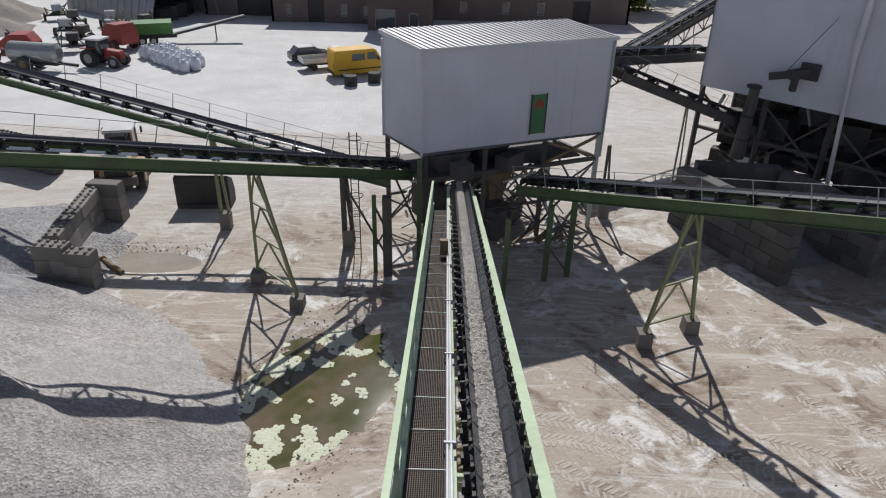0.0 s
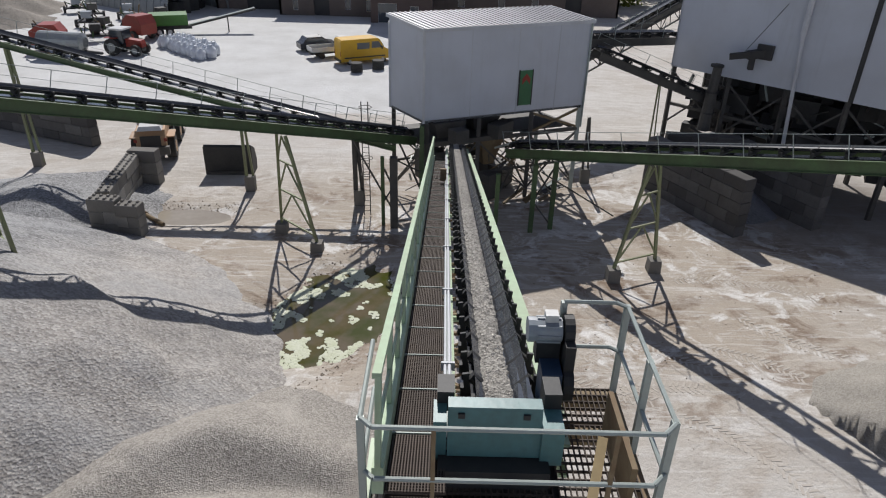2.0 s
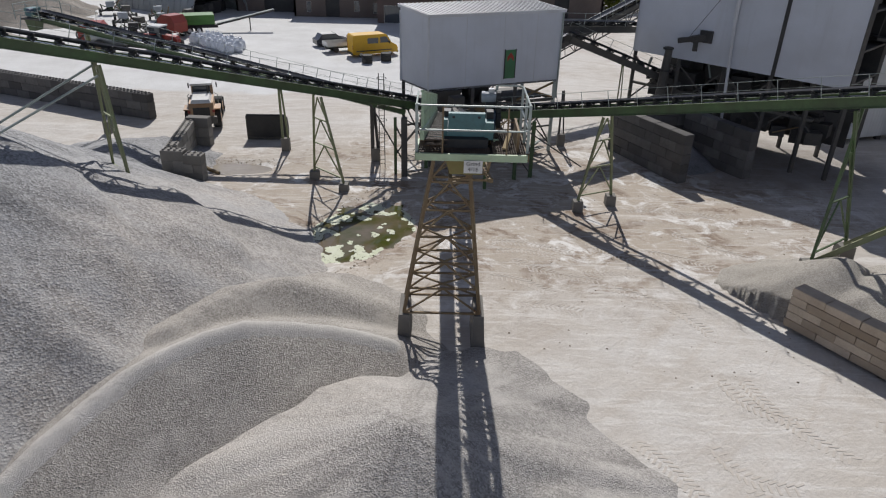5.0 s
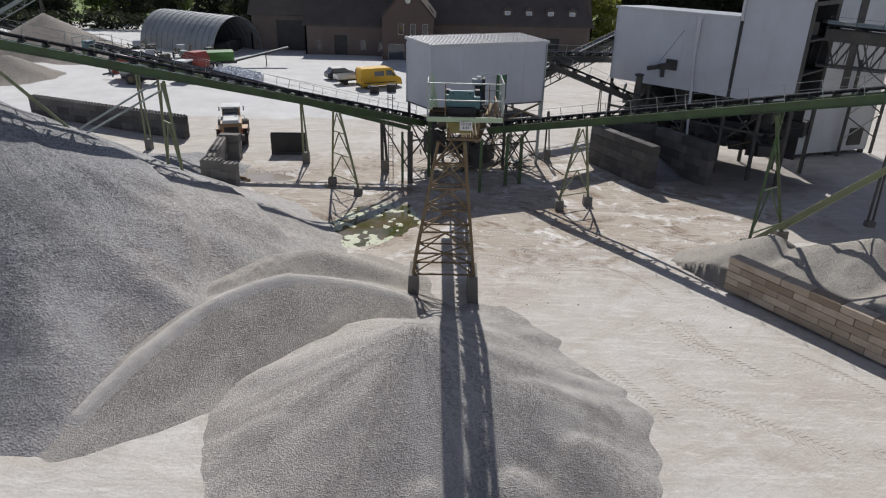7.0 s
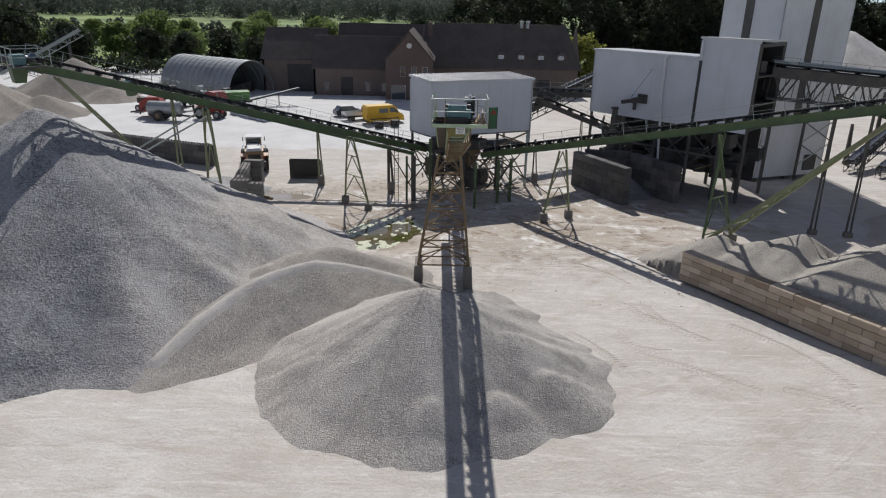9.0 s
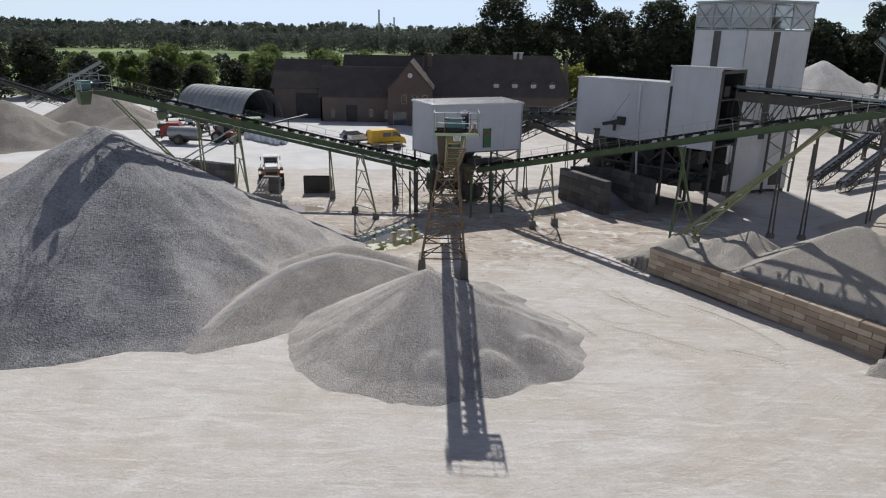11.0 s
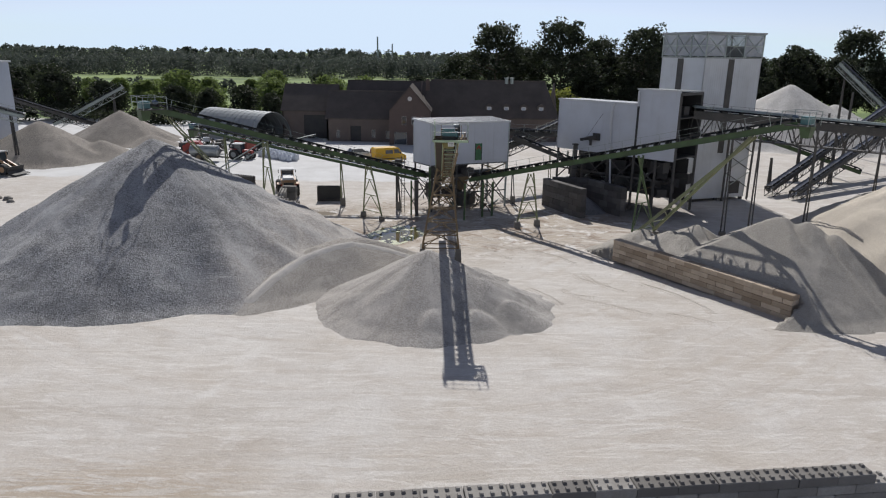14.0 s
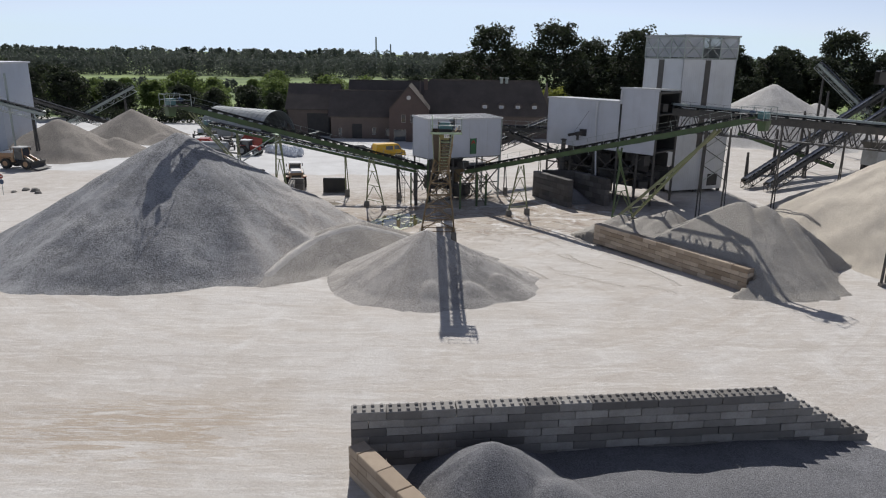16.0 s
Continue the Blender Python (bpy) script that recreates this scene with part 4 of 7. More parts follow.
def conveyor(label, p0, p1, w=0.36, beam_z=(-0.62, -0.08), paint=GREEN, rail=0, rail_mat=GALV, step=1.25, truss=False, load=None, deep=-1.5, cover=False, airy=False):
    m, n = frame_of(p0, p1)
    t = tagged(new("belt_conveyor"), label, "conveyor", "belt conveyors")
    t.empty_display_size = 0.1
    t.matrix_basis = m
    bw = w + (0.3 if airy else 0.2)
    for s in (-1, 1):
        low = beam_z[0] * 0.6 if airy and s < 0 else beam_z[0]
        part("side_beam", channel(Geo(), s * bw, 0, n, low, beam_z[1], s), paint, t)
    if airy:                                                      # crossed angles close the frame from below
        c = int(n / 1.5)
        for i in range(c):
            y0, y1 = i * n / c, (i + 1) * n / c
            a, b = (-bw, bw) if i % 2 else (bw, -bw)
            part("lattice_bar", Geo().beam((a, y0, beam_z[0] + 0.05), (b, y1, beam_z[0] + 0.05), 0.07), paint, t)
    part("belt", belt_geo(w, 0.0, n), RUBBER, t, "black troughed rubber belt")
    part("return_belt", Geo().box((0.1 if airy else 0, n / 2, -0.14 if airy else beam_z[0] + 0.12), (w * (1.2 if airy else 2), n - 0.6, 0.015)), RUBBER, t)
    im = idler_mesh(w)
    k = int(n / step)
    for i in range(k):
        ob = part("idler", im, BLACK, t)
        ob.location = (0, (i + 0.5) * n / k, 0)
    cross = Geo().box((0, 0, beam_z[0] + 0.04), (bw * 2 - 0.03, 0.08, 0.08)).mesh("cross_bar", paint)
    for i in range(int(n / 3)):
        ob = part("cross_bar", cross, paint, t)
        ob.location = (0, (i + 0.5) * 3.0, 0)
    for y in (0.12, n - 0.12):
        part("drum", Geo().tube((-w, y, 0.0), (w, y, 0.0), 0.13, 14), BLACK, t)
    if truss:
        for s in (-1, 1):
            for z in (deep, -0.1):
                part("chord", Geo().box((s * bw, n / 2, z), (0.1, n, 0.1)), paint, t)
            c = int(n / 1.4)
            for i in range(c):
                y0, y1 = i * n / c, (i + 1) * n / c
                za, zb = (deep, -0.1) if i % 2 else (-0.1, deep)
                part("lattice_bar", Geo().beam((s * bw, y0, za), (s * bw, y1, zb), 0.06 if deep > -2 else 0.12), paint, t)
                part("lattice_bar", Geo().beam((s * bw, y0, deep), (s * bw, y0, -0.1), 0.05), paint, t)
    if cover:
        part("belt_cover", Geo().prism([(-bw, 0, 0.3), (-bw * 0.6, 0, 0.55), (bw * 0.6, 0, 0.55), (bw, 0, 0.3)], (0, n, 0)), GALV, t, "pale sheet belt cover")
        part("wind_panel", Geo().box((bw + 0.06, n / 2, -0.55), (0.04, n, 0.9)), DARKSTEEL, t)
        part("walkway", Geo().box((0, n / 2, deep + 0.1), (bw * 2, n, 0.06)), DARKSTEEL, t)
    if rail:
        x = rail * (bw + 0.10)
        pm = Geo().box((0, 0, 0.45), (0.03, 0.03, 0.95)).mesh("post", rail_mat)
        c = max(2, int(n / 2.0))
        for i in range(c + 1):
            ob = part("rail_post", pm, rail_mat, t)
            ob.location = (x, 0.05 + i * (n - 0.1) / c, -0.06)
        part("handrail", Geo().tube((x, 0, 0.88), (x, n, 0.88), 0.014, 6), rail_mat, t)
        part("handrail", Geo().tube((x, 0, 0.46), (x, n, 0.46), 0.008, 5), rail_mat, t)
    if load:
        lt = load
        g = Geo()
        rng = random.Random(8)
        ny, nx = int(n / 0.06), 9
        for j in range(ny + 1):
            y = 0.25 + (n - 0.3) * j / ny
            for i in range(nx):
                u = -1 + 2 * i / (nx - 1)
                z = 0.10 + 0.09 * (1 - u * u) + rng.uniform(-0.016, 0.02) + (0.03 * u * u)
                g.v.append((u * w * 0.55 - w * 0.2 + rng.uniform(-0.014, 0.014), y, z + rng.uniform(0, 0.02)))
        g.f = [(j * nx + i, j * nx + i + 1, (j + 1) * nx + i + 1, (j + 1) * nx + i) for j in range(ny) for i in range(nx - 1)]
        tagged(part("stone_load", g, lt, t, "pale gravel lying on the belt"), kind="stuff")
    return t, m, n


def along(p0, p1, f, x=0.0, z=0.0):
    m, n = frame_of(p0, p1)
    return m @ Vector((x, n * f, z))


BELT_STONE = gravel("belt_gravel", (0.62, 0.58, 0.52), (0.20, 0.19, 0.17), 30.0)
MAIN0, MAIN1 = (0.73, -0.75, 13.25), (0.73, 30.2, 5.05)
A0, A1 = (-25.4, 10.6, 14.35), (-2.0, 33.1, 4.9)
B0, B1 = (-31.2, 38.2, 9.55), (-2.6, 32.6, 4.55)
C0, C1 = (4.0, 31.8, 4.75), (28.3, 4.2, 14.45)

main, MM, ML = conveyor("inclined main belt conveyor with pale green rail, carrying gravel", MAIN0, MAIN1, 0.29, (-0.42, -0.06), PALE, 0, PALE, 0.62, False, BELT_STONE)


def main_details():
    """Walkway, rail, cable tray, head platform and drive of the main conveyor."""
    n = 26.6
    cells = 20
    pg = Geo()
    for i in range(cells):
        pg.box((-0.87 - 0.27 + 0.54 * (i + 0.5) / cells, 0.495, 0), (0.012, 0.98, 0.03))
    for j in range(24):
        pg.box((-0.87, 0.025 + j * 0.041, -0.004), (0.54, 0.010, 0.026))
    gm = pg.mesh("grating_panel", GRATE)
    joint = Geo().box((-0.87, 0.99, 0.012), (0.54, 0.022, 0.03)).mesh("panel_edge", GALV)
    for i in range(int(n)):
        ob = part("grating_panel", gm, GRATE, main)
        ob.location = (0, i * 1.0 - 0.9, -0.05)
        part("panel_edge", joint, GALV, main).location = (0, i * 1.0 - 0.9, -0.05)
    under = Geo().box((-0.87, n / 2 - 0.9, -0.16), (0.5, n, 0.012))
    part("under_tray", under, GRATE, main)
    x = -1.17
    part("toe_plate", Geo().box((x, n / 2 - 0.9, 0.06), (0.10, n, 0.24)), PALE, main)
    part("handrail", Geo().box((x - 0.01, n / 2 - 0.9, 1.0), (0.075, n, 0.05)), PALE, main)
    part("handrail", Geo().box((x, n / 2 - 0.9, 0.52), (0.03, n, 0.06)), PALE, main)
    pm = Geo().box((0, 0, 0.5), (0.05, 0.11, 1.0)).mesh("rail_post", PALE)
    for i in range(23):
        ob = part("rail_post", pm, PALE, main)
        ob.location = (x, i * 1.18 - 0.85, 0)
    # cable tray and pull cord beside the belt
    part("cable_tray", Geo().box((-0.575, n / 2 - 0.3, 0.02), (0.10, n, 0.07)), GALV, main)
    part("cable", Geo().tube((-0.56, -0.2, 0.1), (-0.56, n, 0.1), 0.022, 6), TRIM, main)
    part("cable", Geo().tube((-0.61, -0.2, 0.1), (-0.61, n, 0.1), 0.018, 6), TRIM, main)
    for i in range(9):
        part("tray_bracket", Geo().box((-0.575, 1.5 + i * 3.0, 0.08), (0.16, 0.05, 0.1)), TRIM, main)
    part("right_flange", Geo().box((0.56, n / 2 + 1.5, -0.03), (0.17, n + 2, 0.03)), PALE, main)
    part("switch_box", Geo().box((-0.70, 17.8, 0.28), (0.22, 0.3, 0.4)), RUSTY, main)
    # truss under the belt
    for s in (-1, 1):
        part("bottom_chord", Geo().box((s * 0.5, 15, -1.1), (0.1, 29, 0.1)), RUSTY, main)
        for i in range(20):
            y0 = 0.6 + i * 1.45
            za, zb = (-1.1, -0.42) if i % 2 else (-0.42, -1.1)
            part("lattice_bar", Geo().beam((s * 0.5, y0, za), (s * 0.5, y0 + 1.45, zb), 0.06), RUSTY, main)
    for i in range(20):
        y0 = 0.6 + i * 1.45
        part("lattice_bar", Geo().beam((-0.5, y0, -1.1), (0.5, y0, -1.1), 0.06), RUSTY, main)


main_details()


def head_platform():
    t = thing("head_platform", "galvanised head platform with grating floor, rails and belt drive", "platform")
    z = 13.14
    x0, x1, y0 = -0.56, 1.93, -1.72
    part("edge_beam", Geo().box(((x0 + x1) / 2, y0, z - 0.07), (x1 - x0, 0.07, 0.16)), PALE, t)
    part("edge_beam", Geo().box((x1, -0.78, z - 0.07), (0.07, 1.85, 0.16)), RUSTY, t)
    part("edge_beam", Geo().box((x0, -1.2, z - 0.07), (0.07, 1.0, 0.16)), PALE, t)
    part("cross_beam", Geo().box(((x0 + x1) / 2, -0.4, z - 0.16), (x1 - x0, 0.1, 0.2)), RUSTY, t)
    part("cross_beam", Geo().box((1.58, 0.12, z - 0.16), (0.7, 0.1, 0.2)), RUSTY, t)
    def grid(xa, xb, ya, yb):
        g = Geo()
        nx, ny = int((xb - xa) / 0.05), int((yb - ya) / 0.1)
        for i in range(nx + 1):
            g.box((xa + i * (xb - xa) / nx, (ya + yb) / 2, z), (0.010, yb - ya, 0.03))
        for j in range(ny + 1):
            g.box(((xa + xb) / 2, ya + j * (yb - ya) / ny, z + 0.002), (xb - xa, 0.012, 0.03))
        part("grating_panel", g, GRATE, t)
    grid(-0.52, 0.06, -1.68, -0.9)
    grid(0.1, 1.1, -1.68, -1.25)
    grid(1.16, 1.9, -1.68, -0.45)
    grid(1.16, 1.9, -0.4, 0.12)
    part("under_plate", Geo().box((0.6, -0.8, z - 0.2), (1.2, 1.4, 0.02)), BLACK, t)
    # rails
    r = 0.022
    for zz in (z + 1.1, z + 0.55):
        f = 1.0 if zz > z + 1 else 0.0
        pts = [(x0, -0.6, zz), (x0, y0 + 0.1, zz), (x0 + 0.1, y0, zz), (x1 - 0.12, y0, zz), (x1, y0 + 0.12, zz), (x1, 0.06, zz), (x1 - 0.1, 0.15, zz), (1.3, 0.15, zz)]
        part("handrail", Geo().path(pts, r, 7), GALV, t)
    for x, y in ((x0, y0 + 0.1), (0.02, y0), (1.45, y0), (x1, y0 + 0.15), (x1, -0.8), (x1, 0.1), (1.3, 0.15)):
        part("rail_post", Geo().beam((x, y, z - 0.05), (x, y, z + 1.1), 0.035 if y == y0 else 0.06), GALV if y != y0 else RUSTY, t)
    # teal drum housing, black skirt and side boxes
    hous = part("drum_housing", Geo().hexa([(0.14, -1.12, z + 0.22), (0.98, -1.12, z + 0.22), (0.98, -0.92, z + 0.22), (0.14, -0.92, z + 0.22)],
                                           [(0.14, -1.06, z + 0.74), (0.98, -1.06, z + 0.74), (0.98, -0.92, z + 0.74), (0.14, -0.92, z + 0.74)]), TEAL, t, "teal painted drum housing")
    for x in (0.26, 0.84):
        part("bolt_strip", Geo().box((x, -1.075, z + 0.66), (0.06, 0.03, 0.05)), BLACK, hous)
    part("side_box", Geo().box((0.07, -0.95, z + 0.35), (0.12, 0.3, 0.5)), TEAL, t)
    part("side_box", Geo().box((1.08, -0.98, z + 0.36), (0.2, 0.34, 0.4)), TEAL, t)
    part("skirt", Geo().box((0.56, -1.05, z + 0.08), (1.0, 0.5, 0.26)), BLACK, t)
    for x in (0.12, 1.1):
        part("bearing", Geo().box((x, -0.72, z + 0.62), (0.16, 0.26, 0.22)), BLACK, t)
    # motor on its belt guard
    mz = z + 0.86
    motor = part("motor", Geo().tube((1.0, 0.0, mz), (1.27, 0.0, mz), 0.125, 14), MOTORGREY, t, "grey electric motor above a black belt guard")
    part("fan_cover", Geo().tube((0.93, 0.0, mz), (1.0, 0.0, mz), 0.13, 14), MOTORGREY, motor)
    for k in range(8):
        a = k * math.tau / 8
        part("cooling_fin", Geo().box((1.14, 0.128 * math.cos(a), mz + 0.128 * math.sin(a)), (0.24, 0.02, 0.02)), MOTORGREY, motor)
    part("terminal_box", Geo().box((1.16, 0.0, mz + 0.16), (0.13, 0.12, 0.08)), CARWHITE, motor)
    part("belt_guard", Geo().tube((1.29, 0.0, mz), (1.39, 0.0, mz), 0.16, 14).box((1.34, -0.1, mz - 0.28), (0.10, 0.34, 0.5)).tube((1.29, -0.2, mz - 0.5), (1.39, -0.2, mz - 0.5), 0.2, 14), BLACK, t)
    part("gearbox", Geo().box((1.17, -0.2, z + 0.3), (0.2, 0.3, 0.5)), BLUE, t)
    part("motor_stand", Geo().box((1.15, 0.03, z + 0.62), (0.24, 0.2, 0.26)).box((1.15, 0.08, z + 0.25), (0.1, 0.1, 0.6)), BLACK, t)
    part("loose_timber", Geo().beam((1.42, -1.45, z + 0.06), (1.58, -0.95, z + 0.32), 0.09, 0.05), worn("raw_timber", (0.50, 0.38, 0.2), (0.3, 0.22, 0.12), 0.8), t)
    part("rusty_plate", Geo().box((1.72, -1.0, z + 0.25), (0.05, 1.0, 0.5)), RUSTY, t)
    # chute below the head, and the name plate
    part("chute", Geo().hexa([(0.2, -1.35, z - 0.62), (0.9, -1.35, z - 0.62), (0.9, -0.4, z - 0.7), (0.2, -0.4, z - 0.7)],
                             [(0.1, -1.6, z - 0.2), (1.0, -1.6, z - 0.2), (1.0, -0.2, z - 0.2), (0.1, -0.2, z - 0.2)]), YELLOWGREEN, t)
    sign = part("name_plate", Geo().box((0.72, y0 - 0.06, z - 0.27), (0.42, 0.012, 0.30)), CARWHITE, t, "white plate with black lettering")
    for text, dz in (("Grind", 0.03), ("4/16", -0.10)):
        cu = bpy.data.curves.new("lettering", "FONT")
        cu.body, cu.size, cu.extrude, cu.align_x = text, 0.135, 0.002, "CENTER"
        cu.materials.append(BLACK)
        ob = new("lettering", cu)
        ob.parent = sign
        ob.matrix_basis = pose(0.72, y0 - 0.07, z - 0.27 + dz, 90, 0, 0)


head_platform()


def main_tower():
    t = thing("support_tower", "rusty lattice tower of steel angles under the main conveyor", "lattice tower")
    zt = 9.3
    def corner(sx, sy, f):
        z = 2.25 + (zt - 2.25) * f
        wx = 1.62 + (0.66 - 1.62) * f
        return Vector((0.12 + 0.25 * f + sx * wx, 9.4 + sy * (0.75 - 0.25 * f), z + (0.26 * sy * -0.5 * f)))
    for sx in (-1, 1):
        for sy in (-1, 1):
            part("leg", Geo().beam(corner(sx, sy, 0), corner(sx, sy, 1), 0.13), RUSTY, t)
        a = corner(sx, 0, 0)
        g0 = ground_z(a.x, a.y)
        part("pier", Geo().hexa([(a.x + i * 0.32, a.y + j * 1.0, g0 - 0.3) for i, j in ((-1, -1), (1, -1), (1, 1), (-1, 1))], [(a.x + i * 0.22, a.y + j * 0.9, 2.2) for i, j in ((-1, -1), (1, -1), (1, 1), (-1, 1))]), CONCRETE, t)
    n = 6
    for i in range(n):
        f0, f1 = i / n, (i + 1) / n
        for sy in (-1, 1):
            part("rung", Geo().beam(corner(-1, sy, f0), corner(1, sy, f0), 0.085), RUSTY, t)
            mid = (corner(-1, sy, f1) + corner(1, sy, f1)) / 2
            for sx in (-1, 1):
                part("brace", Geo().beam(corner(sx, sy, f0), mid if sy < 0 else corner(-sx, sy, f1), 0.07), RUSTY, t)
        for sx in (-1, 1):
            part("brace", Geo().beam(corner(sx, -1, f0), corner(sx, 1, f1), 0.06), RUSTY, t)
            part("rung", Geo().beam(corner(sx, -1, f0), corner(sx, 1, f0), 0.06), RUSTY, t)


main_tower()

conveyor("green belt conveyor rising to the head above the big grey heap", A0, A1, 0.36, (-0.62, -0.12), GREEN, -1, GALV, 1.15, airy=True)
conveyor("green belt conveyor with a shiny belt towards the yard", B0, B1, 0.38, (-0.46, -0.10), GREEN, -1, GALV, 1.15, airy=True)
conveyor("green belt conveyor rising above the sand bay", C0, C1, 0.36, (-0.62, -0.10), GREEN, 1, GALV, 1.2, airy=True)


def small_head(p0, p1, at_end, label):
    """The platform, rails and drive round a conveyor's head."""
    m, n = frame_of(p0, p1)
    t = tagged(new("head_platform"), label, "platform", "head platforms")
    t.empty_display_size = 0.1
    y = n - 0.2 if at_end else 0.2
    base = m @ Vector((0, y, 0))
    d = (Vector(p1) - Vector(p0))
    t.matrix_basis = Matrix.Translation(base) @ Matrix.Rotation(math.atan2(d.y, d.x) - math.pi / 2, 4, "Z")
    s = 1 if at_end else -1
    part("deck", Geo().box((0, s * 0.2, -0.35), (2.0, 1.7, 0.10)), DARKSTEEL, t)
    for z in (0.25, 0.75):
        part("handrail", Geo().path([(-1.25, -0.8 * s, z), (-1.25, 1.25 * s, z), (1.25, 1.25 * s, z), (1.25, -0.8 * s, z)], 0.025), GALV, t)
    for x, yy in ((-1.25, -0.8), (-1.25, 1.25), (0, 1.25), (1.25, 1.25), (1.25, -0.8)):
        part("rail_post", Geo().beam((x, yy * s, -0.35), (x, yy * s, 0.76), 0.05), GALV, t)
    part("drum_housing", Geo().box((0, 0.7 * s, 0.05), (0.9, 0.7, 0.6)), TEAL, t, "teal drum housing")
    part("motor", Geo().tube((0.75, 0.1 * s, 0.3), (1.15, 0.1 * s, 0.3), 0.18, 12), BLUE, t)
    part("chute", Geo().hexa([(-0.4, 0.5 * s, -1.3), (0.4, 0.5 * s, -1.3), (0.4, 1.1 * s, -1.3), (-0.4, 1.1 * s, -1.3)], [(-0.5, 0.3 * s, -0.4), (0.5, 0.3 * s, -0.4), (0.5, 1.2 * s, -0.4), (-0.5, 1.2 * s, -0.4)]), GREEN, t)


small_head(A0, A1, False, "galvanised platform with rails round the high conveyor head")
small_head(B0, B1, False, "galvanised platform with rails at the end of the yard conveyor")
small_head(C0, C1, True, "galvanised platform with teal housing above the sand heap")


def trestle(p0, p1, f, feet, pier_top, label, mat=OLIVE, drop=0.75, half=0.5, pier=0.3):
    """Two raking legs with cross-bars under a conveyor, each on its concrete pier."""
    t = thing("support_trestle", label, "trestle", "conveyor trestles")
    tops = [along(p0, p1, f, s * half, -drop) for s in (-1, 1)]
    feet = sorted(feet, key=lambda k: (Vector((k[0], k[1], 0)) - Vector((tops[0].x, tops[0].y, 0))).length)
    P = []
    for top, (x, y) in zip(tops, feet):
        g0 = ground_z(x, y)
        ft = Vector((x, y, pier_top))
        P.append((ft, top))
        part("leg", Geo().beam(ft, top, 0.14), mat, t)
        part("pier", Geo().hexa([(x + i * pier * 1.15, y + j * pier * 1.15, g0 - 0.3) for i, j in ((-1, -1), (1, -1), (1, 1), (-1, 1))], [(x + i * pier, y + j * pier, pier_top) for i, j in ((-1, -1), (1, -1), (1, 1), (-1, 1))]), CONCRETE, t, "square concrete pier")
    (a0, a1), (b0, b1) = P
    for f0, f1 in ((0.06, 0.40), (0.40, 0.72), (0.72, 0.98)):
        part("cross_bar", Geo().beam(lerp(a0, a1, f0), lerp(b0, b1, f0), 0.08), mat, t)
        mid = (lerp(a0, a1, f1) + lerp(b0, b1, f1)) / 2
        part("brace", Geo().beam(lerp(a0, a1, f0), mid, 0.07), mat, t)
        part("brace", Geo().beam(lerp(b0, b1, f0), mid, 0.07), mat, t)
    return t


trestle(A0, A1, 0.742, [(-9.0, 28.8), (-6.64, 26.6)], 0.85, "olive steel trestle on two concrete piers beside the pool", half=0.42)
trestle(A0, A1, 0.345, [(-18.4, 19.6), (-16.3, 17.4)], 0.9, "olive steel trestle standing in the gravel heap", half=0.42)
trestle(C0, C1, 0.245, [(8.75, 24.3), (11.1, 25.4)], 1.0, "olive steel trestle on concrete piers under the green conveyor", half=0.42)
trestle(C0, C1, 0.615, [(18.8, 14.4), (21.6, 16.4)], 2.2, "tall green steel trestle on high concrete piers beside the block wall", GREEN, pier=0.38, half=0.42)


def raking_strut(p0, p1, f, foot, label, mat, w=0.16):
    t = thing("raking_strut", label, "strut", "raking struts")
    a = [along(p0, p1, f, s * 0.45, -0.72) for s in (-1, 1)]
    b = [Vector(k) for k in foot]
    for p, q in zip(a, b):
        part("leg", Geo().beam(p, q, w, w * 1.3), mat, t)
    for k in range(1, 7):
        u, v = k / 7, (k + 0.8) / 7
        part("brace", Geo().beam(lerp(a[0], b[0], u), lerp(a[1], b[1], min(1, v)), 0.07), mat, t)
        part("cross_bar", Geo().beam(lerp(a[0], b[0], u), lerp(a[1], b[1], u), 0.07), mat, t)


def strut_ties():
    t = thing("tie_struts", "pale steel ties between the trestle and the raking strut", "strut", "raking struts")
    for s, dz in ((-1, -0.9), (1, -1.3)):
        a = along(A0, A1, 0.345, s * 0.4, dz)
        top, foot = along(A0, A1, 0.05, s * 0.45, -0.72), Vector((-18.45 + s * 0.45, 15.1 - s * 0.5, 4.6))
        part("tie", Geo().tube(a, lerp(top, foot, 0.6), 0.06, 7), GALV, t)


strut_ties()
raking_strut(A0, A1, 0.05, [(-18.9, 15.6, 4.6), (-18.0, 14.6, 4.6)], "weathered lattice strut from the heap up to the conveyor head", OLIVE, 0.10)
raking_strut(C0, C1, 0.90, [(18.9, 14.3, 2.25), (21.5, 16.3, 2.25)], "green raking strut up to the conveyor head", OLIVE, 0.2)


def single_post(x, y, z1, label, mat=OLIVE, w=0.16, pier=1.1):
    t = thing("support_post", label, "post", "conveyor posts")
    g0 = ground_z(x, y)
    part("post", Geo().beam((x, y, g0 + 0.2), (x, y, z1), w), mat, t)
    part("post", Geo().beam((x + 0.45, y + 0.1, g0 + 0.2), (x + 0.1, y + 0.1, z1), w * 0.8), mat, t)
    part("pier", Geo().box((x + 0.2, y, g0 + pier / 2 - 0.1), (0.6, 0.5, pier)), CONCRETE, t)


single_post(-12.4, 34.4, 5.7, "olive steel post under the yard conveyor")
single_post(-27.6, 37.6, 8.3, "olive steel post beside the dark block wall")
single_post(-5.3, 32.8, 5.0, "dark steel post on a concrete block", DARKSTEEL, 0.26)
single_post(9.3, 37.2, 4.8, "dark steel post on a concrete foot behind the cabin", DARKSTEEL, 0.14)
single_post(14.6, 41.0, 6.8, "thin olive posts under the cross conveyor", OLIVE, 0.10)

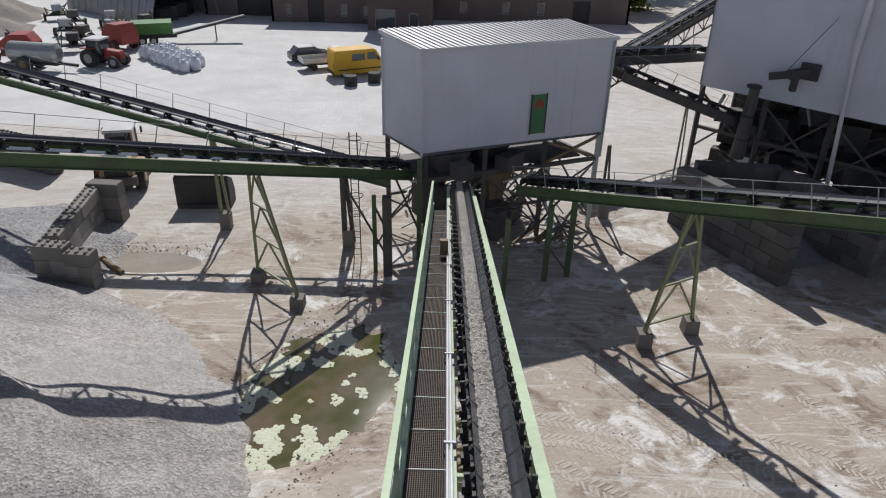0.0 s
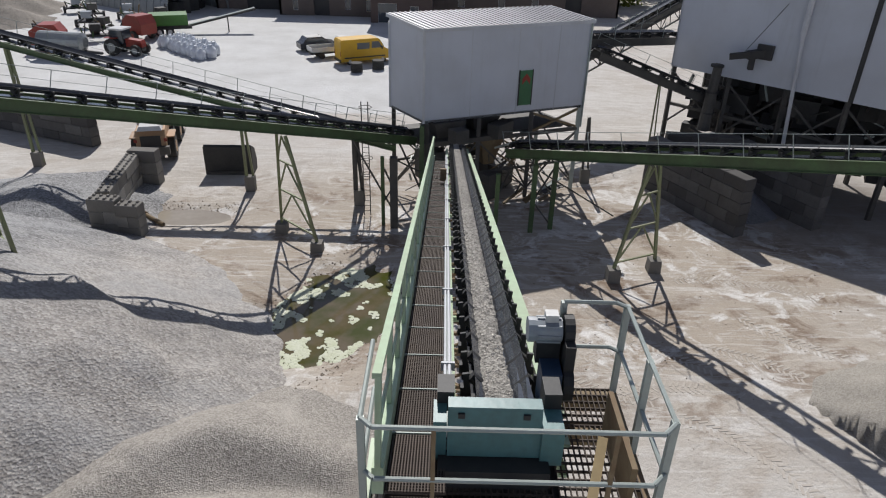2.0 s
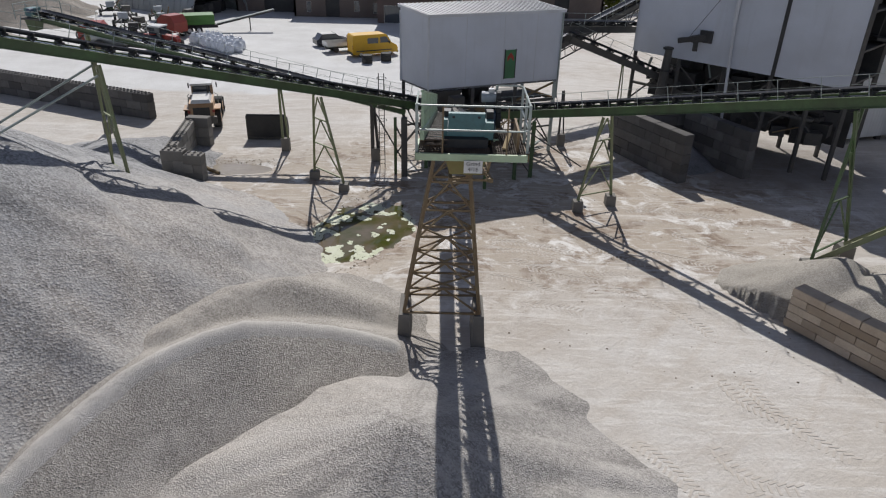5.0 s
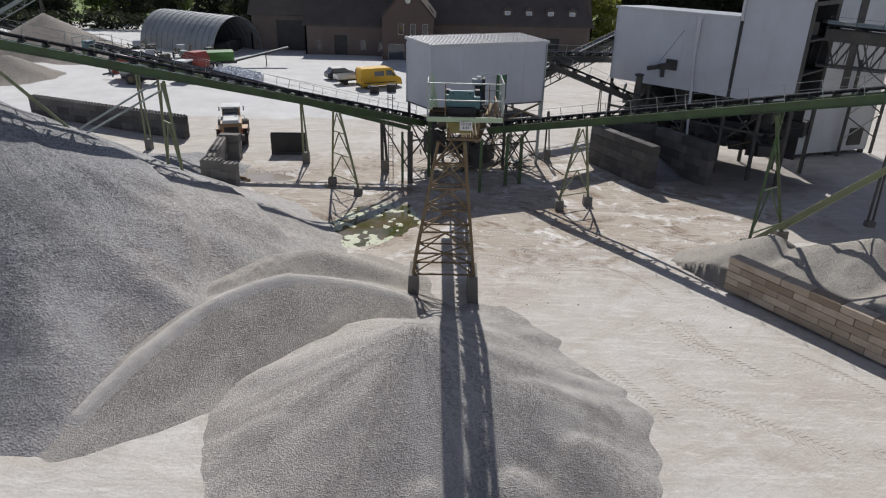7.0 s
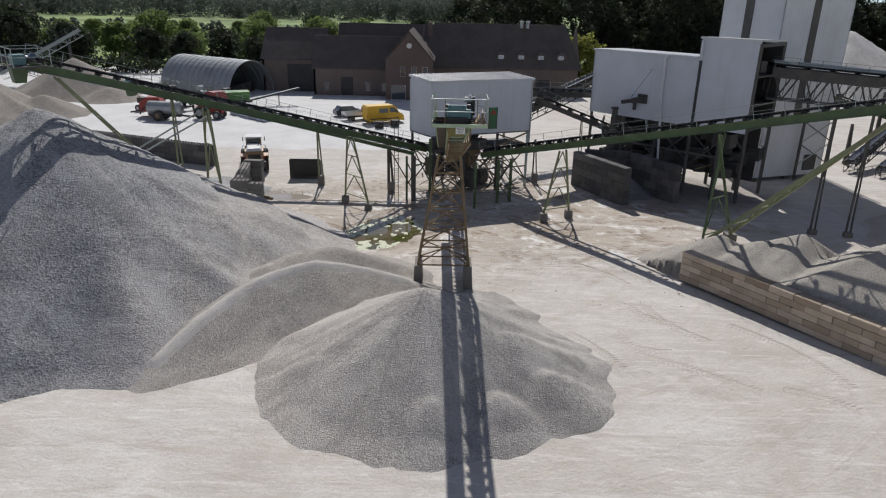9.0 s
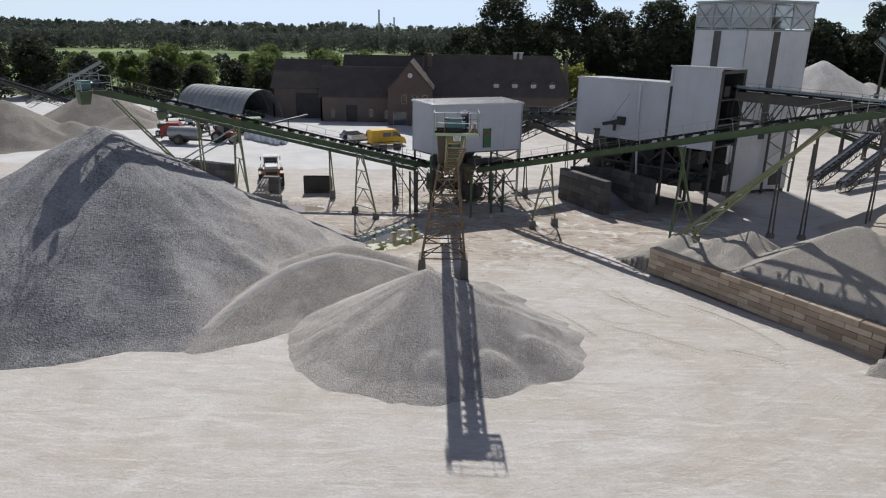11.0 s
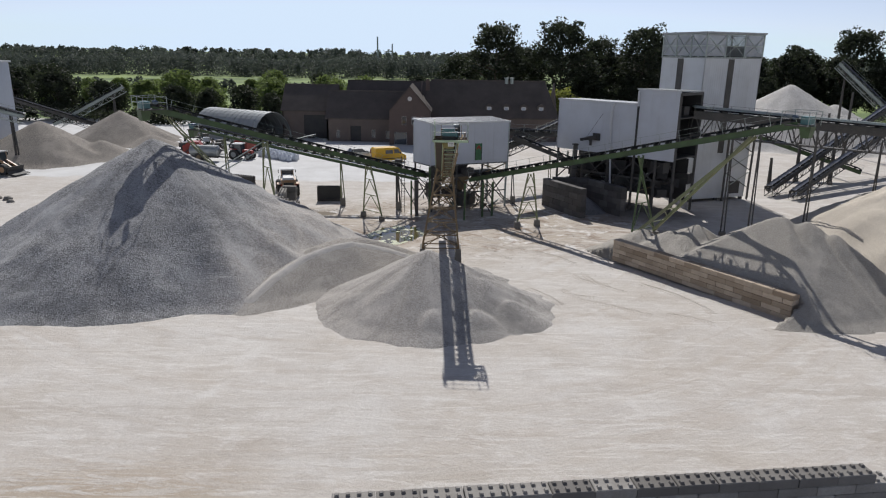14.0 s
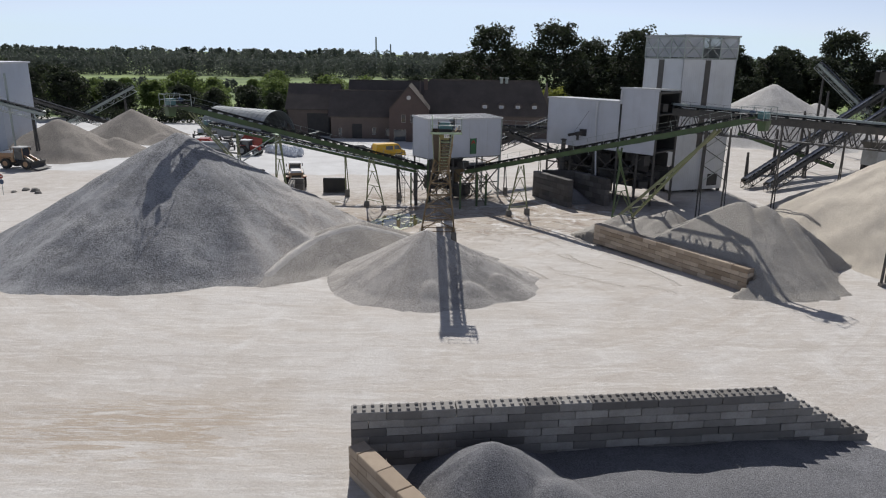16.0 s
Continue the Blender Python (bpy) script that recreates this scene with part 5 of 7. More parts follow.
# gantry and lattice conveyors round the tower
D0, D1 = (30.6, 34.2, 12.9), (82.0, 28.5, 9.2)
conveyor("dark lattice gantry with a pale conveyor cover out of the hall", D0, D1, 0.55, (-0.5, -0.1), DARKSTEEL, 1, DARKSTEEL, 2.2, True, None, -3.0, True)
E0, E1 = (46.0, 44.0, 1.8), (90.0, 84.0, 13.6)
conveyor("dark inclined lattice conveyor behind the gantry", E0, E1, 0.36, (-0.6, -0.1), DARKSTEEL, 0, GALV, 1.6, True)
conveyor("second dark inclined conveyor behind the gantry", (48.5, 42.0, 1.6), (92.0, 80.0, 12.6), 0.36, (-0.6, -0.1), DARKSTEEL, 0, GALV, 1.6, True)
conveyor("dark belt conveyor between the cabin and the hall", (9.6, 38.4, 8.9), (20.5, 41.0, 4.6), 0.4, (-0.6, -0.1), DARKSTEEL, -1, GALV, 1.4)
conveyor("dark walkway conveyor from the cabin to the hall", (8.4, 38.8, 9.6), (16.4, 44.6, 8.8), 0.4, (-0.6, -0.1), DARKSTEEL, 1, GALV, 1.4)
conveyor("short lattice conveyor rising behind the hall", (8.0, 44.0, 6.6), (22.0, 58.0, 10.5), 0.4, (-0.6, -0.1), DARKSTEEL, 1, GALV, 1.6, True)


# ---- water and wet ground ----
def water():
    m, nt, b, pos = nodes_of("still_pool_water", 0.06)
    c = mixc(nt, ramp(nt, noise_tex(nt, pos, 0.5, 4.0), 0.4, 0.65), (0.145, 0.115, 0.075), (0.06, 0.068, 0.012))
    nt.links.new(c, b.inputs["Base Color"])
    rng = random.Random(4)
    silt = worn("silty_puddle_water", (0.36, 0.32, 0.26), (0.26, 0.22, 0.17), 0.12, 0.0, 0.6, 3.0, 0.6, 0.0)
    def sheet(cx, cy, ru, rw, turn, z, label, m=silt):
        g = Geo()
        n = 110
        ca, sa = math.cos(turn), math.sin(turn)
        g.v = [(cx, cy, z)]
        for k in range(n):
            a = k * math.tau / n
            r = 0.97 + 0.26 * noise.noise((math.cos(a) * 2, math.sin(a) * 2, cx)) + 0.13 * noise.noise((math.cos(a) * 6, math.sin(a) * 6, cx + 4)) + 0.06 * noise.noise((math.cos(a) * 17, math.sin(a) * 17, cx + 9))
            u, w = ru * r * math.cos(a), rw * r * math.sin(a)
            g.v.append((cx + ca * u - sa * w, cy + sa * u + ca * w, z))
        g.f = [(0, 1 + k, 1 + (k + 1) % n) for k in range(n)]
        tagged(part("water", g, m), label, "water", kind="structure")
    sheet(-5.2, 20.3, 3.9, 6.3, -0.51, 0.09, "still olive-grey pool with floating algae", m)
    sheet(-15.0, 30.6, 3.2, 1.3, 0.05, 0.12, "shallow pale puddle beside the concrete bay")
    sheet(-4.4, 27.2, 0.6, 1.6, -0.4, 0.17, "narrow brown puddle running to the pool")
    sheet(-7.2, 36.0, 1.6, 1.1, 0.3, 0.27, "pale puddle under the conveyors")
    alg = worn("pale_algae", (0.66, 0.67, 0.56), (0.50, 0.54, 0.34), 0.9, 0.0, 2.0, 9.0, 0.6)
    g = Geo()
    def blob(x, y, r, z=0.098):
        n = 13
        k0 = len(g.v)
        g.v.append((x, y, z + 0.012))
        for k in range(n):
            a = k * math.tau / n
            q = r * (0.75 + 0.55 * rng.random())
            g.v.append((x + q * math.cos(a), y + q * math.sin(a), z))
        g.f.extend([(k0, k0 + 1 + k, k0 + 1 + (k + 1) % n) for k in range(n)])
    for i in range(15000):
        w, u = rng.uniform(-5.6, 4.6), rng.uniform(-3.2, 3.2)
        x, y = -5.2 + 0.87 * u + 0.49 * w, 20.4 - 0.49 * u + 0.87 * w
        deep = 0.09 - ground_z(x, y)
        if deep > 0 and noise.noise((x * 0.6, y * 0.6, 7)) + 0.7 * noise.noise((x * 1.6, y * 1.6, 3)) > 0.02 + min(0.35, deep * 1.1) - (0.12 if w < -1 else 0.0):
            blob(x, y, rng.uniform(0.02, 0.10), 0.098 + rng.random() * 0.008)
    tagged(part("algae", g, alg), "pale yellow-green algae patches floating on the pool", "algae", kind="stuff")
    # clods along the bank
    clod = worn("damp_clods", (0.30, 0.25, 0.195), (0.18, 0.145, 0.11), 0.95)
    g = Geo()
    for i in range(960):
        if i < 470:
            w, u = rng.uniform(-5, 6.5), rng.choice((-1, 1)) * (2.2 + abs(rng.gauss(0, 0.55)))
            x, y = -5.2 + 0.87 * u + 0.49 * w, 20.5 - 0.49 * u + 0.87 * w
        elif i < 660:
            x, y = -15 + rng.gauss(0, 2.6), 31.9 + rng.gauss(0, 0.35)
        else:
            x, y = rng.uniform(3, 24), rng.uniform(6, 30)
        r = rng.uniform(0.02, 0.08) * (1 if i < 880 else 0.6)
        z = ground_z(x, y)
        q = [(x + r * math.cos(a) * rng.uniform(0.7, 1.2), y + r * math.sin(a) * rng.uniform(0.7, 1.2)) for a in (0, 1.26, 2.5, 3.8, 5.0)]
        g.add([(*p, z - 0.02) for p in q] + [(x + 0.3 * (p[0] - x), y + 0.3 * (p[1] - y), z + r * 0.5) for p in q], [(i2, (i2 + 1) % 5, 5 + (i2 + 1) % 5, 5 + i2) for i2 in range(5)] + [(5, 6, 7, 8, 9)])
    tagged(part("clods", g, clod), "damp earth clods and stones scattered on the ground", "stones", kind="stuff")


water()


def tyre_tracks():
    """Chevron prints of big tyres pressed into the damp sand."""
    mat = worn("pressed_sand", (0.52, 0.48, 0.43), (0.42, 0.37, 0.31), 0.95)
    g = Geo()
    rng = random.Random(12)
    runs = [((3.0, 19.4), (7.5, 18.0), 0.15), ((4.0, 17.0), (8.5, 14.8), -0.2), ((6.5, 15.4), (10.5, 15.6), 0.1), ((2.5, 15.2), (5.5, 13.4), 0.2), ((8.5, 19.5), (11.5, 16.8), -0.1),
            ((11.5, 18.5), (15.0, 16.3), 0.2), ((4.0, 12.5), (7.0, 11.6), 0.1), ((3.2, 18.2), (6.8, 17.2), 0.2), ((9.0, 14.0), (12.5, 10.0), 0.3), ((12.0, 24.5), (18.5, 23.0), 0.3), ((14.0, 21.0), (17.5, 18.0), -0.2)]
    for k in range(7):
        x, y, a = rng.uniform(6, 18), rng.uniform(-4, 12), rng.uniform(-1.2, -0.5)
        r = rng.uniform(3, 8)
        runs.append(((x, y), (x + r * math.cos(a), y + r * math.sin(a)), rng.uniform(-0.4, 0.4)))
    for a, b, bend in runs:
        a, b = Vector((*a, 0)), Vector((*b, 0))
        n = int((b - a).length / 0.24)
        d = (b - a).normalized()
        s = Vector((-d.y, d.x, 0))
        for i in range(n):
            f = i / n
            p = lerp(a, b, f) + s * (bend * 4 * f * (1 - f) * 2)
            for k in (-1, 1):
                q0, q1 = p + s * (0.04 * k), p + s * (0.34 * k) + d * 0.2
                g.beam((q0.x, q0.y, ground_z(q0.x, q0.y) + 0.002), (q1.x, q1.y, ground_z(q1.x, q1.y) + 0.002), 0.085, 0.022)
    tagged(part("tyre_tracks", g, mat), "chevron tyre prints in the damp sand", "tyre tracks", kind="stuff")


tyre_tracks()


# ---- walls of stacked concrete blocks ----
def block_material(name, base, dirt, spread=0.85):
    m, nt, b, pos = nodes_of(name, 0.92)
    g = noise_tex(nt, pos, 14.0, 4.0, 0.6)
    c = mixc(nt, ramp(nt, noise_tex(nt, pos, 1.1, 6.0, 0.7), 0.4, 0.75), base, dirt)
    c = random_tone(nt, mixc(nt, 0.22 if base[0] > 0.2 else 0.04, c, (0.75, 0.70, 0.62)), mul(dirt, 0.7), spread)
    c = mixc(nt, maths(nt, "MULTIPLY", ramp(nt, g, 0.4, 0.8), 0.3), c, dirt)
    nt.links.new(c, b.inputs["Base Color"])
    bump(nt, b, g, 0.35, 0.02)
    return m


BLOCK_GREY = block_material("grey_concrete_block", (0.29, 0.28, 0.265), (0.13, 0.12, 0.11))
BLOCK_BEIGE = block_material("beige_concrete_block", (0.54, 0.43, 0.31), (0.32, 0.24, 0.165))
BLOCK_PALE = block_material("pale_concrete_block", (0.27, 0.262, 0.245), (0.155, 0.145, 0.13))
BLOCK_DARK = block_material("dark_dusty_concrete_block", (0.14, 0.135, 0.13), (0.075, 0.07, 0.067))


def block_mesh(l, w, h, studs, mat, key=0):
    """A concrete block with chamfered edges, and pyramid studs on top where it is the uppermost."""
    g = Geo()
    c = 0.035
    x, y, z = l / 2 - 0.014, w / 2, h
    lo = [(-x, -y), (x, -y), (x, y), (-x, y)]
    ins = [(-x + c, -y + c), (x - c, -y + c), (x - c, y - c), (-x + c, y - c)]
    vs = [(*p, 0.003) for p in ins] + [(*p, c) for p in lo] + [(*p, z - c) for p in lo] + [(*p, z - 0.003) for p in ins]
    fs = [(3, 2, 1, 0), (12, 13, 14, 15)]
    for r in range(3):
        for i in range(4):
            fs.append((r * 4 + i, r * 4 + (i + 1) % 4, r * 4 + 4 + (i + 1) % 4, r * 4 + 4 + i))
    g.add(vs, fs)
    if studs:
        nx = max(1, round(l / 0.4))
        for i in range(nx):
            for j in (-1, 1):
                cx, cy = -l / 2 + l * (i + 0.5) / nx, j * w / 4
                a, b2 = 0.085, 0.06
                g.hexa([(cx + s * a, cy + t2 * a, z - 0.004) for s, t2 in ((-1, -1), (1, -1), (1, 1), (-1, 1))], [(cx + s * b2, cy + t2 * b2, z + 0.09) for s, t2 in ((-1, -1), (1, -1), (1, 1), (-1, 1))])
    return g.mesh("block", mat)


def block_wall(label, a, b, z0, courses, mat, l=1.6, w=0.8, h=0.4, studs=True, stairs=0, skip=()):
    """Blocks in half bond from a to b; stairs: how many half blocks each upper course stops short at the far end."""
    t = thing("block_wall", label, "wall", "stacked block walls", "structure")
    a, b = Vector((*a, 0)), Vector((*b, 0))
    d = (b - a).normalized()
    n = max(1, round((b - a).length / l))
    rz = math.degrees(math.atan2(d.y, d.x))
    m = {(s, k): block_mesh(l if k else l / 2, w, h, s, mat) for s in (0, 1) for k in (0, 1)}
    rng = random.Random(int(a.x * 10))
    for c in range(courses):
        end = n * 2 + (courses - 1 - c) * stairs
        end_up = n * 2 + (courses - 2 - c) * stairs
        k = 0
        while k < end:
            half = (c % 2 and k == 0) or k + 1 == end
            size = 1 if half else 2
            top = studs and (c == courses - 1 or k + size > end_up)
            p = a + d * (l / 2) * (k + size / 2)
            ob = part("block", m[(1 if top else 0, 0 if half else 1)], mat, t)
            ob.matrix_basis = pose(p.x + rng.uniform(-.012, .012), p.y + rng.uniform(-.018, .018), z0 + c * h, 0, 0, rz + rng.uniform(-.3, .3))
            k += size
    return t


block_wall("beige concrete block wall along the sand bay", (16.45, 10.9), (25.6, -3.9), 0.78, 5, BLOCK_BEIGE, studs=False)
block_wall("grey block wall with studded top, stepped down at its end", (-3.75, -29.3), (16.6, -27.0), 0.95, 7, BLOCK_GREY, stairs=1)
block_wall("low beige block wall at the mouth of the dark bay", (-3.4, -30.1), (0.6, -35.8), 0.95, 4, BLOCK_BEIGE, studs=False)
block_wall("dark block wall of a bin below the hall", (13.6, 36.9), (17.4, 29.3), 0.2, 5, BLOCK_DARK, h=0.72, studs=False)
block_wall("dark block wall of a second bin below the hall", (19.3, 36.6), (22.3, 30.8), 0.2, 5, BLOCK_DARK, h=0.72, studs=False)
block_wall("dark block wall at the back of the bins", (14.6, 37.6), (19.0, 37.2), 0.2, 5, BLOCK_DARK, h=0.72, studs=False)
block_wall("pale studded block wall of the small bay", (-18.9, 29.0), (-19.7, 34.8), 0.2, 3, BLOCK_PALE, h=0.72)
block_wall("pale block stack closing the small bay", (-20.0, 35.4), (-18.2, 35.3), 0.2, 3, BLOCK_PALE, l=1.8, h=0.78, studs=False)
block_wall("pale studded block stack at the mouth of the small bay", (-19.3, 28.3), (-17.7, 28.2), 0.2, 3, BLOCK_PALE, h=0.72)
block_wall("pale studded block stack, lower than its neighbour", (-17.68, 28.0), (-16.4, 27.9), 0.2, 3, BLOCK_PALE, h=0.66, l=1.3)
block_wall("long dark studded block wall across the yard", (-44.5, 49.3), (-25.6, 41.6), 0.4, 3, BLOCK_DARK, h=0.72)

# dark chippings in the bay
pile("gravel_pile", "dark chippings heap in the block bay", STONE_DARK, [(2.6, -31.6, 3.5, 0.72), (4.9, -33.0, 2.5, 0.55)], 0.2, 41, 0.12, wall=((19.5, -26.8), (-3.7, -29.4), 3.5))
pile("gravel_pile", "low bank of dark chippings along the block wall", STONE_DARK, [(9.0, -32.2, 1.75, 0.14), (15.0, -31.2, 1.6, 0.12), (3.0, -35.0, 1.6, 0.15)], 0.35, 43, 0.15, wall=((19.5, -26.8), (-3.7, -29.4), 3.5))
pile("gravel_pile", "wet dark stone heap in the bin below the hall", STONE_DARK, [(18.1, 34.6, 2.1, 0.75)], 0.35, 47)
pile("gravel_pile", "grey gravel drift against the small bay", STONE_GREY, [(-23.5, 30.5, 1.9, 0.30)], 0.35, 49)


# ---- vehicles and machines ----
def wheel(parent, x, y, z, r, w, rim=CARWHITE):
    t = part("wheel", Geo().tube((x - w / 2, y, z), (x + w / 2, y, z), r, 18), TYRE, parent)
    part("rim", Geo().tube((x - w / 2 - 0.015, y, z), (x + w / 2 + 0.015, y, z), r * 0.52, 12), rim, t)
    return t


def extruded(profile, w, x=0.0):
    """A side profile of (y, z) drawn out across the width w."""
    return Geo().prism([(x - w / 2, y, z) for y, z in profile], (w, 0, 0))


def van(at, rz):
    t = thing("delivery_van", "yellow high-roof delivery van parked in the yard", "van", at=at, rz=rz)
    body = part("body", extruded([(-2.9, 0.35), (-2.9, 2.45), (-2.75, 2.62), (1.2, 2.62), (1.5, 2.5), (2.05, 1.6), (2.75, 1.25), (2.9, 0.95), (2.92, 0.4)], 1.98), YELLOW, t)
    part("windscreen", Geo().hexa([(-0.85, 1.55, 2.42), (0.85, 1.55, 2.42), (0.85, 2.03, 1.66), (-0.85, 2.03, 1.66)], [(-0.85, 1.6, 2.44), (0.85, 1.6, 2.44), (0.85, 2.08, 1.68), (-0.85, 2.08, 1.68)]), GLASS, body)
    for s in (-1, 1):
        part("side_window", Geo().prism([(s * 0.985, 0.6, 1.6), (s * 0.985, 1.85, 1.6), (s * 0.985, 1.4, 2.3), (s * 0.985, 0.6, 2.3)], (s * 0.015, 0, 0)), GLASS, body)
        part("side_window", Geo().box((s * 0.99, -0.35, 1.9), (0.02, 1.4, 0.65)), GLASS, body)
        part("sill_strip", Geo().box((s * 0.995, -0.2, 0.75), (0.03, 4.6, 0.12)), BLACK, body)
        part("mirror", Geo().box((s * 1.12, 1.75, 1.65), (0.2, 0.1, 0.32)), BLACK, body)
        for y in (-1.9, 1.85):
            wheel(t, s * 0.86, y, 0.36, 0.36, 0.25)
        part("tail_light", Geo().box((s * 0.9, -2.905, 1.2), (0.14, 0.03, 0.5)), RED, body)
    part("bumper", Geo().box((0, -2.94, 0.45), (1.9, 0.1, 0.25)), BLACK, t)
    part("bumper", Geo().box((0, 2.93, 0.45), (1.9, 0.1, 0.3)), BLACK, t)


def pickup(at, rz):
    t = thing("flatbed_truck", "white flatbed pickup truck parked beside the van", "truck", at=at, rz=rz)
    cab = part("cab", extruded([(0.5, 0.45), (0.5, 1.95), (0.7, 2.05), (1.5, 2.05), (2.05, 1.3), (2.75, 1.1), (2.8, 0.45)], 1.85), CARWHITE, t)
    part("windscreen", Geo().hexa([(-0.8, 1.52, 1.98), (0.8, 1.52, 1.98), (0.8, 2.0, 1.38), (-0.8, 2.0, 1.38)], [(-0.8, 1.57, 2.0), (0.8, 1.57, 2.0), (0.8, 2.05, 1.4), (-0.8, 2.05, 1.4)]), GLASS, cab)
    for s in (-1, 1):
        part("side_window", Geo().box((s * 0.93, 1.05, 1.65), (0.02, 0.75, 0.45)), GLASS, cab)
        for y in (-1.7, 2.0):
            wheel(t, s * 0.8, y, 0.34, 0.34, 0.22, BLACK)
        part("drop_side", Geo().box((s * 1.0, -1.2, 1.05), (0.05, 3.2, 0.4)), CARWHITE, t)
    part("bed", Geo().box((0, -1.2, 0.8), (2.0, 3.2, 0.1)), GALV, t)
    part("tailgate", Geo().box((0, -2.82, 1.05), (2.0, 0.05, 0.4)), CARWHITE, t)
    part("headboard", Geo().box((0, 0.42, 1.3), (2.0, 0.06, 0.9)), RED, t)
    part("chassis", Geo().box((0, -0.2, 0.55), (0.9, 5.2, 0.2)), BLACK, t)


def car(at, rz):
    t = thing("estate_car", "dark blue estate car parked beside the truck", "car", at=at, rz=rz)
    body = part("body", extruded([(-2.2, 0.35), (-2.22, 0.95), (-1.9, 1.05), (-1.5, 1.55), (0.4, 1.6), (1.15, 1.05), (2.0, 0.9), (2.2, 0.65), (2.2, 0.35)], 1.78), worn("dark_car_paint", (0.025, 0.03, 0.045), (0.06, 0.06, 0.06), 0.25), t)
    part("roof_panel", Geo().box((0, -0.55, 1.6), (1.5, 1.7, 0.05)), CARWHITE, body)
    for s in (-1, 1):
        part("side_window", Geo().prism([(s * 0.885, -1.5, 1.08), (s * 0.885, 0.85, 1.08), (s * 0.885, 0.3, 1.5), (s * 0.885, -1.35, 1.5)], (s * 0.015, 0, 0)), GLASS, body)
        for y in (-1.35, 1.35):
            wheel(t, s * 0.78, y, 0.32, 0.32, 0.2)


van((-9.0, 69.4, 0.5), -62)
pickup((-12.5, 71.6, 0.5), -62)
car((-14.9, 74.6, 0.5), -62)


def wheel_loader(at, rz, label):
    t = thing("wheel_loader", label, "wheel loader", at=at, rz=rz)
    body = part("engine_cover", extruded([(-3.6, 1.0), (-3.6, 2.0), (-3.3, 2.35), (-1.0, 2.45), (-1.0, 1.0)], 1.9), ORANGE, t)
    part("grille", Geo().box((0, -3.62, 1.6), (1.3, 0.05, 0.9)), BLACK, body)
    part("rear_plate", Geo().prism([(-0.25, -3.66, 0.9), (0.25, -3.66, 0.9), (0, -3.66, 1.25)], (0, -0.02, 0)), RED, body)
    part("top_cover", Geo().box((0, -2.3, 2.44), (1.5, 1.8, 0.12)), CARWHITE, body)
    cab = part("cab", extruded([(-1.0, 1.3), (-0.95, 3.25), (0.55, 3.25), (0.75, 1.3)], 1.5), GLASS, t)
    part("cab_roof", Geo().box((0, -0.2, 3.33), (1.75, 1.9, 0.16)), CARWHITE, cab)
    for x in (-0.76, 0.76):
        for y in (-0.98, 0.62):
            part("cab_post", Geo().beam((x, y, 1.3), (x, y * 0.95, 3.3), 0.1), ORANGE, cab)
        part("mirror", Geo().box((x * 1.5, 0.5, 2.9), (0.1, 0.2, 0.4)), BLACK, cab)
        part("lamp", Geo().box((x, 0.85, 3.3), (0.2, 0.1, 0.15)), CARWHITE, cab)
    part("chassis", Geo().box((0, -0.9, 1.05), (1.1, 5.0, 0.6)), BLACK, t)
    for s in (-1, 1):
        for y in (-2.2, 1.4):
            wheel(t, s * 1.1, y, 0.82, 0.82, 0.62, ORANGE)
        part("fender", Geo().box((s * 1.1, -2.2, 1.72), (0.7, 1.5, 0.08)), ORANGE, t)
        part("lift_arm", Geo().beam((s * 0.55, 0.6, 2.0), (s * 0.6, 2.4, 1.0), 0.2, 0.35), ORANGE, t)
    part("rear_hood", Geo().hexa([(-0.8, -3.5, 2.36), (0.8, -3.5, 2.36), (0.8, -1.2, 2.5), (-0.8, -1.2, 2.5)], [(-0.65, -3.3, 2.62), (0.65, -3.3, 2.62), (0.65, -1.3, 2.78), (-0.65, -1.3, 2.78)]), CARWHITE, t, "white engine hood")
    part("counterweight", Geo().box((0, -3.75, 1.05), (2.3, 0.35, 0.55)), DARKSTEEL, t)
    part("exhaust", Geo().tube((0.55, -1.6, 2.6), (0.55, -1.6, 3.4), 0.07, 8), BLACK, t)
    for s in (-1, 1):
        part("tail_lamp", Geo().box((s * 0.95, -3.65, 1.75), (0.2, 0.06, 0.22)), RED, t)
        for k in range(3):
            part("step", Geo().box((s * 1.05, -0.2, 0.55 + k * 0.38), (0.3, 0.5, 0.04)), BLACK, t)
        part("rail", Geo().path([(s * 1.2, -0.5, 1.4), (s * 1.2, -0.5, 2.3), (s * 1.0, -1.1, 2.6)], 0.025), GALV, t)
    part("bucket", extruded([(2.5, 0.15), (2.35, 0.6), (2.6, 1.25), (2.75, 1.25), (2.55, 0.65), (2.75, 0.3), (3.7, 0.12), (3.7, 0.05)], 3.0), BLACK, t)


wheel_loader((-20.7, 41.6, 0.38), 15, "orange wheel loader with white cab roof beside the bay")
wheel_loader((-66.0, 52.0, 0.55), -100, "wheel loader working at the foot of the far gravel heap")


def bucket():
    t = thing("loader_bucket", "black steel loader bucket standing on the sand", "bucket", at=(-14.3, 37.0, 0.28), rz=3)
    part("shell", extruded([(0.0, 0.0), (0.0, 1.9), (0.12, 2.05), (0.9, 1.6), (1.3, 0.8), (1.2, 0.0), (1.1, 0.0), (1.2, 0.75), (0.85, 1.5), (0.15, 1.9), (0.08, 1.85), (0.08, 0.0)], 3.1), BLACK, t)
    for s in (-1, 1):
        part("side_plate", Geo().prism([(s * 1.52, -0.02, 0.0), (s * 1.52, -0.02, 1.95), (s * 1.52, 0.9, 1.6), (s * 1.52, 1.3, 0.7), (s * 1.52, 1.2, 0)], (s * 0.06, 0, 0)), BLACK, t)
    part("lip", Geo().box((0, -0.03, 0.12), (3.1, 0.1, 0.22)), DARKSTEEL, t)


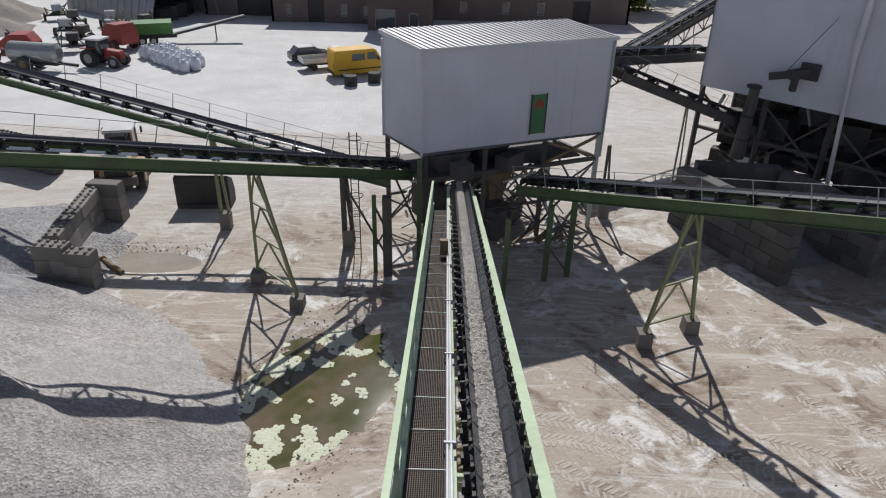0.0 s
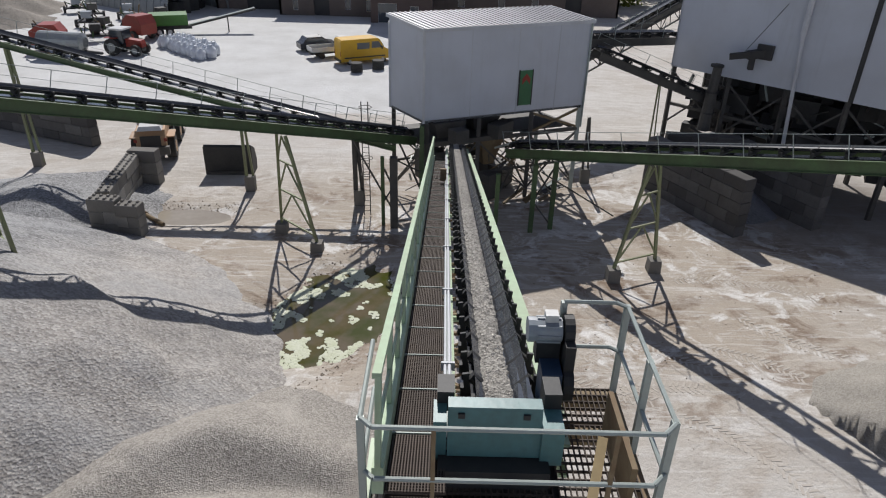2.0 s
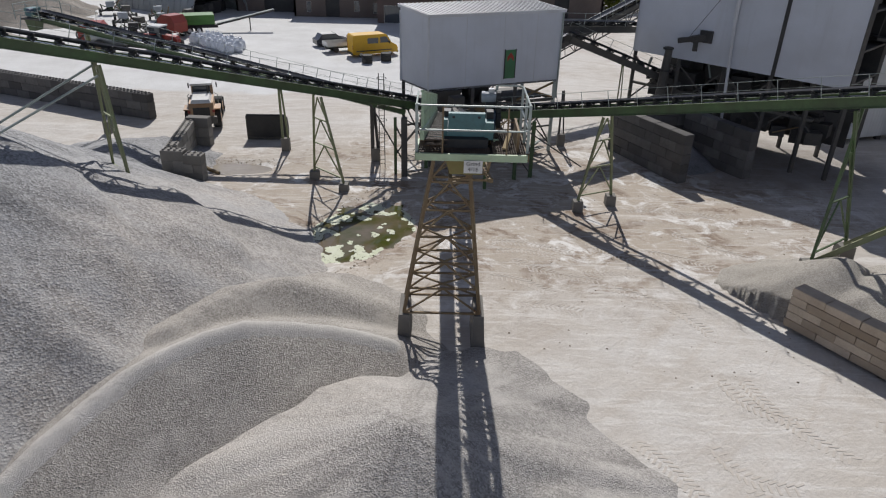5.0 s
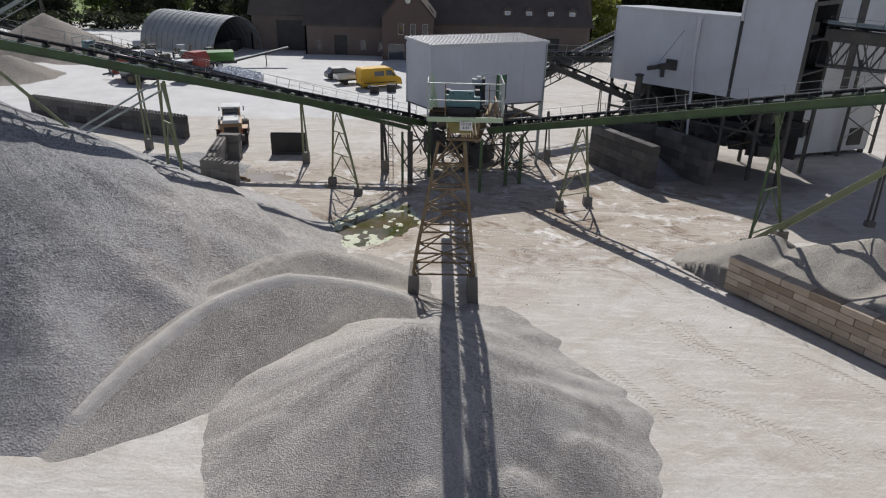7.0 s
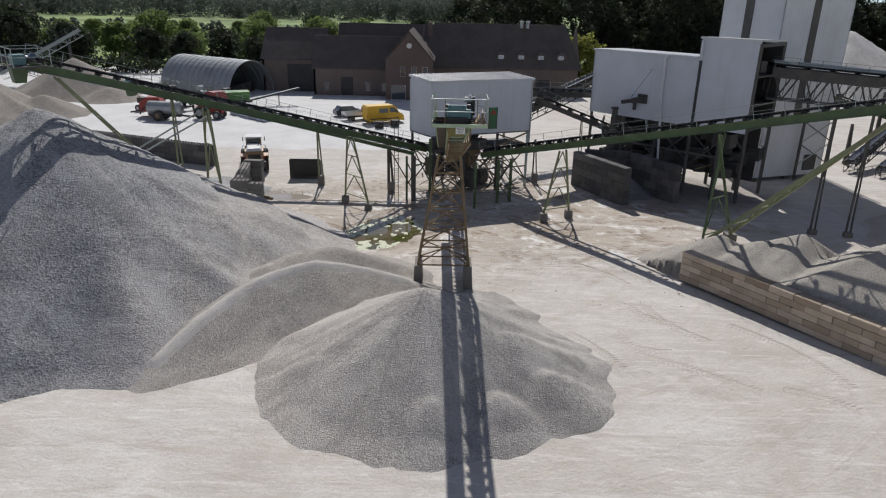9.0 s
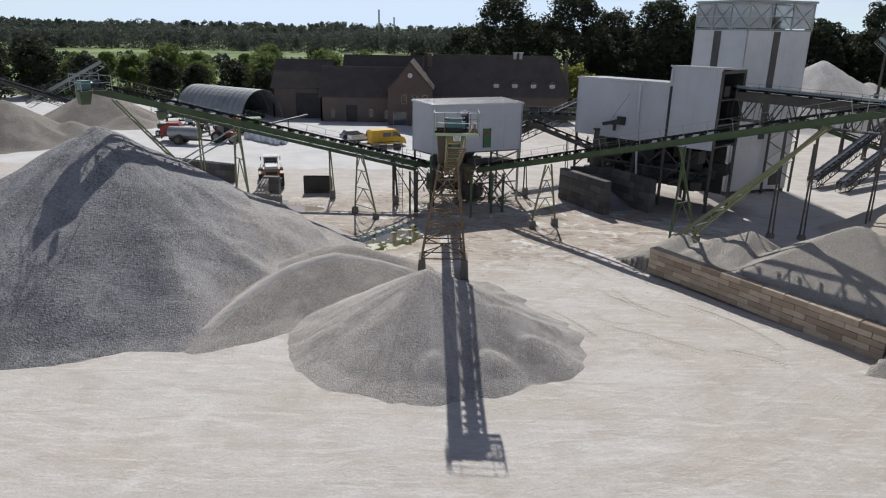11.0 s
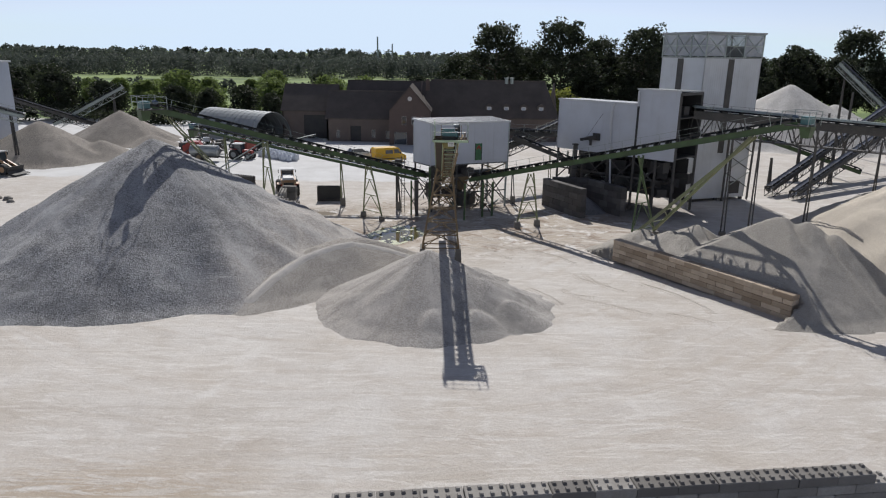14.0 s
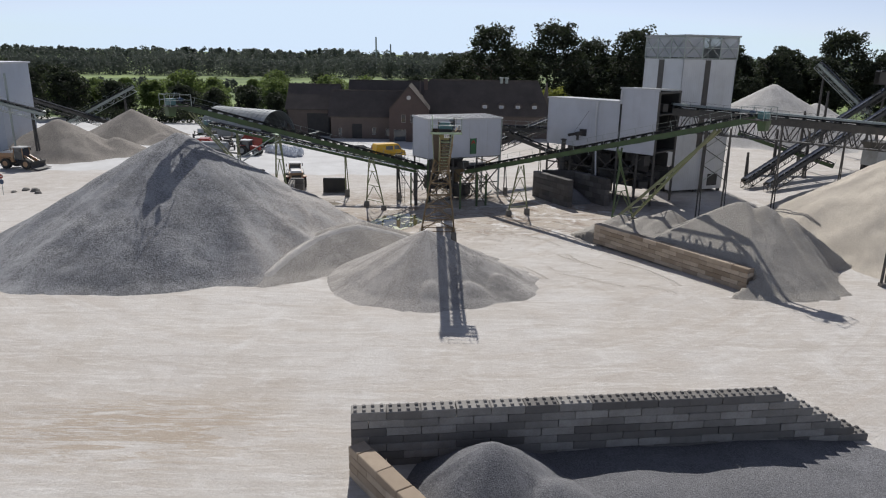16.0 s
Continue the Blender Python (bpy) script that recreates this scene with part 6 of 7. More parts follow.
bucket()


def big_tyre(at, rz):
    t = thing("loose_tyre", "black tyre bundle lying on the paved yard", "tyre", "loose tyres", at=at, rz=rz)
    for k in range(3):
        part("ring", Geo().tube((0, 0, 0.02 + k * 0.32), (0, 0, 0.3 + k * 0.32), 0.62, 16), TYRE, t)


big_tyre((-9.2, 64.9, 0.5), 0)
big_tyre((-7.1, 66.3, 0.5), 30)


def tractor(at, rz):
    t = thing("tractor", "red farm tractor with white cab roof", "tractor", at=at, rz=rz)
    part("bonnet", extruded([(0.4, 0.9), (0.4, 1.75), (2.1, 1.6), (2.25, 1.3), (2.25, 0.9)], 0.85), RED, t)
    cab = part("cab", extruded([(-1.2, 1.2), (-1.1, 2.65), (0.3, 2.65), (0.45, 1.2)], 1.5), GLASS, t)
    part("roof", Geo().box((0, -0.4, 2.72), (1.7, 1.8, 0.16)), CARWHITE, cab)
    for x in (-0.76, 0.76):
        part("cab_post", Geo().beam((x, -1.15, 1.2), (x, -1.05, 2.65), 0.09), BLACK, cab)
        part("cab_post", Geo().beam((x, 0.42, 1.2), (x, 0.3, 2.65), 0.09), BLACK, cab)
        wheel(t, x * 1.25, -0.9, 0.9, 0.9, 0.5, GREYTANK)
        wheel(t, x * 1.15, 1.7, 0.62, 0.62, 0.4, GREYTANK)
        part("fender", Geo().box((x * 1.2, -0.9, 1.85), (0.55, 1.4, 0.07)), RED, t)
    part("chassis", Geo().box((0, 0.4, 0.85), (0.6, 3.4, 0.4)), BLACK, t)


tractor((-35.0, 70.0, 0.5), -100)


def slurry_tanker(at, rz):
    t = thing("slurry_tanker", "grey steel slurry tanker hitched to the tractor", "tanker", at=at, rz=rz)
    part("tank", Geo().tube((0, -2.4, 1.75), (0, 2.4, 1.75), 0.95, 18), GREYTANK, t, smooth=False)
    for y in (-2.4, 2.4):
        part("end_cap", Geo().tube((0, y, 1.75), (0, y * 1.12, 1.75), 0.95, 18, 0.5), GREYTANK, t)
    part("drawbar", Geo().beam((0, 2.4, 0.8), (0, 4.4, 0.7), 0.25), BLACK, t)
    part("chassis", Geo().box((0, 0, 0.75), (0.9, 5.0, 0.25)), BLACK, t)
    part("hose", Geo().path([(0.4, -2.6, 2.0), (0.6, -3.3, 1.4), (0.6, -3.6, 0.8)], 0.1), BLACK, t)
    for s in (-1, 1):
        wheel(t, s * 1.05, -0.6, 0.75, 0.75, 0.5, RUSTY)


slurry_tanker((-40.5, 67.6, 0.5), -98)


def big_bag(x, y, s):
    t = thing("bulk_bag", "white woven bulk bag standing on the yard", "bag", "bulk bags", at=(x, y, 0.5))
    g = Geo()
    n = 12
    for z, r in ((0, 0.44), (0.15, 0.52), (0.5, 0.55), (0.85, 0.50), (1.0, 0.34), (1.12, 0.16), (1.22, 0.2)):
        g.v += [(r * s * (1 + 0.12 * noise.noise((x + k, y, z * 3))) * math.cos(k * math.tau / n), r * s * math.sin(k * math.tau / n), z * s) for k in range(n)]
    for i in range(6):
        g.f += [(i * n + k, i * n + (k + 1) % n, (i + 1) * n + (k + 1) % n, (i + 1) * n + k) for k in range(n)]
    g.f += [tuple(range(n))[::-1], tuple(range(6 * n, 7 * n))]
    part("cloth", g, BAGWHITE, t, smooth=True)
    part("loop", Geo().path([(-0.3 * s, 0, 1.0 * s), (-0.1, 0, 1.4 * s), (0.1, 0, 1.4 * s), (0.3 * s, 0, 1.0 * s)], 0.03), BAGWHITE, t)


for i in range(26):
    r = random.Random(i)
    row, col = i // 9, i % 9
    big_bag(-32.6 + col * 0.80 + row * 0.7 + r.uniform(-.1, .1), 74.0 - col * 0.72 + row * 0.95 + r.uniform(-.1, .1), r.uniform(0.95, 1.15))


def red_baler(at, rz):
    t = thing("farm_baler", "red farm baler parked among machines", "farm machine", at=at, rz=rz)
    part("body", extruded([(-1.6, 0.8), (-1.7, 2.0), (-1.1, 2.9), (0.6, 2.9), (1.6, 2.2), (1.6, 0.8)], 2.2), RED, t)
    part("label_plate", Geo().box((1.12, 0.2, 2.3), (0.02, 0.5, 0.35)), CARWHITE, t)
    part("drawbar", Geo().beam((0, 1.6, 0.9), (0, 3.2, 0.6), 0.2), BLACK, t)
    for s in (-1, 1):
        wheel(t, s * 1.2, -0.3, 0.6, 0.6, 0.4, RED)


red_baler((-36.4, 77.6, 0.5), 60)
red_baler((-43.6, 70.8, 0.5), 100)


def green_trailer(at, rz):
    t = thing("mobile_screener", "green mobile screening plant with a raised belt", "screening machine", at=at, rz=rz)
    part("hopper", Geo().hexa([(-1.0, -2.2, 1.2), (1.0, -2.2, 1.2), (1.0, 2.2, 1.2), (-1.0, 2.2, 1.2)], [(-1.4, -2.2, 2.5), (1.4, -2.2, 2.5), (1.4, 2.2, 2.5), (-1.4, 2.2, 2.5)]), worn("leaf_green_paint", (0.07, 0.22, 0.04), (0.05, 0.10, 0.03), 0.5), t)
    for k in range(5):
        part("rib", Geo().beam((-1.35, -2.0 + k, 1.3), (-1.45, -2.0 + k, 2.5), 0.1), GREEN, t)
    part("chassis", Geo().box((0, 0, 0.9), (1.2, 5.2, 0.4)), BLACK, t)
    for s in (-1, 1):
        for y in (-1.2, 0.0):
            wheel(t, s * 0.9, y, 0.5, 0.5, 0.35)
    b = part("belt_arm", Geo().beam((0, 2.4, 1.0), (0, 10.5, 2.7), 0.9, 0.2), BLACK, t)
    part("belt_cover", Geo().beam((0, 2.4, 1.14), (0, 10.4, 2.83), 0.6, 0.05), GALV, b)
    part("belt_leg", Geo().beam((0, 7.0, 0.0), (0, 7.0, 1.9), 0.14), BLACK, b)


green_trailer((-34.2, 81.0, 0.5), -68)


def scrap_machine(x, y, seed, w=3.0):
    rng = random.Random(seed)
    t = thing("farm_implement", "dark farm implement parked at the edge of the yard", "farm machine", "parked implements", at=(x, y, 0.5), rz=rng.uniform(0, 90))
    part("frame", Geo().box((0, 0, 0.7), (w, 1.0, 0.2)).box((0, 0.4, 1.1), (w * 0.3, 0.3, 0.9)), BLACK, t)
    for k in range(5):
        part("bar", Geo().beam((rng.uniform(-w / 2, w / 2), rng.uniform(-.8, .8), 0.5), (rng.uniform(-w / 2, w / 2), rng.uniform(-.8, .8), rng.uniform(1.2, 2.4)), 0.12), rng.choice((BLACK, DARKSTEEL, RUSTY, GREEN)), t)
    part("box", Geo().box((rng.uniform(-.5, .5), 0, 1.6), (1.2, 1.0, 0.8)), rng.choice((BLACK, DARKSTEEL, MOTORGREY)), t)
    for s in (-1, 1):
        wheel(t, s * w / 2, 0, 0.5, 0.5, 0.3)


for i, (x, y) in enumerate([(-42.0, 80.0), (-45.5, 84.0), (-40.5, 84.5), (-48.0, 90.0), (-43.0, 90.5), (-38.0, 88.0), (-47.0, 76.0), (-52.0, 94.0), (-41.0, 76.0)]):
    scrap_machine(x, y, i)


def road_sign():
    t = thing("road_sign", "post with a red no-entry disc above a blue disc", "road sign", at=(-55.6, 29.5, 0.85))
    part("post", Geo().tube((0, 0, 0), (0, 0, 2.7), 0.04), GALV, t)
    part("disc", Geo().tube((0, -0.05, 2.45), (0, -0.08, 2.45), 0.32, 18), RED, t)
    part("bar", Geo().box((0, -0.09, 2.45), (0.44, 0.012, 0.1)), CARWHITE, t)
    part("disc", Geo().tube((0, -0.05, 1.75), (0, -0.08, 1.75), 0.32, 18), BLUE, t)


road_sign()
for x, y, z1 in ((33.4, 21.5, 11.4), (30.7, 22.0, 11.6), (39.0, 21.0, 12.0), (52.0, 30.5, 10.0), (60.0, 30.5, 9.6)):
    single_post(x, y, z1, "dark steel column under the lattice gantry", DARKSTEEL, 0.13, 0.5)
single_post(37.8, -2.2, 7.5, "dark steel column beside the pale sand heap", DARKSTEEL, 0.16, 0.4)


# ---- buildings behind the yard ----
BRICK = worn("dark_red_brick", (0.125, 0.090, 0.078), (0.085, 0.066, 0.058), 0.9, 0.0, 0.6, 5.0, 0.7)
BRICK_GREY = worn("sooty_brick", (0.17, 0.135, 0.115), (0.11, 0.09, 0.078), 0.9, 0.0, 0.5, 5.0, 0.7)
TILE = worn("dark_roof_tiles", (0.125, 0.108, 0.098), (0.075, 0.066, 0.060), 1.0, 0.0, 0.35, 7.0, 0.7, 0.5)
TILE.node_tree.nodes["Principled BSDF"].inputs["Specular IOR Level"].default_value = 0.1


def house(name, label, x0, x1, y0, y1, eave, ridge, wall, openings=(), ridge_along="x", hip=0.0):
    """A gabled house. openings: (distance along the front from x0, sill z, width, height, kind)."""
    t = thing(name, label, "house")
    g0 = 0.3
    ym, xm = (y0 + y1) / 2, (x0 + x1) / 2
    # front wall in strips round its openings
    ops = sorted(openings)
    def strip(xa, xb, za, zb):
        if xb - xa > 0.01 and zb - za > 0.01:
            part("front_wall", Geo().box(((xa + xb) / 2, y0 + 0.15, (za + zb) / 2), (xb - xa, 0.3, zb - za)), wall, t)
    edges = sorted({x0, x1, *[x0 + o for o, *_ in ops], *[x0 + o + w for o, zs, w, h, k in ops]})
    for xa, xb in zip(edges, edges[1:]):
        z = g0
        for o, zs, w, h, k in sorted(ops, key=lambda q: q[1]):
            if x0 + o <= (xa + xb) / 2 <= x0 + o + w:
                strip(xa, xb, z, zs)
                z = zs + h
        strip(xa, xb, z, eave)
    part("back_wall", Geo().box((xm, y1 - 0.15, (g0 + eave) / 2), (x1 - x0, 0.3, eave - g0)), wall, t)
    for o, zs, w, h, kind in ops:
        if kind == "door":
            part("door", Geo().box((x0 + o + w / 2, y0 + 0.25, zs + h / 2), (w, 0.08, h)), BLACK, t)
        else:
            win = part("window", Geo().box((x0 + o + w / 2, y0 + 0.2, zs + h / 2), (w, 0.04, h)), GLASS, t)
            for k in (0, 1):
                part("frame", Geo().box((x0 + o + k * w, y0 + 0.12, zs + h / 2), (0.1, 0.1, h)), CARWHITE, win)
                part("frame", Geo().box((x0 + o + w / 2, y0 + 0.12, zs + k * h), (w, 0.1, 0.1)), CARWHITE, win)
    if ridge_along == "x":
        for x, s in ((x0, 1), (x1, -1)):
            part("gable_wall", Geo().prism([(x, y0, g0), (x, y1, g0), (x, y1, eave), (x, ym, ridge - 0.1), (x, y0, eave)], (0.3 * s, 0, 0)), wall, t)
        for sy in (-1, 1):
            ye = y0 - 0.4 if sy < 0 else y1 + 0.4
            ze = eave - 0.25
            part("roof", Geo().hexa([(x0 - 0.3, ye, ze), (x1 + 0.3, ye, ze), (x1 + 0.3 - hip, ym, ridge), (x0 - 0.3 + hip, ym, ridge)], [(x0 - 0.3, ye, ze + 0.22), (x1 + 0.3, ye, ze + 0.22), (x1 + 0.3 - hip, ym, ridge + 0.22), (x0 - 0.3 + hip, ym, ridge + 0.22)]), TILE, t)
        part("ridge_tiles", Geo().tube((x0 - 0.3 + hip, ym, ridge + 0.2), (x1 + 0.3 - hip, ym, ridge + 0.2), 0.16, 6), TILE, t)
    else:
        for y, s in ((y0, 1), (y1, -1)):
            part("gable_wall", Geo().prism([(x0, y, eave), (x1, y, eave), (xm, y, ridge - 0.1)], (0, 0.3 * s, 0)), wall, t)
        for x, s in ((x0, 1), (x1, -1)):
            part("side_wall", Geo().box((x + 0.15 * s, ym, (g0 + eave) / 2), (0.3, y1 - y0 - 0.62, eave - g0)), wall, t)
        for s in (-1, 1):
            xe = x0 - 0.3 if s < 0 else x1 + 0.3
            part("roof", Geo().hexa([(xe, y0 - 0.25, eave - 0.2), (xm, y0 - 0.25, ridge), (xm, y1, ridge), (xe, y1, eave - 0.2)], [(xe, y0 - 0.25, eave), (xm, y0 - 0.25, ridge + 0.22), (xm, y1, ridge + 0.22), (xe, y1, eave)]), TILE, t)
    return t


house("barn", "sooty brick barn with dark tiled roof and a big gate", -34.5, -23.0, 101.0, 112.0, 6.6, 11.6, BRICK_GREY, [(4.6, 0.4, 5.2, 5.2, "door")])
house("farmhouse", "brick farmhouse wing with arched gate and dark tiled roof", -24.2, -8.0, 97.0, 107.0, 5.4, 10.6, BRICK_GREY, [(2.0, 1.2, 0.7, 1.6, "window"), (5.0, 0.4, 2.2, 3.4, "door"), (9.5, 1.4, 0.8, 1.6, "window"), (12.5, 1.2, 1.0, 1.6, "window")])
gable = house("gable_house", "red brick gabled house with white-framed windows", -10.6, -2.2, 92.6, 108.0, 7.4, 12.2, BRICK,
              [(1.0, 0.5, 2.6, 2.6, "window"), (5.4, 1.0, 1.2, 1.8, "window"), (2.6, 4.6, 0.9, 1.7, "window"), (4.6, 4.6, 0.9, 1.7, "window"), (6.6, 4.6, 0.9, 1.7, "window")], "y")
part("round_window", Geo().tube((-6.4, 92.55, 9.9), (-6.4, 92.4, 9.9), 0.45, 16), CARWHITE, gable)
part("chimney", Geo().box((-2.9, 100.5, 12.4), (0.8, 0.8, 2.4)), BRICK, gable)
longhouse = house("long_barn", "long dark tiled barn with four dormers and roof vents", -4.5, 25.5, 101.5, 114.0, 5.6, 13.0, BRICK_GREY, [(6.0, 1.5, 1.0, 1.6, "window"), (12.0, 1.5, 1.0, 1.6, "window"), (17.0, 1.5, 1.0, 1.6, "window"), (22.0, 0.5, 2.4, 3.0, "door")], hip=2.5)
for x in (10.6, 14.4, 18.2, 22.0):
    dm = part("dormer", Geo().prism([(x - 0.9, 102.6, 6.2), (x + 0.9, 102.6, 6.2), (x + 0.9, 102.6, 8.0), (x, 102.6, 8.6), (x - 0.9, 102.6, 8.0)], (0, 3.2, 0)), TILE, longhouse)
    part("window", Geo().box((x, 102.55, 7.2), (1.0, 0.06, 1.3)), CARWHITE, dm)
    part("pane", Geo().box((x, 102.5, 7.2), (0.7, 0.06, 1.0)), worn("pale_pane", (0.5, 0.55, 0.6), (0.3, 0.32, 0.36), 0.2), dm)
for x in (14.6, 15.8):
    part("roof_vent", Geo().tube((x, 107.0, 12.6), (x, 107.0, 13.7), 0.35, 10).tube((x, 107.0, 13.7), (x, 107.0, 13.95), 0.5, 10), GALV, longhouse)
house("barn", "dark tiled barn roof behind the farmhouse", -22.0, -2.0, 112.0, 124.0, 6.2, 12.2, BRICK_GREY)


def quonset():
    t = thing("arched_shed", "grey corrugated steel arched shed with an open dark end", "shed")
    a, b = Vector((-52.0, 107.0, 0.4)), Vector((-35.6, 96.4, 0.4))
    d = (b - a).normalized()
    s = Vector((d.y, -d.x, 0))
    R, n = 5.4, 18
    L = (b - a).length
    m = 26
    steel = worn("weathered_corrugated_steel", (0.34, 0.36, 0.36), (0.22, 0.23, 0.23), 0.5, 0.4, 0.4)
    for k in range(m):
        g = Geo()
        y0, y1 = k * L / m, (k + 0.94) * L / m
        r = R + (0.06 if k % 2 else 0)
        for j in range(n + 1):
            an = math.pi * j / n
            for y, rr in ((y0, r), (y1 + 0.05, r), (y1 + 0.05, r - 0.12), (y0, r - 0.12)):
                g.v.append(tuple(a + d * y + s * (rr * math.cos(an)) + Vector((0, 0, rr * 1.12 * math.sin(an)))))
        for j in range(n):
            for i in range(4):
                g.f.append((j * 4 + i, j * 4 + (i + 1) % 4, j * 4 + 4 + (i + 1) % 4, j * 4 + 4 + i))
        g.f += [(0, 1, 2, 3), (4 * n + 3, 4 * n + 2, 4 * n + 1, 4 * n)]
        part("arch_sheet", g, steel, t)
    g = Geo()
    pts = [a + d * 0.3 + s * (R * 0.97 * math.cos(math.pi * j / n)) + Vector((0, 0, R * 1.08 * math.sin(math.pi * j / n))) for j in range(n + 1)]
    part("end_wall", g.prism(pts, d * 0.12), DARKSTEEL, t)
    for k in range(4):
        p = a + d * (L - 4 + k) + s * (-3 + 2 * k)
        part("stored_machine", Geo().box((p.x, p.y, 1.4), (1.6, 1.6, 1.8), k), BLACK, t)


quonset()


def left_plant():
    t = thing("storage_hall", "pale blue-white sheet-metal hall at the edge of the yard", "hall")
    part("wall", Geo().box((-83.5, 66.0, 8.2), (18.0, 12.0, 16.2), 0.12), worn("pale_blue_sheet", (0.50, 0.54, 0.60), (0.40, 0.43, 0.48), 0.5, 0.0, 0.2, 3.0), t)
    part("roof", Geo().box((-83.5, 66.0, 16.45), (18.6, 12.6, 0.3), 0.12), TRIM, t)
    for x in (-76, -72):
        part("post", Geo().beam((x, 60.2, 0.5), (x, 60.2, 14.9), 0.25), GALV, t)


left_plant()
conveyor("pale inclined conveyor at the far gravel heaps", (-80.0, 56.0, 13.0), (-66.0, 60.0, 8.6), 0.5, (-0.6, -0.1), GALV, 1, GALV, 1.6, True)
conveyor("grey inclined conveyor above the far heaps", (-84.0, 100.0, 3.0), (-70.0, 104.0, 11.0), 0.5, (-0.6, -0.1), GALV, 1, GALV, 2.0, True)
conveyor("dark lattice conveyor at the far plant", (-96.0, 98.0, 10.0), (-74.0, 100.0, 3.0), 0.5, (-0.6, -0.1), DARKSTEEL, 1, DARKSTEEL, 2.0, True)
conveyor("pale steep conveyor beside the far stone cone", (80.5, 92.0, 18.5), (88.0, 84.0, 9.0), 0.6, (-0.6, -0.1), GALV, 1, GALV, 2.0, True)
conveyor("far lattice gantry against the trees", (88.0, 84.0, 17.0), (130.0, 84.0, 17.0), 0.6, (-2.5, -0.1), DARKSTEEL, 1, GALV, 2.4, True)
conveyor("low green conveyor beyond the gantry", (52.0, 62.0, 7.0), (66.0, 56.0, 2.4), 0.5, (-0.6, -0.1), GREEN, 1, GALV, 1.8)
for x, y, z1 in ((48, 48.5, 5.2), (56, 56.5, 8), (64, 64, 10.5), (60, 54, 8), (72, 72, 13.5), (90, 84, 15), (105, 84, 15), (120, 84, 15), (81, 91, 17), (88, 84, 9), (-76, 57.2, 11.4), (-68, 59.5, 8.8), (-72, 103.4, 9.5), (-92, 98.4, 8.6)):
    single_post(x, y, z1, "dark steel support below a far conveyor", DARKSTEEL, 0.25, 0.5)


def crusher(x, y, s, label):
    t = thing("crusher_plant", label, "crusher", at=(x, y, 0.5), rz=20)
    part("body", Geo().box((0, 0, 2.4 * s), (7 * s, 3 * s, 2.6 * s)), GREYTANK, t)
    part("hopper", Geo().hexa([(-3 * s, -1.2 * s, 3.7 * s), (0, -1.2 * s, 3.7 * s), (0, 1.2 * s, 3.7 * s), (-3 * s, 1.2 * s, 3.7 * s)], [(-4 * s, -2 * s, 5.2 * s), (0.8 * s, -2 * s, 5.2 * s), (0.8 * s, 2 * s, 5.2 * s), (-4 * s, 2 * s, 5.2 * s)]), DARKSTEEL, t)
    part("track", Geo().box((0, -1.4 * s, 0.6 * s), (6 * s, 0.7 * s, 1.2 * s)), BLACK, t)
    part("track", Geo().box((0, 1.4 * s, 0.6 * s), (6 * s, 0.7 * s, 1.2 * s)), BLACK, t)
    part("engine", Geo().box((2.5 * s, -0.4 * s, 4.2 * s), (2.2 * s, 2 * s, 1.2 * s)), DARKSTEEL, t)


crusher(78, 62, 1.0, "grey crusher with dark hopper beyond the gantry")
crusher(90, 66, 1.1, "grey crusher unit at the edge of the far yard")


# ---- trees ----
def leaf_material(name, dark, light, thin=0.42):
    m, nt, b, pos = nodes_of(name, 0.75)
    geo = nt.nodes.new("ShaderNodeNewGeometry")
    c = mixc(nt, geo.outputs["Random Per Island"], dark, light)
    c = mixc(nt, ramp(nt, noise_tex(nt, pos, 0.25, 3.0), 0.35, 0.7), c, mul(dark, 0.9))
    c = random_tone(nt, c, mul(dark, 0.8), 0.5)
    nt.links.new(c, b.inputs["Base Color"])
    tr = nt.nodes.new("ShaderNodeBsdfTranslucent")
    nt.links.new(mixc(nt, 0.5, c, mul(light, 1.6)), tr.inputs["Color"])
    mix = nt.nodes.new("ShaderNodeMixShader")
    mix.inputs[0].default_value = thin
    nt.links.new(b.outputs[0], mix.inputs[1])
    nt.links.new(tr.outputs[0], mix.inputs[2])
    nt.links.new(mix.outputs[0], nt.nodes["Material Output"].inputs[0])
    return m


LEAF = leaf_material("green_leaves", (0.06, 0.09, 0.028), (0.16, 0.21, 0.065), 0.5)
# dark crowns: their backlit shade is put into the leaf colour
LEAF_DARK_BACKLIT = leaf_material("dark_backlit_leaves", (0.020, 0.027, 0.015), (0.042, 0.054, 0.026), 0.35)
LEAF_YELLOW = leaf_material("yellow_green_leaves", (0.11, 0.13, 0.02), (0.24, 0.26, 0.06))
# far woods: distance haze mixed into the leaf colour, greyer and paler
LEAF_HAZED = leaf_material("hazed_far_wood_leaves", (0.066, 0.080, 0.068), (0.098, 0.115, 0.092), 0.3)
BARK = worn("bark", (0.09, 0.07, 0.05), (0.05, 0.04, 0.03), 0.95)


def leaves(g, rng, c, r, n, size):
    for i in range(n):
        v = Vector((rng.gauss(0, 1), rng.gauss(0, 1), rng.gauss(0, 1))).normalized() * (r * rng.uniform(0.55, 1.05))
        p = Vector(c) + Vector((v.x, v.y, v.z * 0.8))
        a = Vector((rng.gauss(0, 1), rng.gauss(0, 1), rng.gauss(0, 0.6))).normalized() * size * rng.uniform(0.6, 1.3)
        b = a.cross(Vector((rng.gauss(0, 1), rng.gauss(0, 1), rng.gauss(0, 1)))).normalized() * size * rng.uniform(0.4, 0.8)
        k = len(g.v)
        g.v += [tuple(p - a), tuple(p + b), tuple(p + a), tuple(p - b)]
        g.f.append((k, k + 1, k + 2, k + 3))


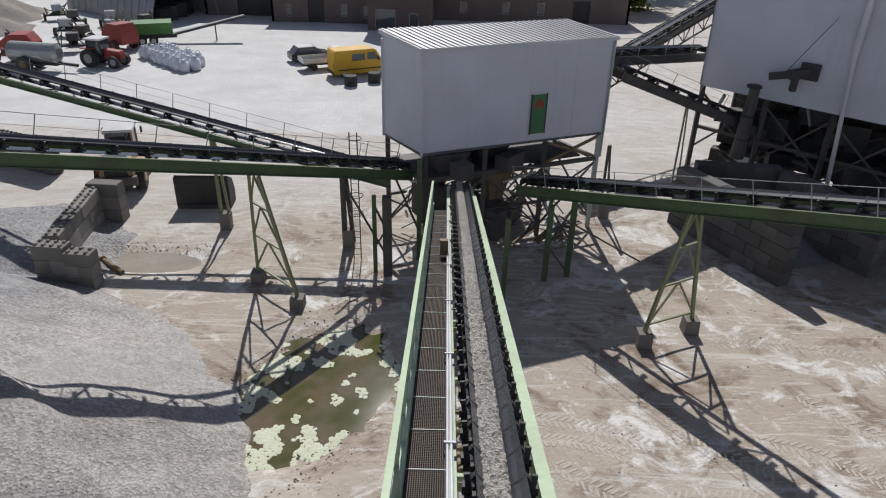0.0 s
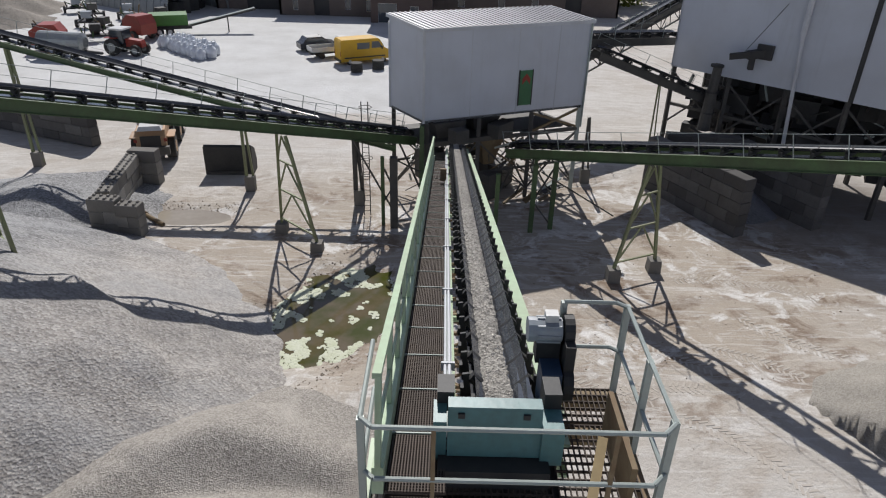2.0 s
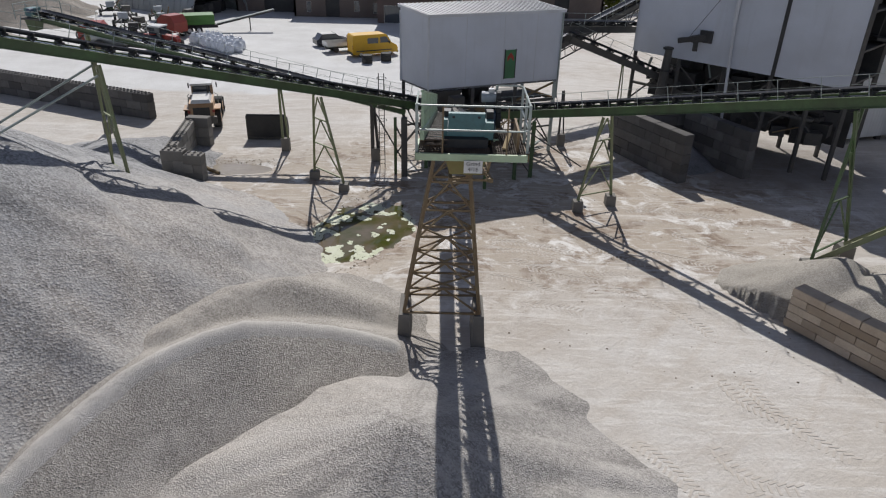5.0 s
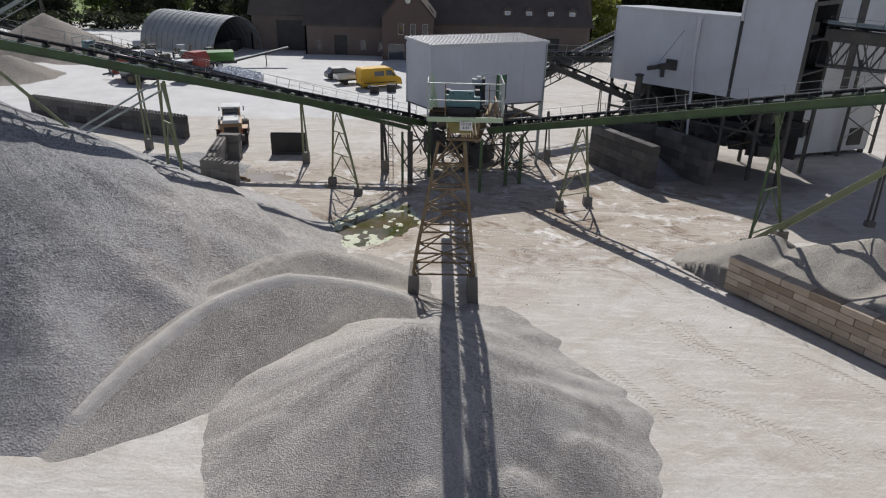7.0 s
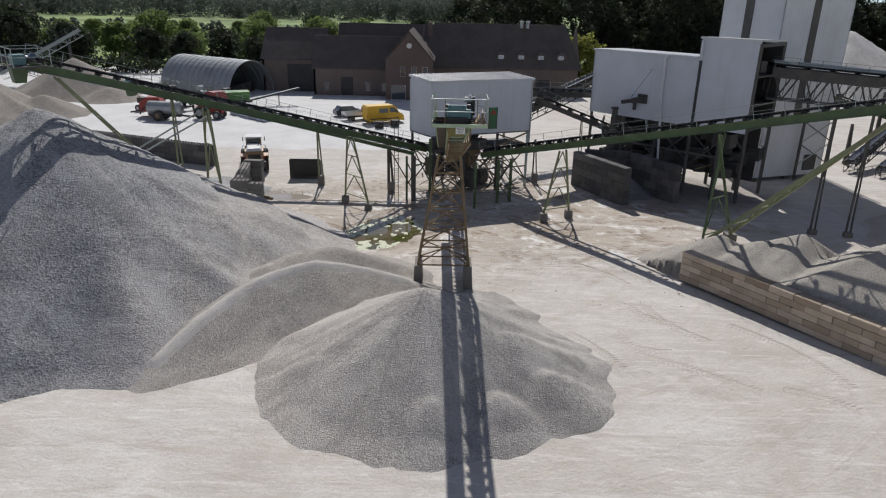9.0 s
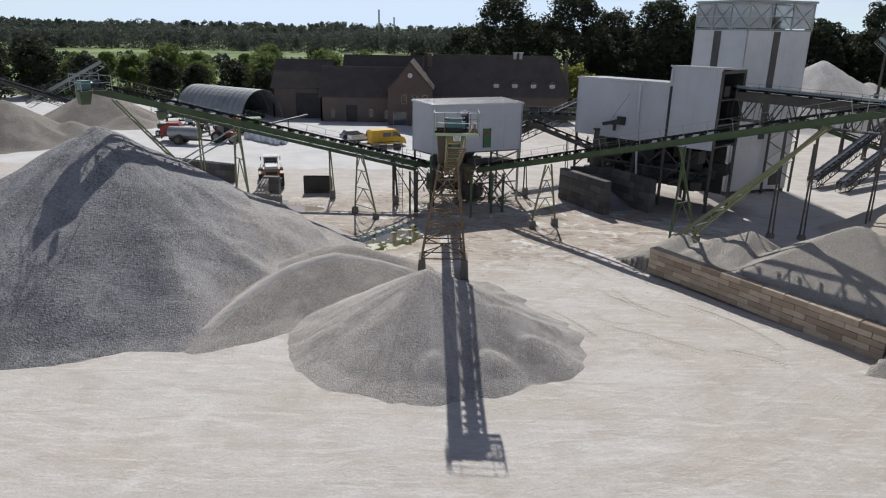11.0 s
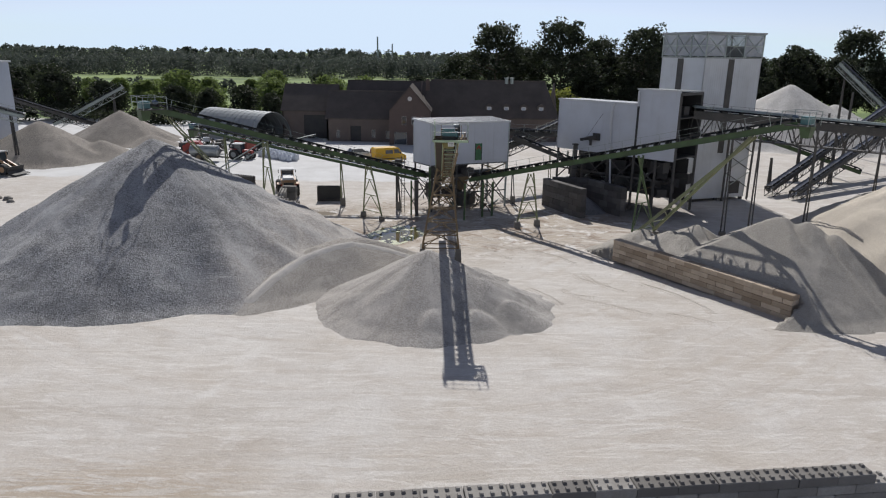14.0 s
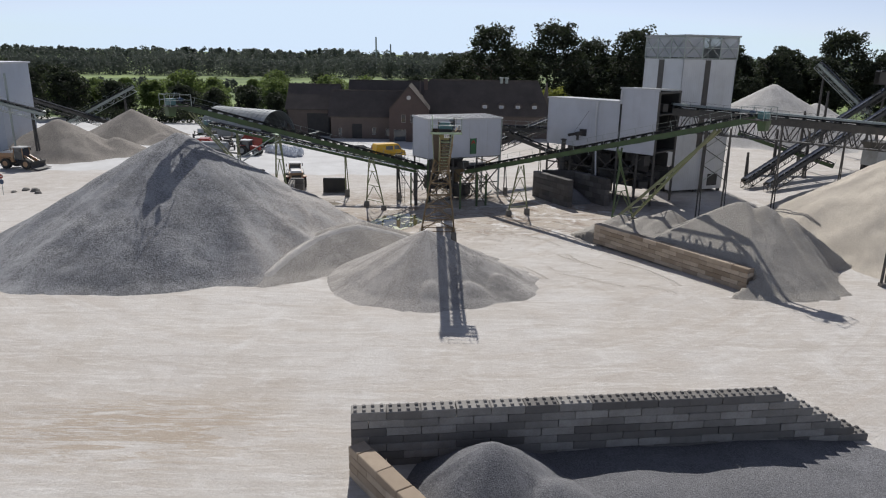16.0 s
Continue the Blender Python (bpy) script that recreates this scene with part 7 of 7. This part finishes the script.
def tree(label, h, r, seed, mat, clumps=70, per=34, size=0.38, low=0.22, ragged=False):
    t = thing("tree", label, "tree", "trees round the plant")
    rng = random.Random(seed)
    g = Geo()
    pts = [Vector((0, 0, -0.3))]
    for k in range(1, 6):
        pts.append(Vector((rng.uniform(-.15, .15) * r * 0.3, rng.uniform(-.15, .15) * r * 0.3, h * 0.72 * k / 5)))
    for k in range(5):
        g.tube(pts[k], pts[k + 1], h * 0.022 * (1 - k / 6), 7, h * 0.022 * (1 - (k + 1) / 6))
    part("trunk", g, BARK, t)
    cr = Geo()
    for i in range(9):
        f = rng.uniform(0.3, 0.95)
        p = lerp(pts[1], pts[5], f)
        a = rng.uniform(0, 6.28)
        q = p + Vector((math.cos(a) * r * 0.7, math.sin(a) * r * 0.7, h * rng.uniform(0.05, 0.22)))
        part("limb", Geo().tube(p, q, h * 0.008, 5, h * 0.003), BARK, t)
    for i in range(clumps):
        f = rng.uniform(0, 1) ** 0.8
        z = h * (low + (0.96 - low) * f)
        env = r * (math.sin(math.pi * min(1, 0.16 + 0.80 * f)) ** 0.6) * rng.uniform(0.55, 1.08)
        a = rng.uniform(0, 6.28)
        if ragged and rng.random() < 0.45:                        # long sprays that break the outline
            env *= rng.uniform(1.0, 1.22)
            z *= rng.uniform(0.98, 1.05)
        leaves(cr, rng, (env * math.cos(a) * rng.uniform(0.5, 1), env * math.sin(a) * rng.uniform(0.5, 1), z), r * (rng.uniform(0.07, 0.22) if ragged else rng.uniform(0.16, 0.30)), per, size)
    me = bpy.data.meshes.new("crown")
    me.from_pydata(cr.v, [], cr.f)
    me.materials.append(mat)
    part("crown", me, mat, t)
    return t


def plant(proto, spots):
    rng = random.Random(len(spots))
    for i, (x, y, s) in enumerate(spots):
        m = pose(x, y, 0.3, 0, 0, rng.uniform(0, 360))
        ob = proto if i == 0 else copy_thing(proto, m)
        ob.matrix_basis = m
        ob.scale = (s * rng.uniform(0.9, 1.15), s * rng.uniform(0.9, 1.15), s)


rr = random.Random(77)
row = [(x + rr.uniform(-3, 3), 150 + rr.uniform(-10, 26), rr.uniform(0.75, 1.2)) for x in range(-150, 8, 7)]
row2 = [(x + rr.uniform(-4, 4), 196 + rr.uniform(-16, 40), rr.uniform(0.7, 1.15)) for x in range(-190, 60, 13)]
plant(tree("broad green tree behind the farm", 10.0, 6.2, 1, LEAF, 130, 40, 0.34, 0.06), row[0::2] + row2[1::3])
plant(tree("light green field tree behind the farm", 9.0, 4.8, 2, LEAF, 110, 40, 0.32, 0.08), row[1::2] + row2[0::3])
plant(tree("dark green field tree", 11.0, 6.0, 3, LEAF_DARK_BACKLIT, 130, 40, 0.36, 0.04), row2[2::3] + [(-118, 132, 1.35), (-109, 128, 1.2), (-101, 134, 1.1), (-72, 140, 0.8), (-62, 136, 0.75), (-52, 134, 0.85), (-44, 132, 0.7), (-126, 140, 1.2), (-90, 138, 0.9)])
plant(tree("tall dark broadleaf tree behind the long barn", 27.0, 11.5, 4, LEAF_DARK_BACKLIT, 300, 40, 0.42, 0.14, True), [(15.5, 152, 1.0), (34, 150, 1.03), (57, 150, 0.98), (72, 156, 0.9), (47, 162, 0.88), (128, 168, 1.02), (25, 172, 0.78), (5, 176, 0.66)])
plant(tree("dark tree in the wood behind the tower", 22.0, 10.0, 5, LEAF_DARK_BACKLIT, 240, 40, 0.44, 0.06, True), [(64, 168, 0.95), (84, 160, 0.98), (94, 170, 1.0), (104, 160, 0.92), (112, 172, 1.0), (119, 160, 0.85), (138, 160, 0.9), (148, 170, 1.0), (158, 164, 0.9), (168, 172, 0.95), (178, 166, 0.9), (42, 148, 0.62), (52, 144, 0.6), (64, 146, 0.7), (76, 144, 0.66), (90, 146, 0.6)])
plant(tree("yellow-green rounded bush tree beside the long barn", 8.6, 4.4, 6, LEAF_YELLOW, 90, 40, 0.3, 0.02), [(28.3, 116.5, 1.28)])


def hedge():
    rng = random.Random(13)
    g = Geo()
    for i in range(420):
        f = rng.random()
        p = lerp((-98, 126, 0), (-40, 124, 0), f)
        leaves(g, rng, (p.x, p.y + rng.uniform(-1, 1), rng.uniform(0.6, 3.6)), 0.9, 12, 0.34)
    me = bpy.data.meshes.new("hedge")
    me.from_pydata(g.v, [], g.f)
    me.materials.append(LEAF_DARK_BACKLIT)
    tagged(new("hedge", me), "long clipped dark hedge behind the heaps", "hedge", kind="stuff")


hedge()


def far_woods():
    """The wooded rise on the horizon and belts of trees across the fields."""
    rng = random.Random(21)
    g = Geo()
    def belt(x0, x1, y0, y1, n, h, size):
        for i in range(n):
            x, y = rng.uniform(x0, x1), rng.uniform(y0, y1)
            hh = h * rng.uniform(0.75, 1.05) * (0.85 + 0.3 * noise.noise((x * 0.012, y * 0.01, 2)))
            for k in range(4):
                leaves(g, rng, (x + rng.uniform(-0.2, 0.2) * hh, y + rng.uniform(-2, 2), hh * (0.2 + 0.22 * k)), hh * (0.32 - 0.04 * k), 34, size)
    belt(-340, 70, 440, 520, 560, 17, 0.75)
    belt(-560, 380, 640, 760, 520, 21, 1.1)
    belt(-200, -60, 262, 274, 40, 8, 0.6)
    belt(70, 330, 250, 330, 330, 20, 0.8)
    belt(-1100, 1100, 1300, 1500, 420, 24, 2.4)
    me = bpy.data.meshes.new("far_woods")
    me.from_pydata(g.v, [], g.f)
    me.materials.append(LEAF_HAZED)
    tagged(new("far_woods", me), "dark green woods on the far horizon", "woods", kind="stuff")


far_woods()
mast = thing("chimney", "thin grey chimney on the far horizon", "chimney", "far chimneys", at=(-62, 640, 0))
part("stack", Geo().tube((0, 0, 0), (0, 0, 33), 1.0, 8, 0.7), MOTORGREY, mast)
copy_thing(mast, pose(-52, 700, -6))


def ground_pipe():
    t = thing("waste_pipe", "short rusty pipe lying beside the puddle", "pipe")
    part("pipe", Geo().tube((-17.4, 30.4, 0.34), (-15.9, 29.2, 0.32), 0.13, 10), RUSTY, t)
    part("flange", Geo().tube((-17.45, 30.44, 0.34), (-17.36, 30.37, 0.34), 0.2, 10), RUSTY, t)


ground_pipe()


def boulder(x, y, r, seed):
    rng = random.Random(seed)
    g = Geo()
    n = 8
    for z, k in ((0.0, 1.0), (0.45, 0.95), (0.8, 0.55)):
        g.v += [(r * k * math.cos(i * math.tau / n) * rng.uniform(0.8, 1.2), r * k * math.sin(i * math.tau / n) * rng.uniform(0.8, 1.2), z * r) for i in range(n)]
    g.f = [(j * n + i, j * n + (i + 1) % n, (j + 1) * n + (i + 1) % n, (j + 1) * n + i) for j in range(2) for i in range(n)] + [tuple(range(2 * n, 3 * n)), tuple(range(n))[::-1]]
    ob = part("boulder", g, CONCRETE)
    ob.location = (x, y, ground_z(x, y) - 0.05)
    tagged(ob, "grey boulder at the edge of the sandy track", "boulder", "boulders")


for i, (x, y, r) in enumerate([(-56.4, 35.6, 0.5), (-54.8, 35.0, 0.6), (-53.6, 33.6, 0.45), (-57.2, 34.2, 0.35)]):
    boulder(x, y, r, i)
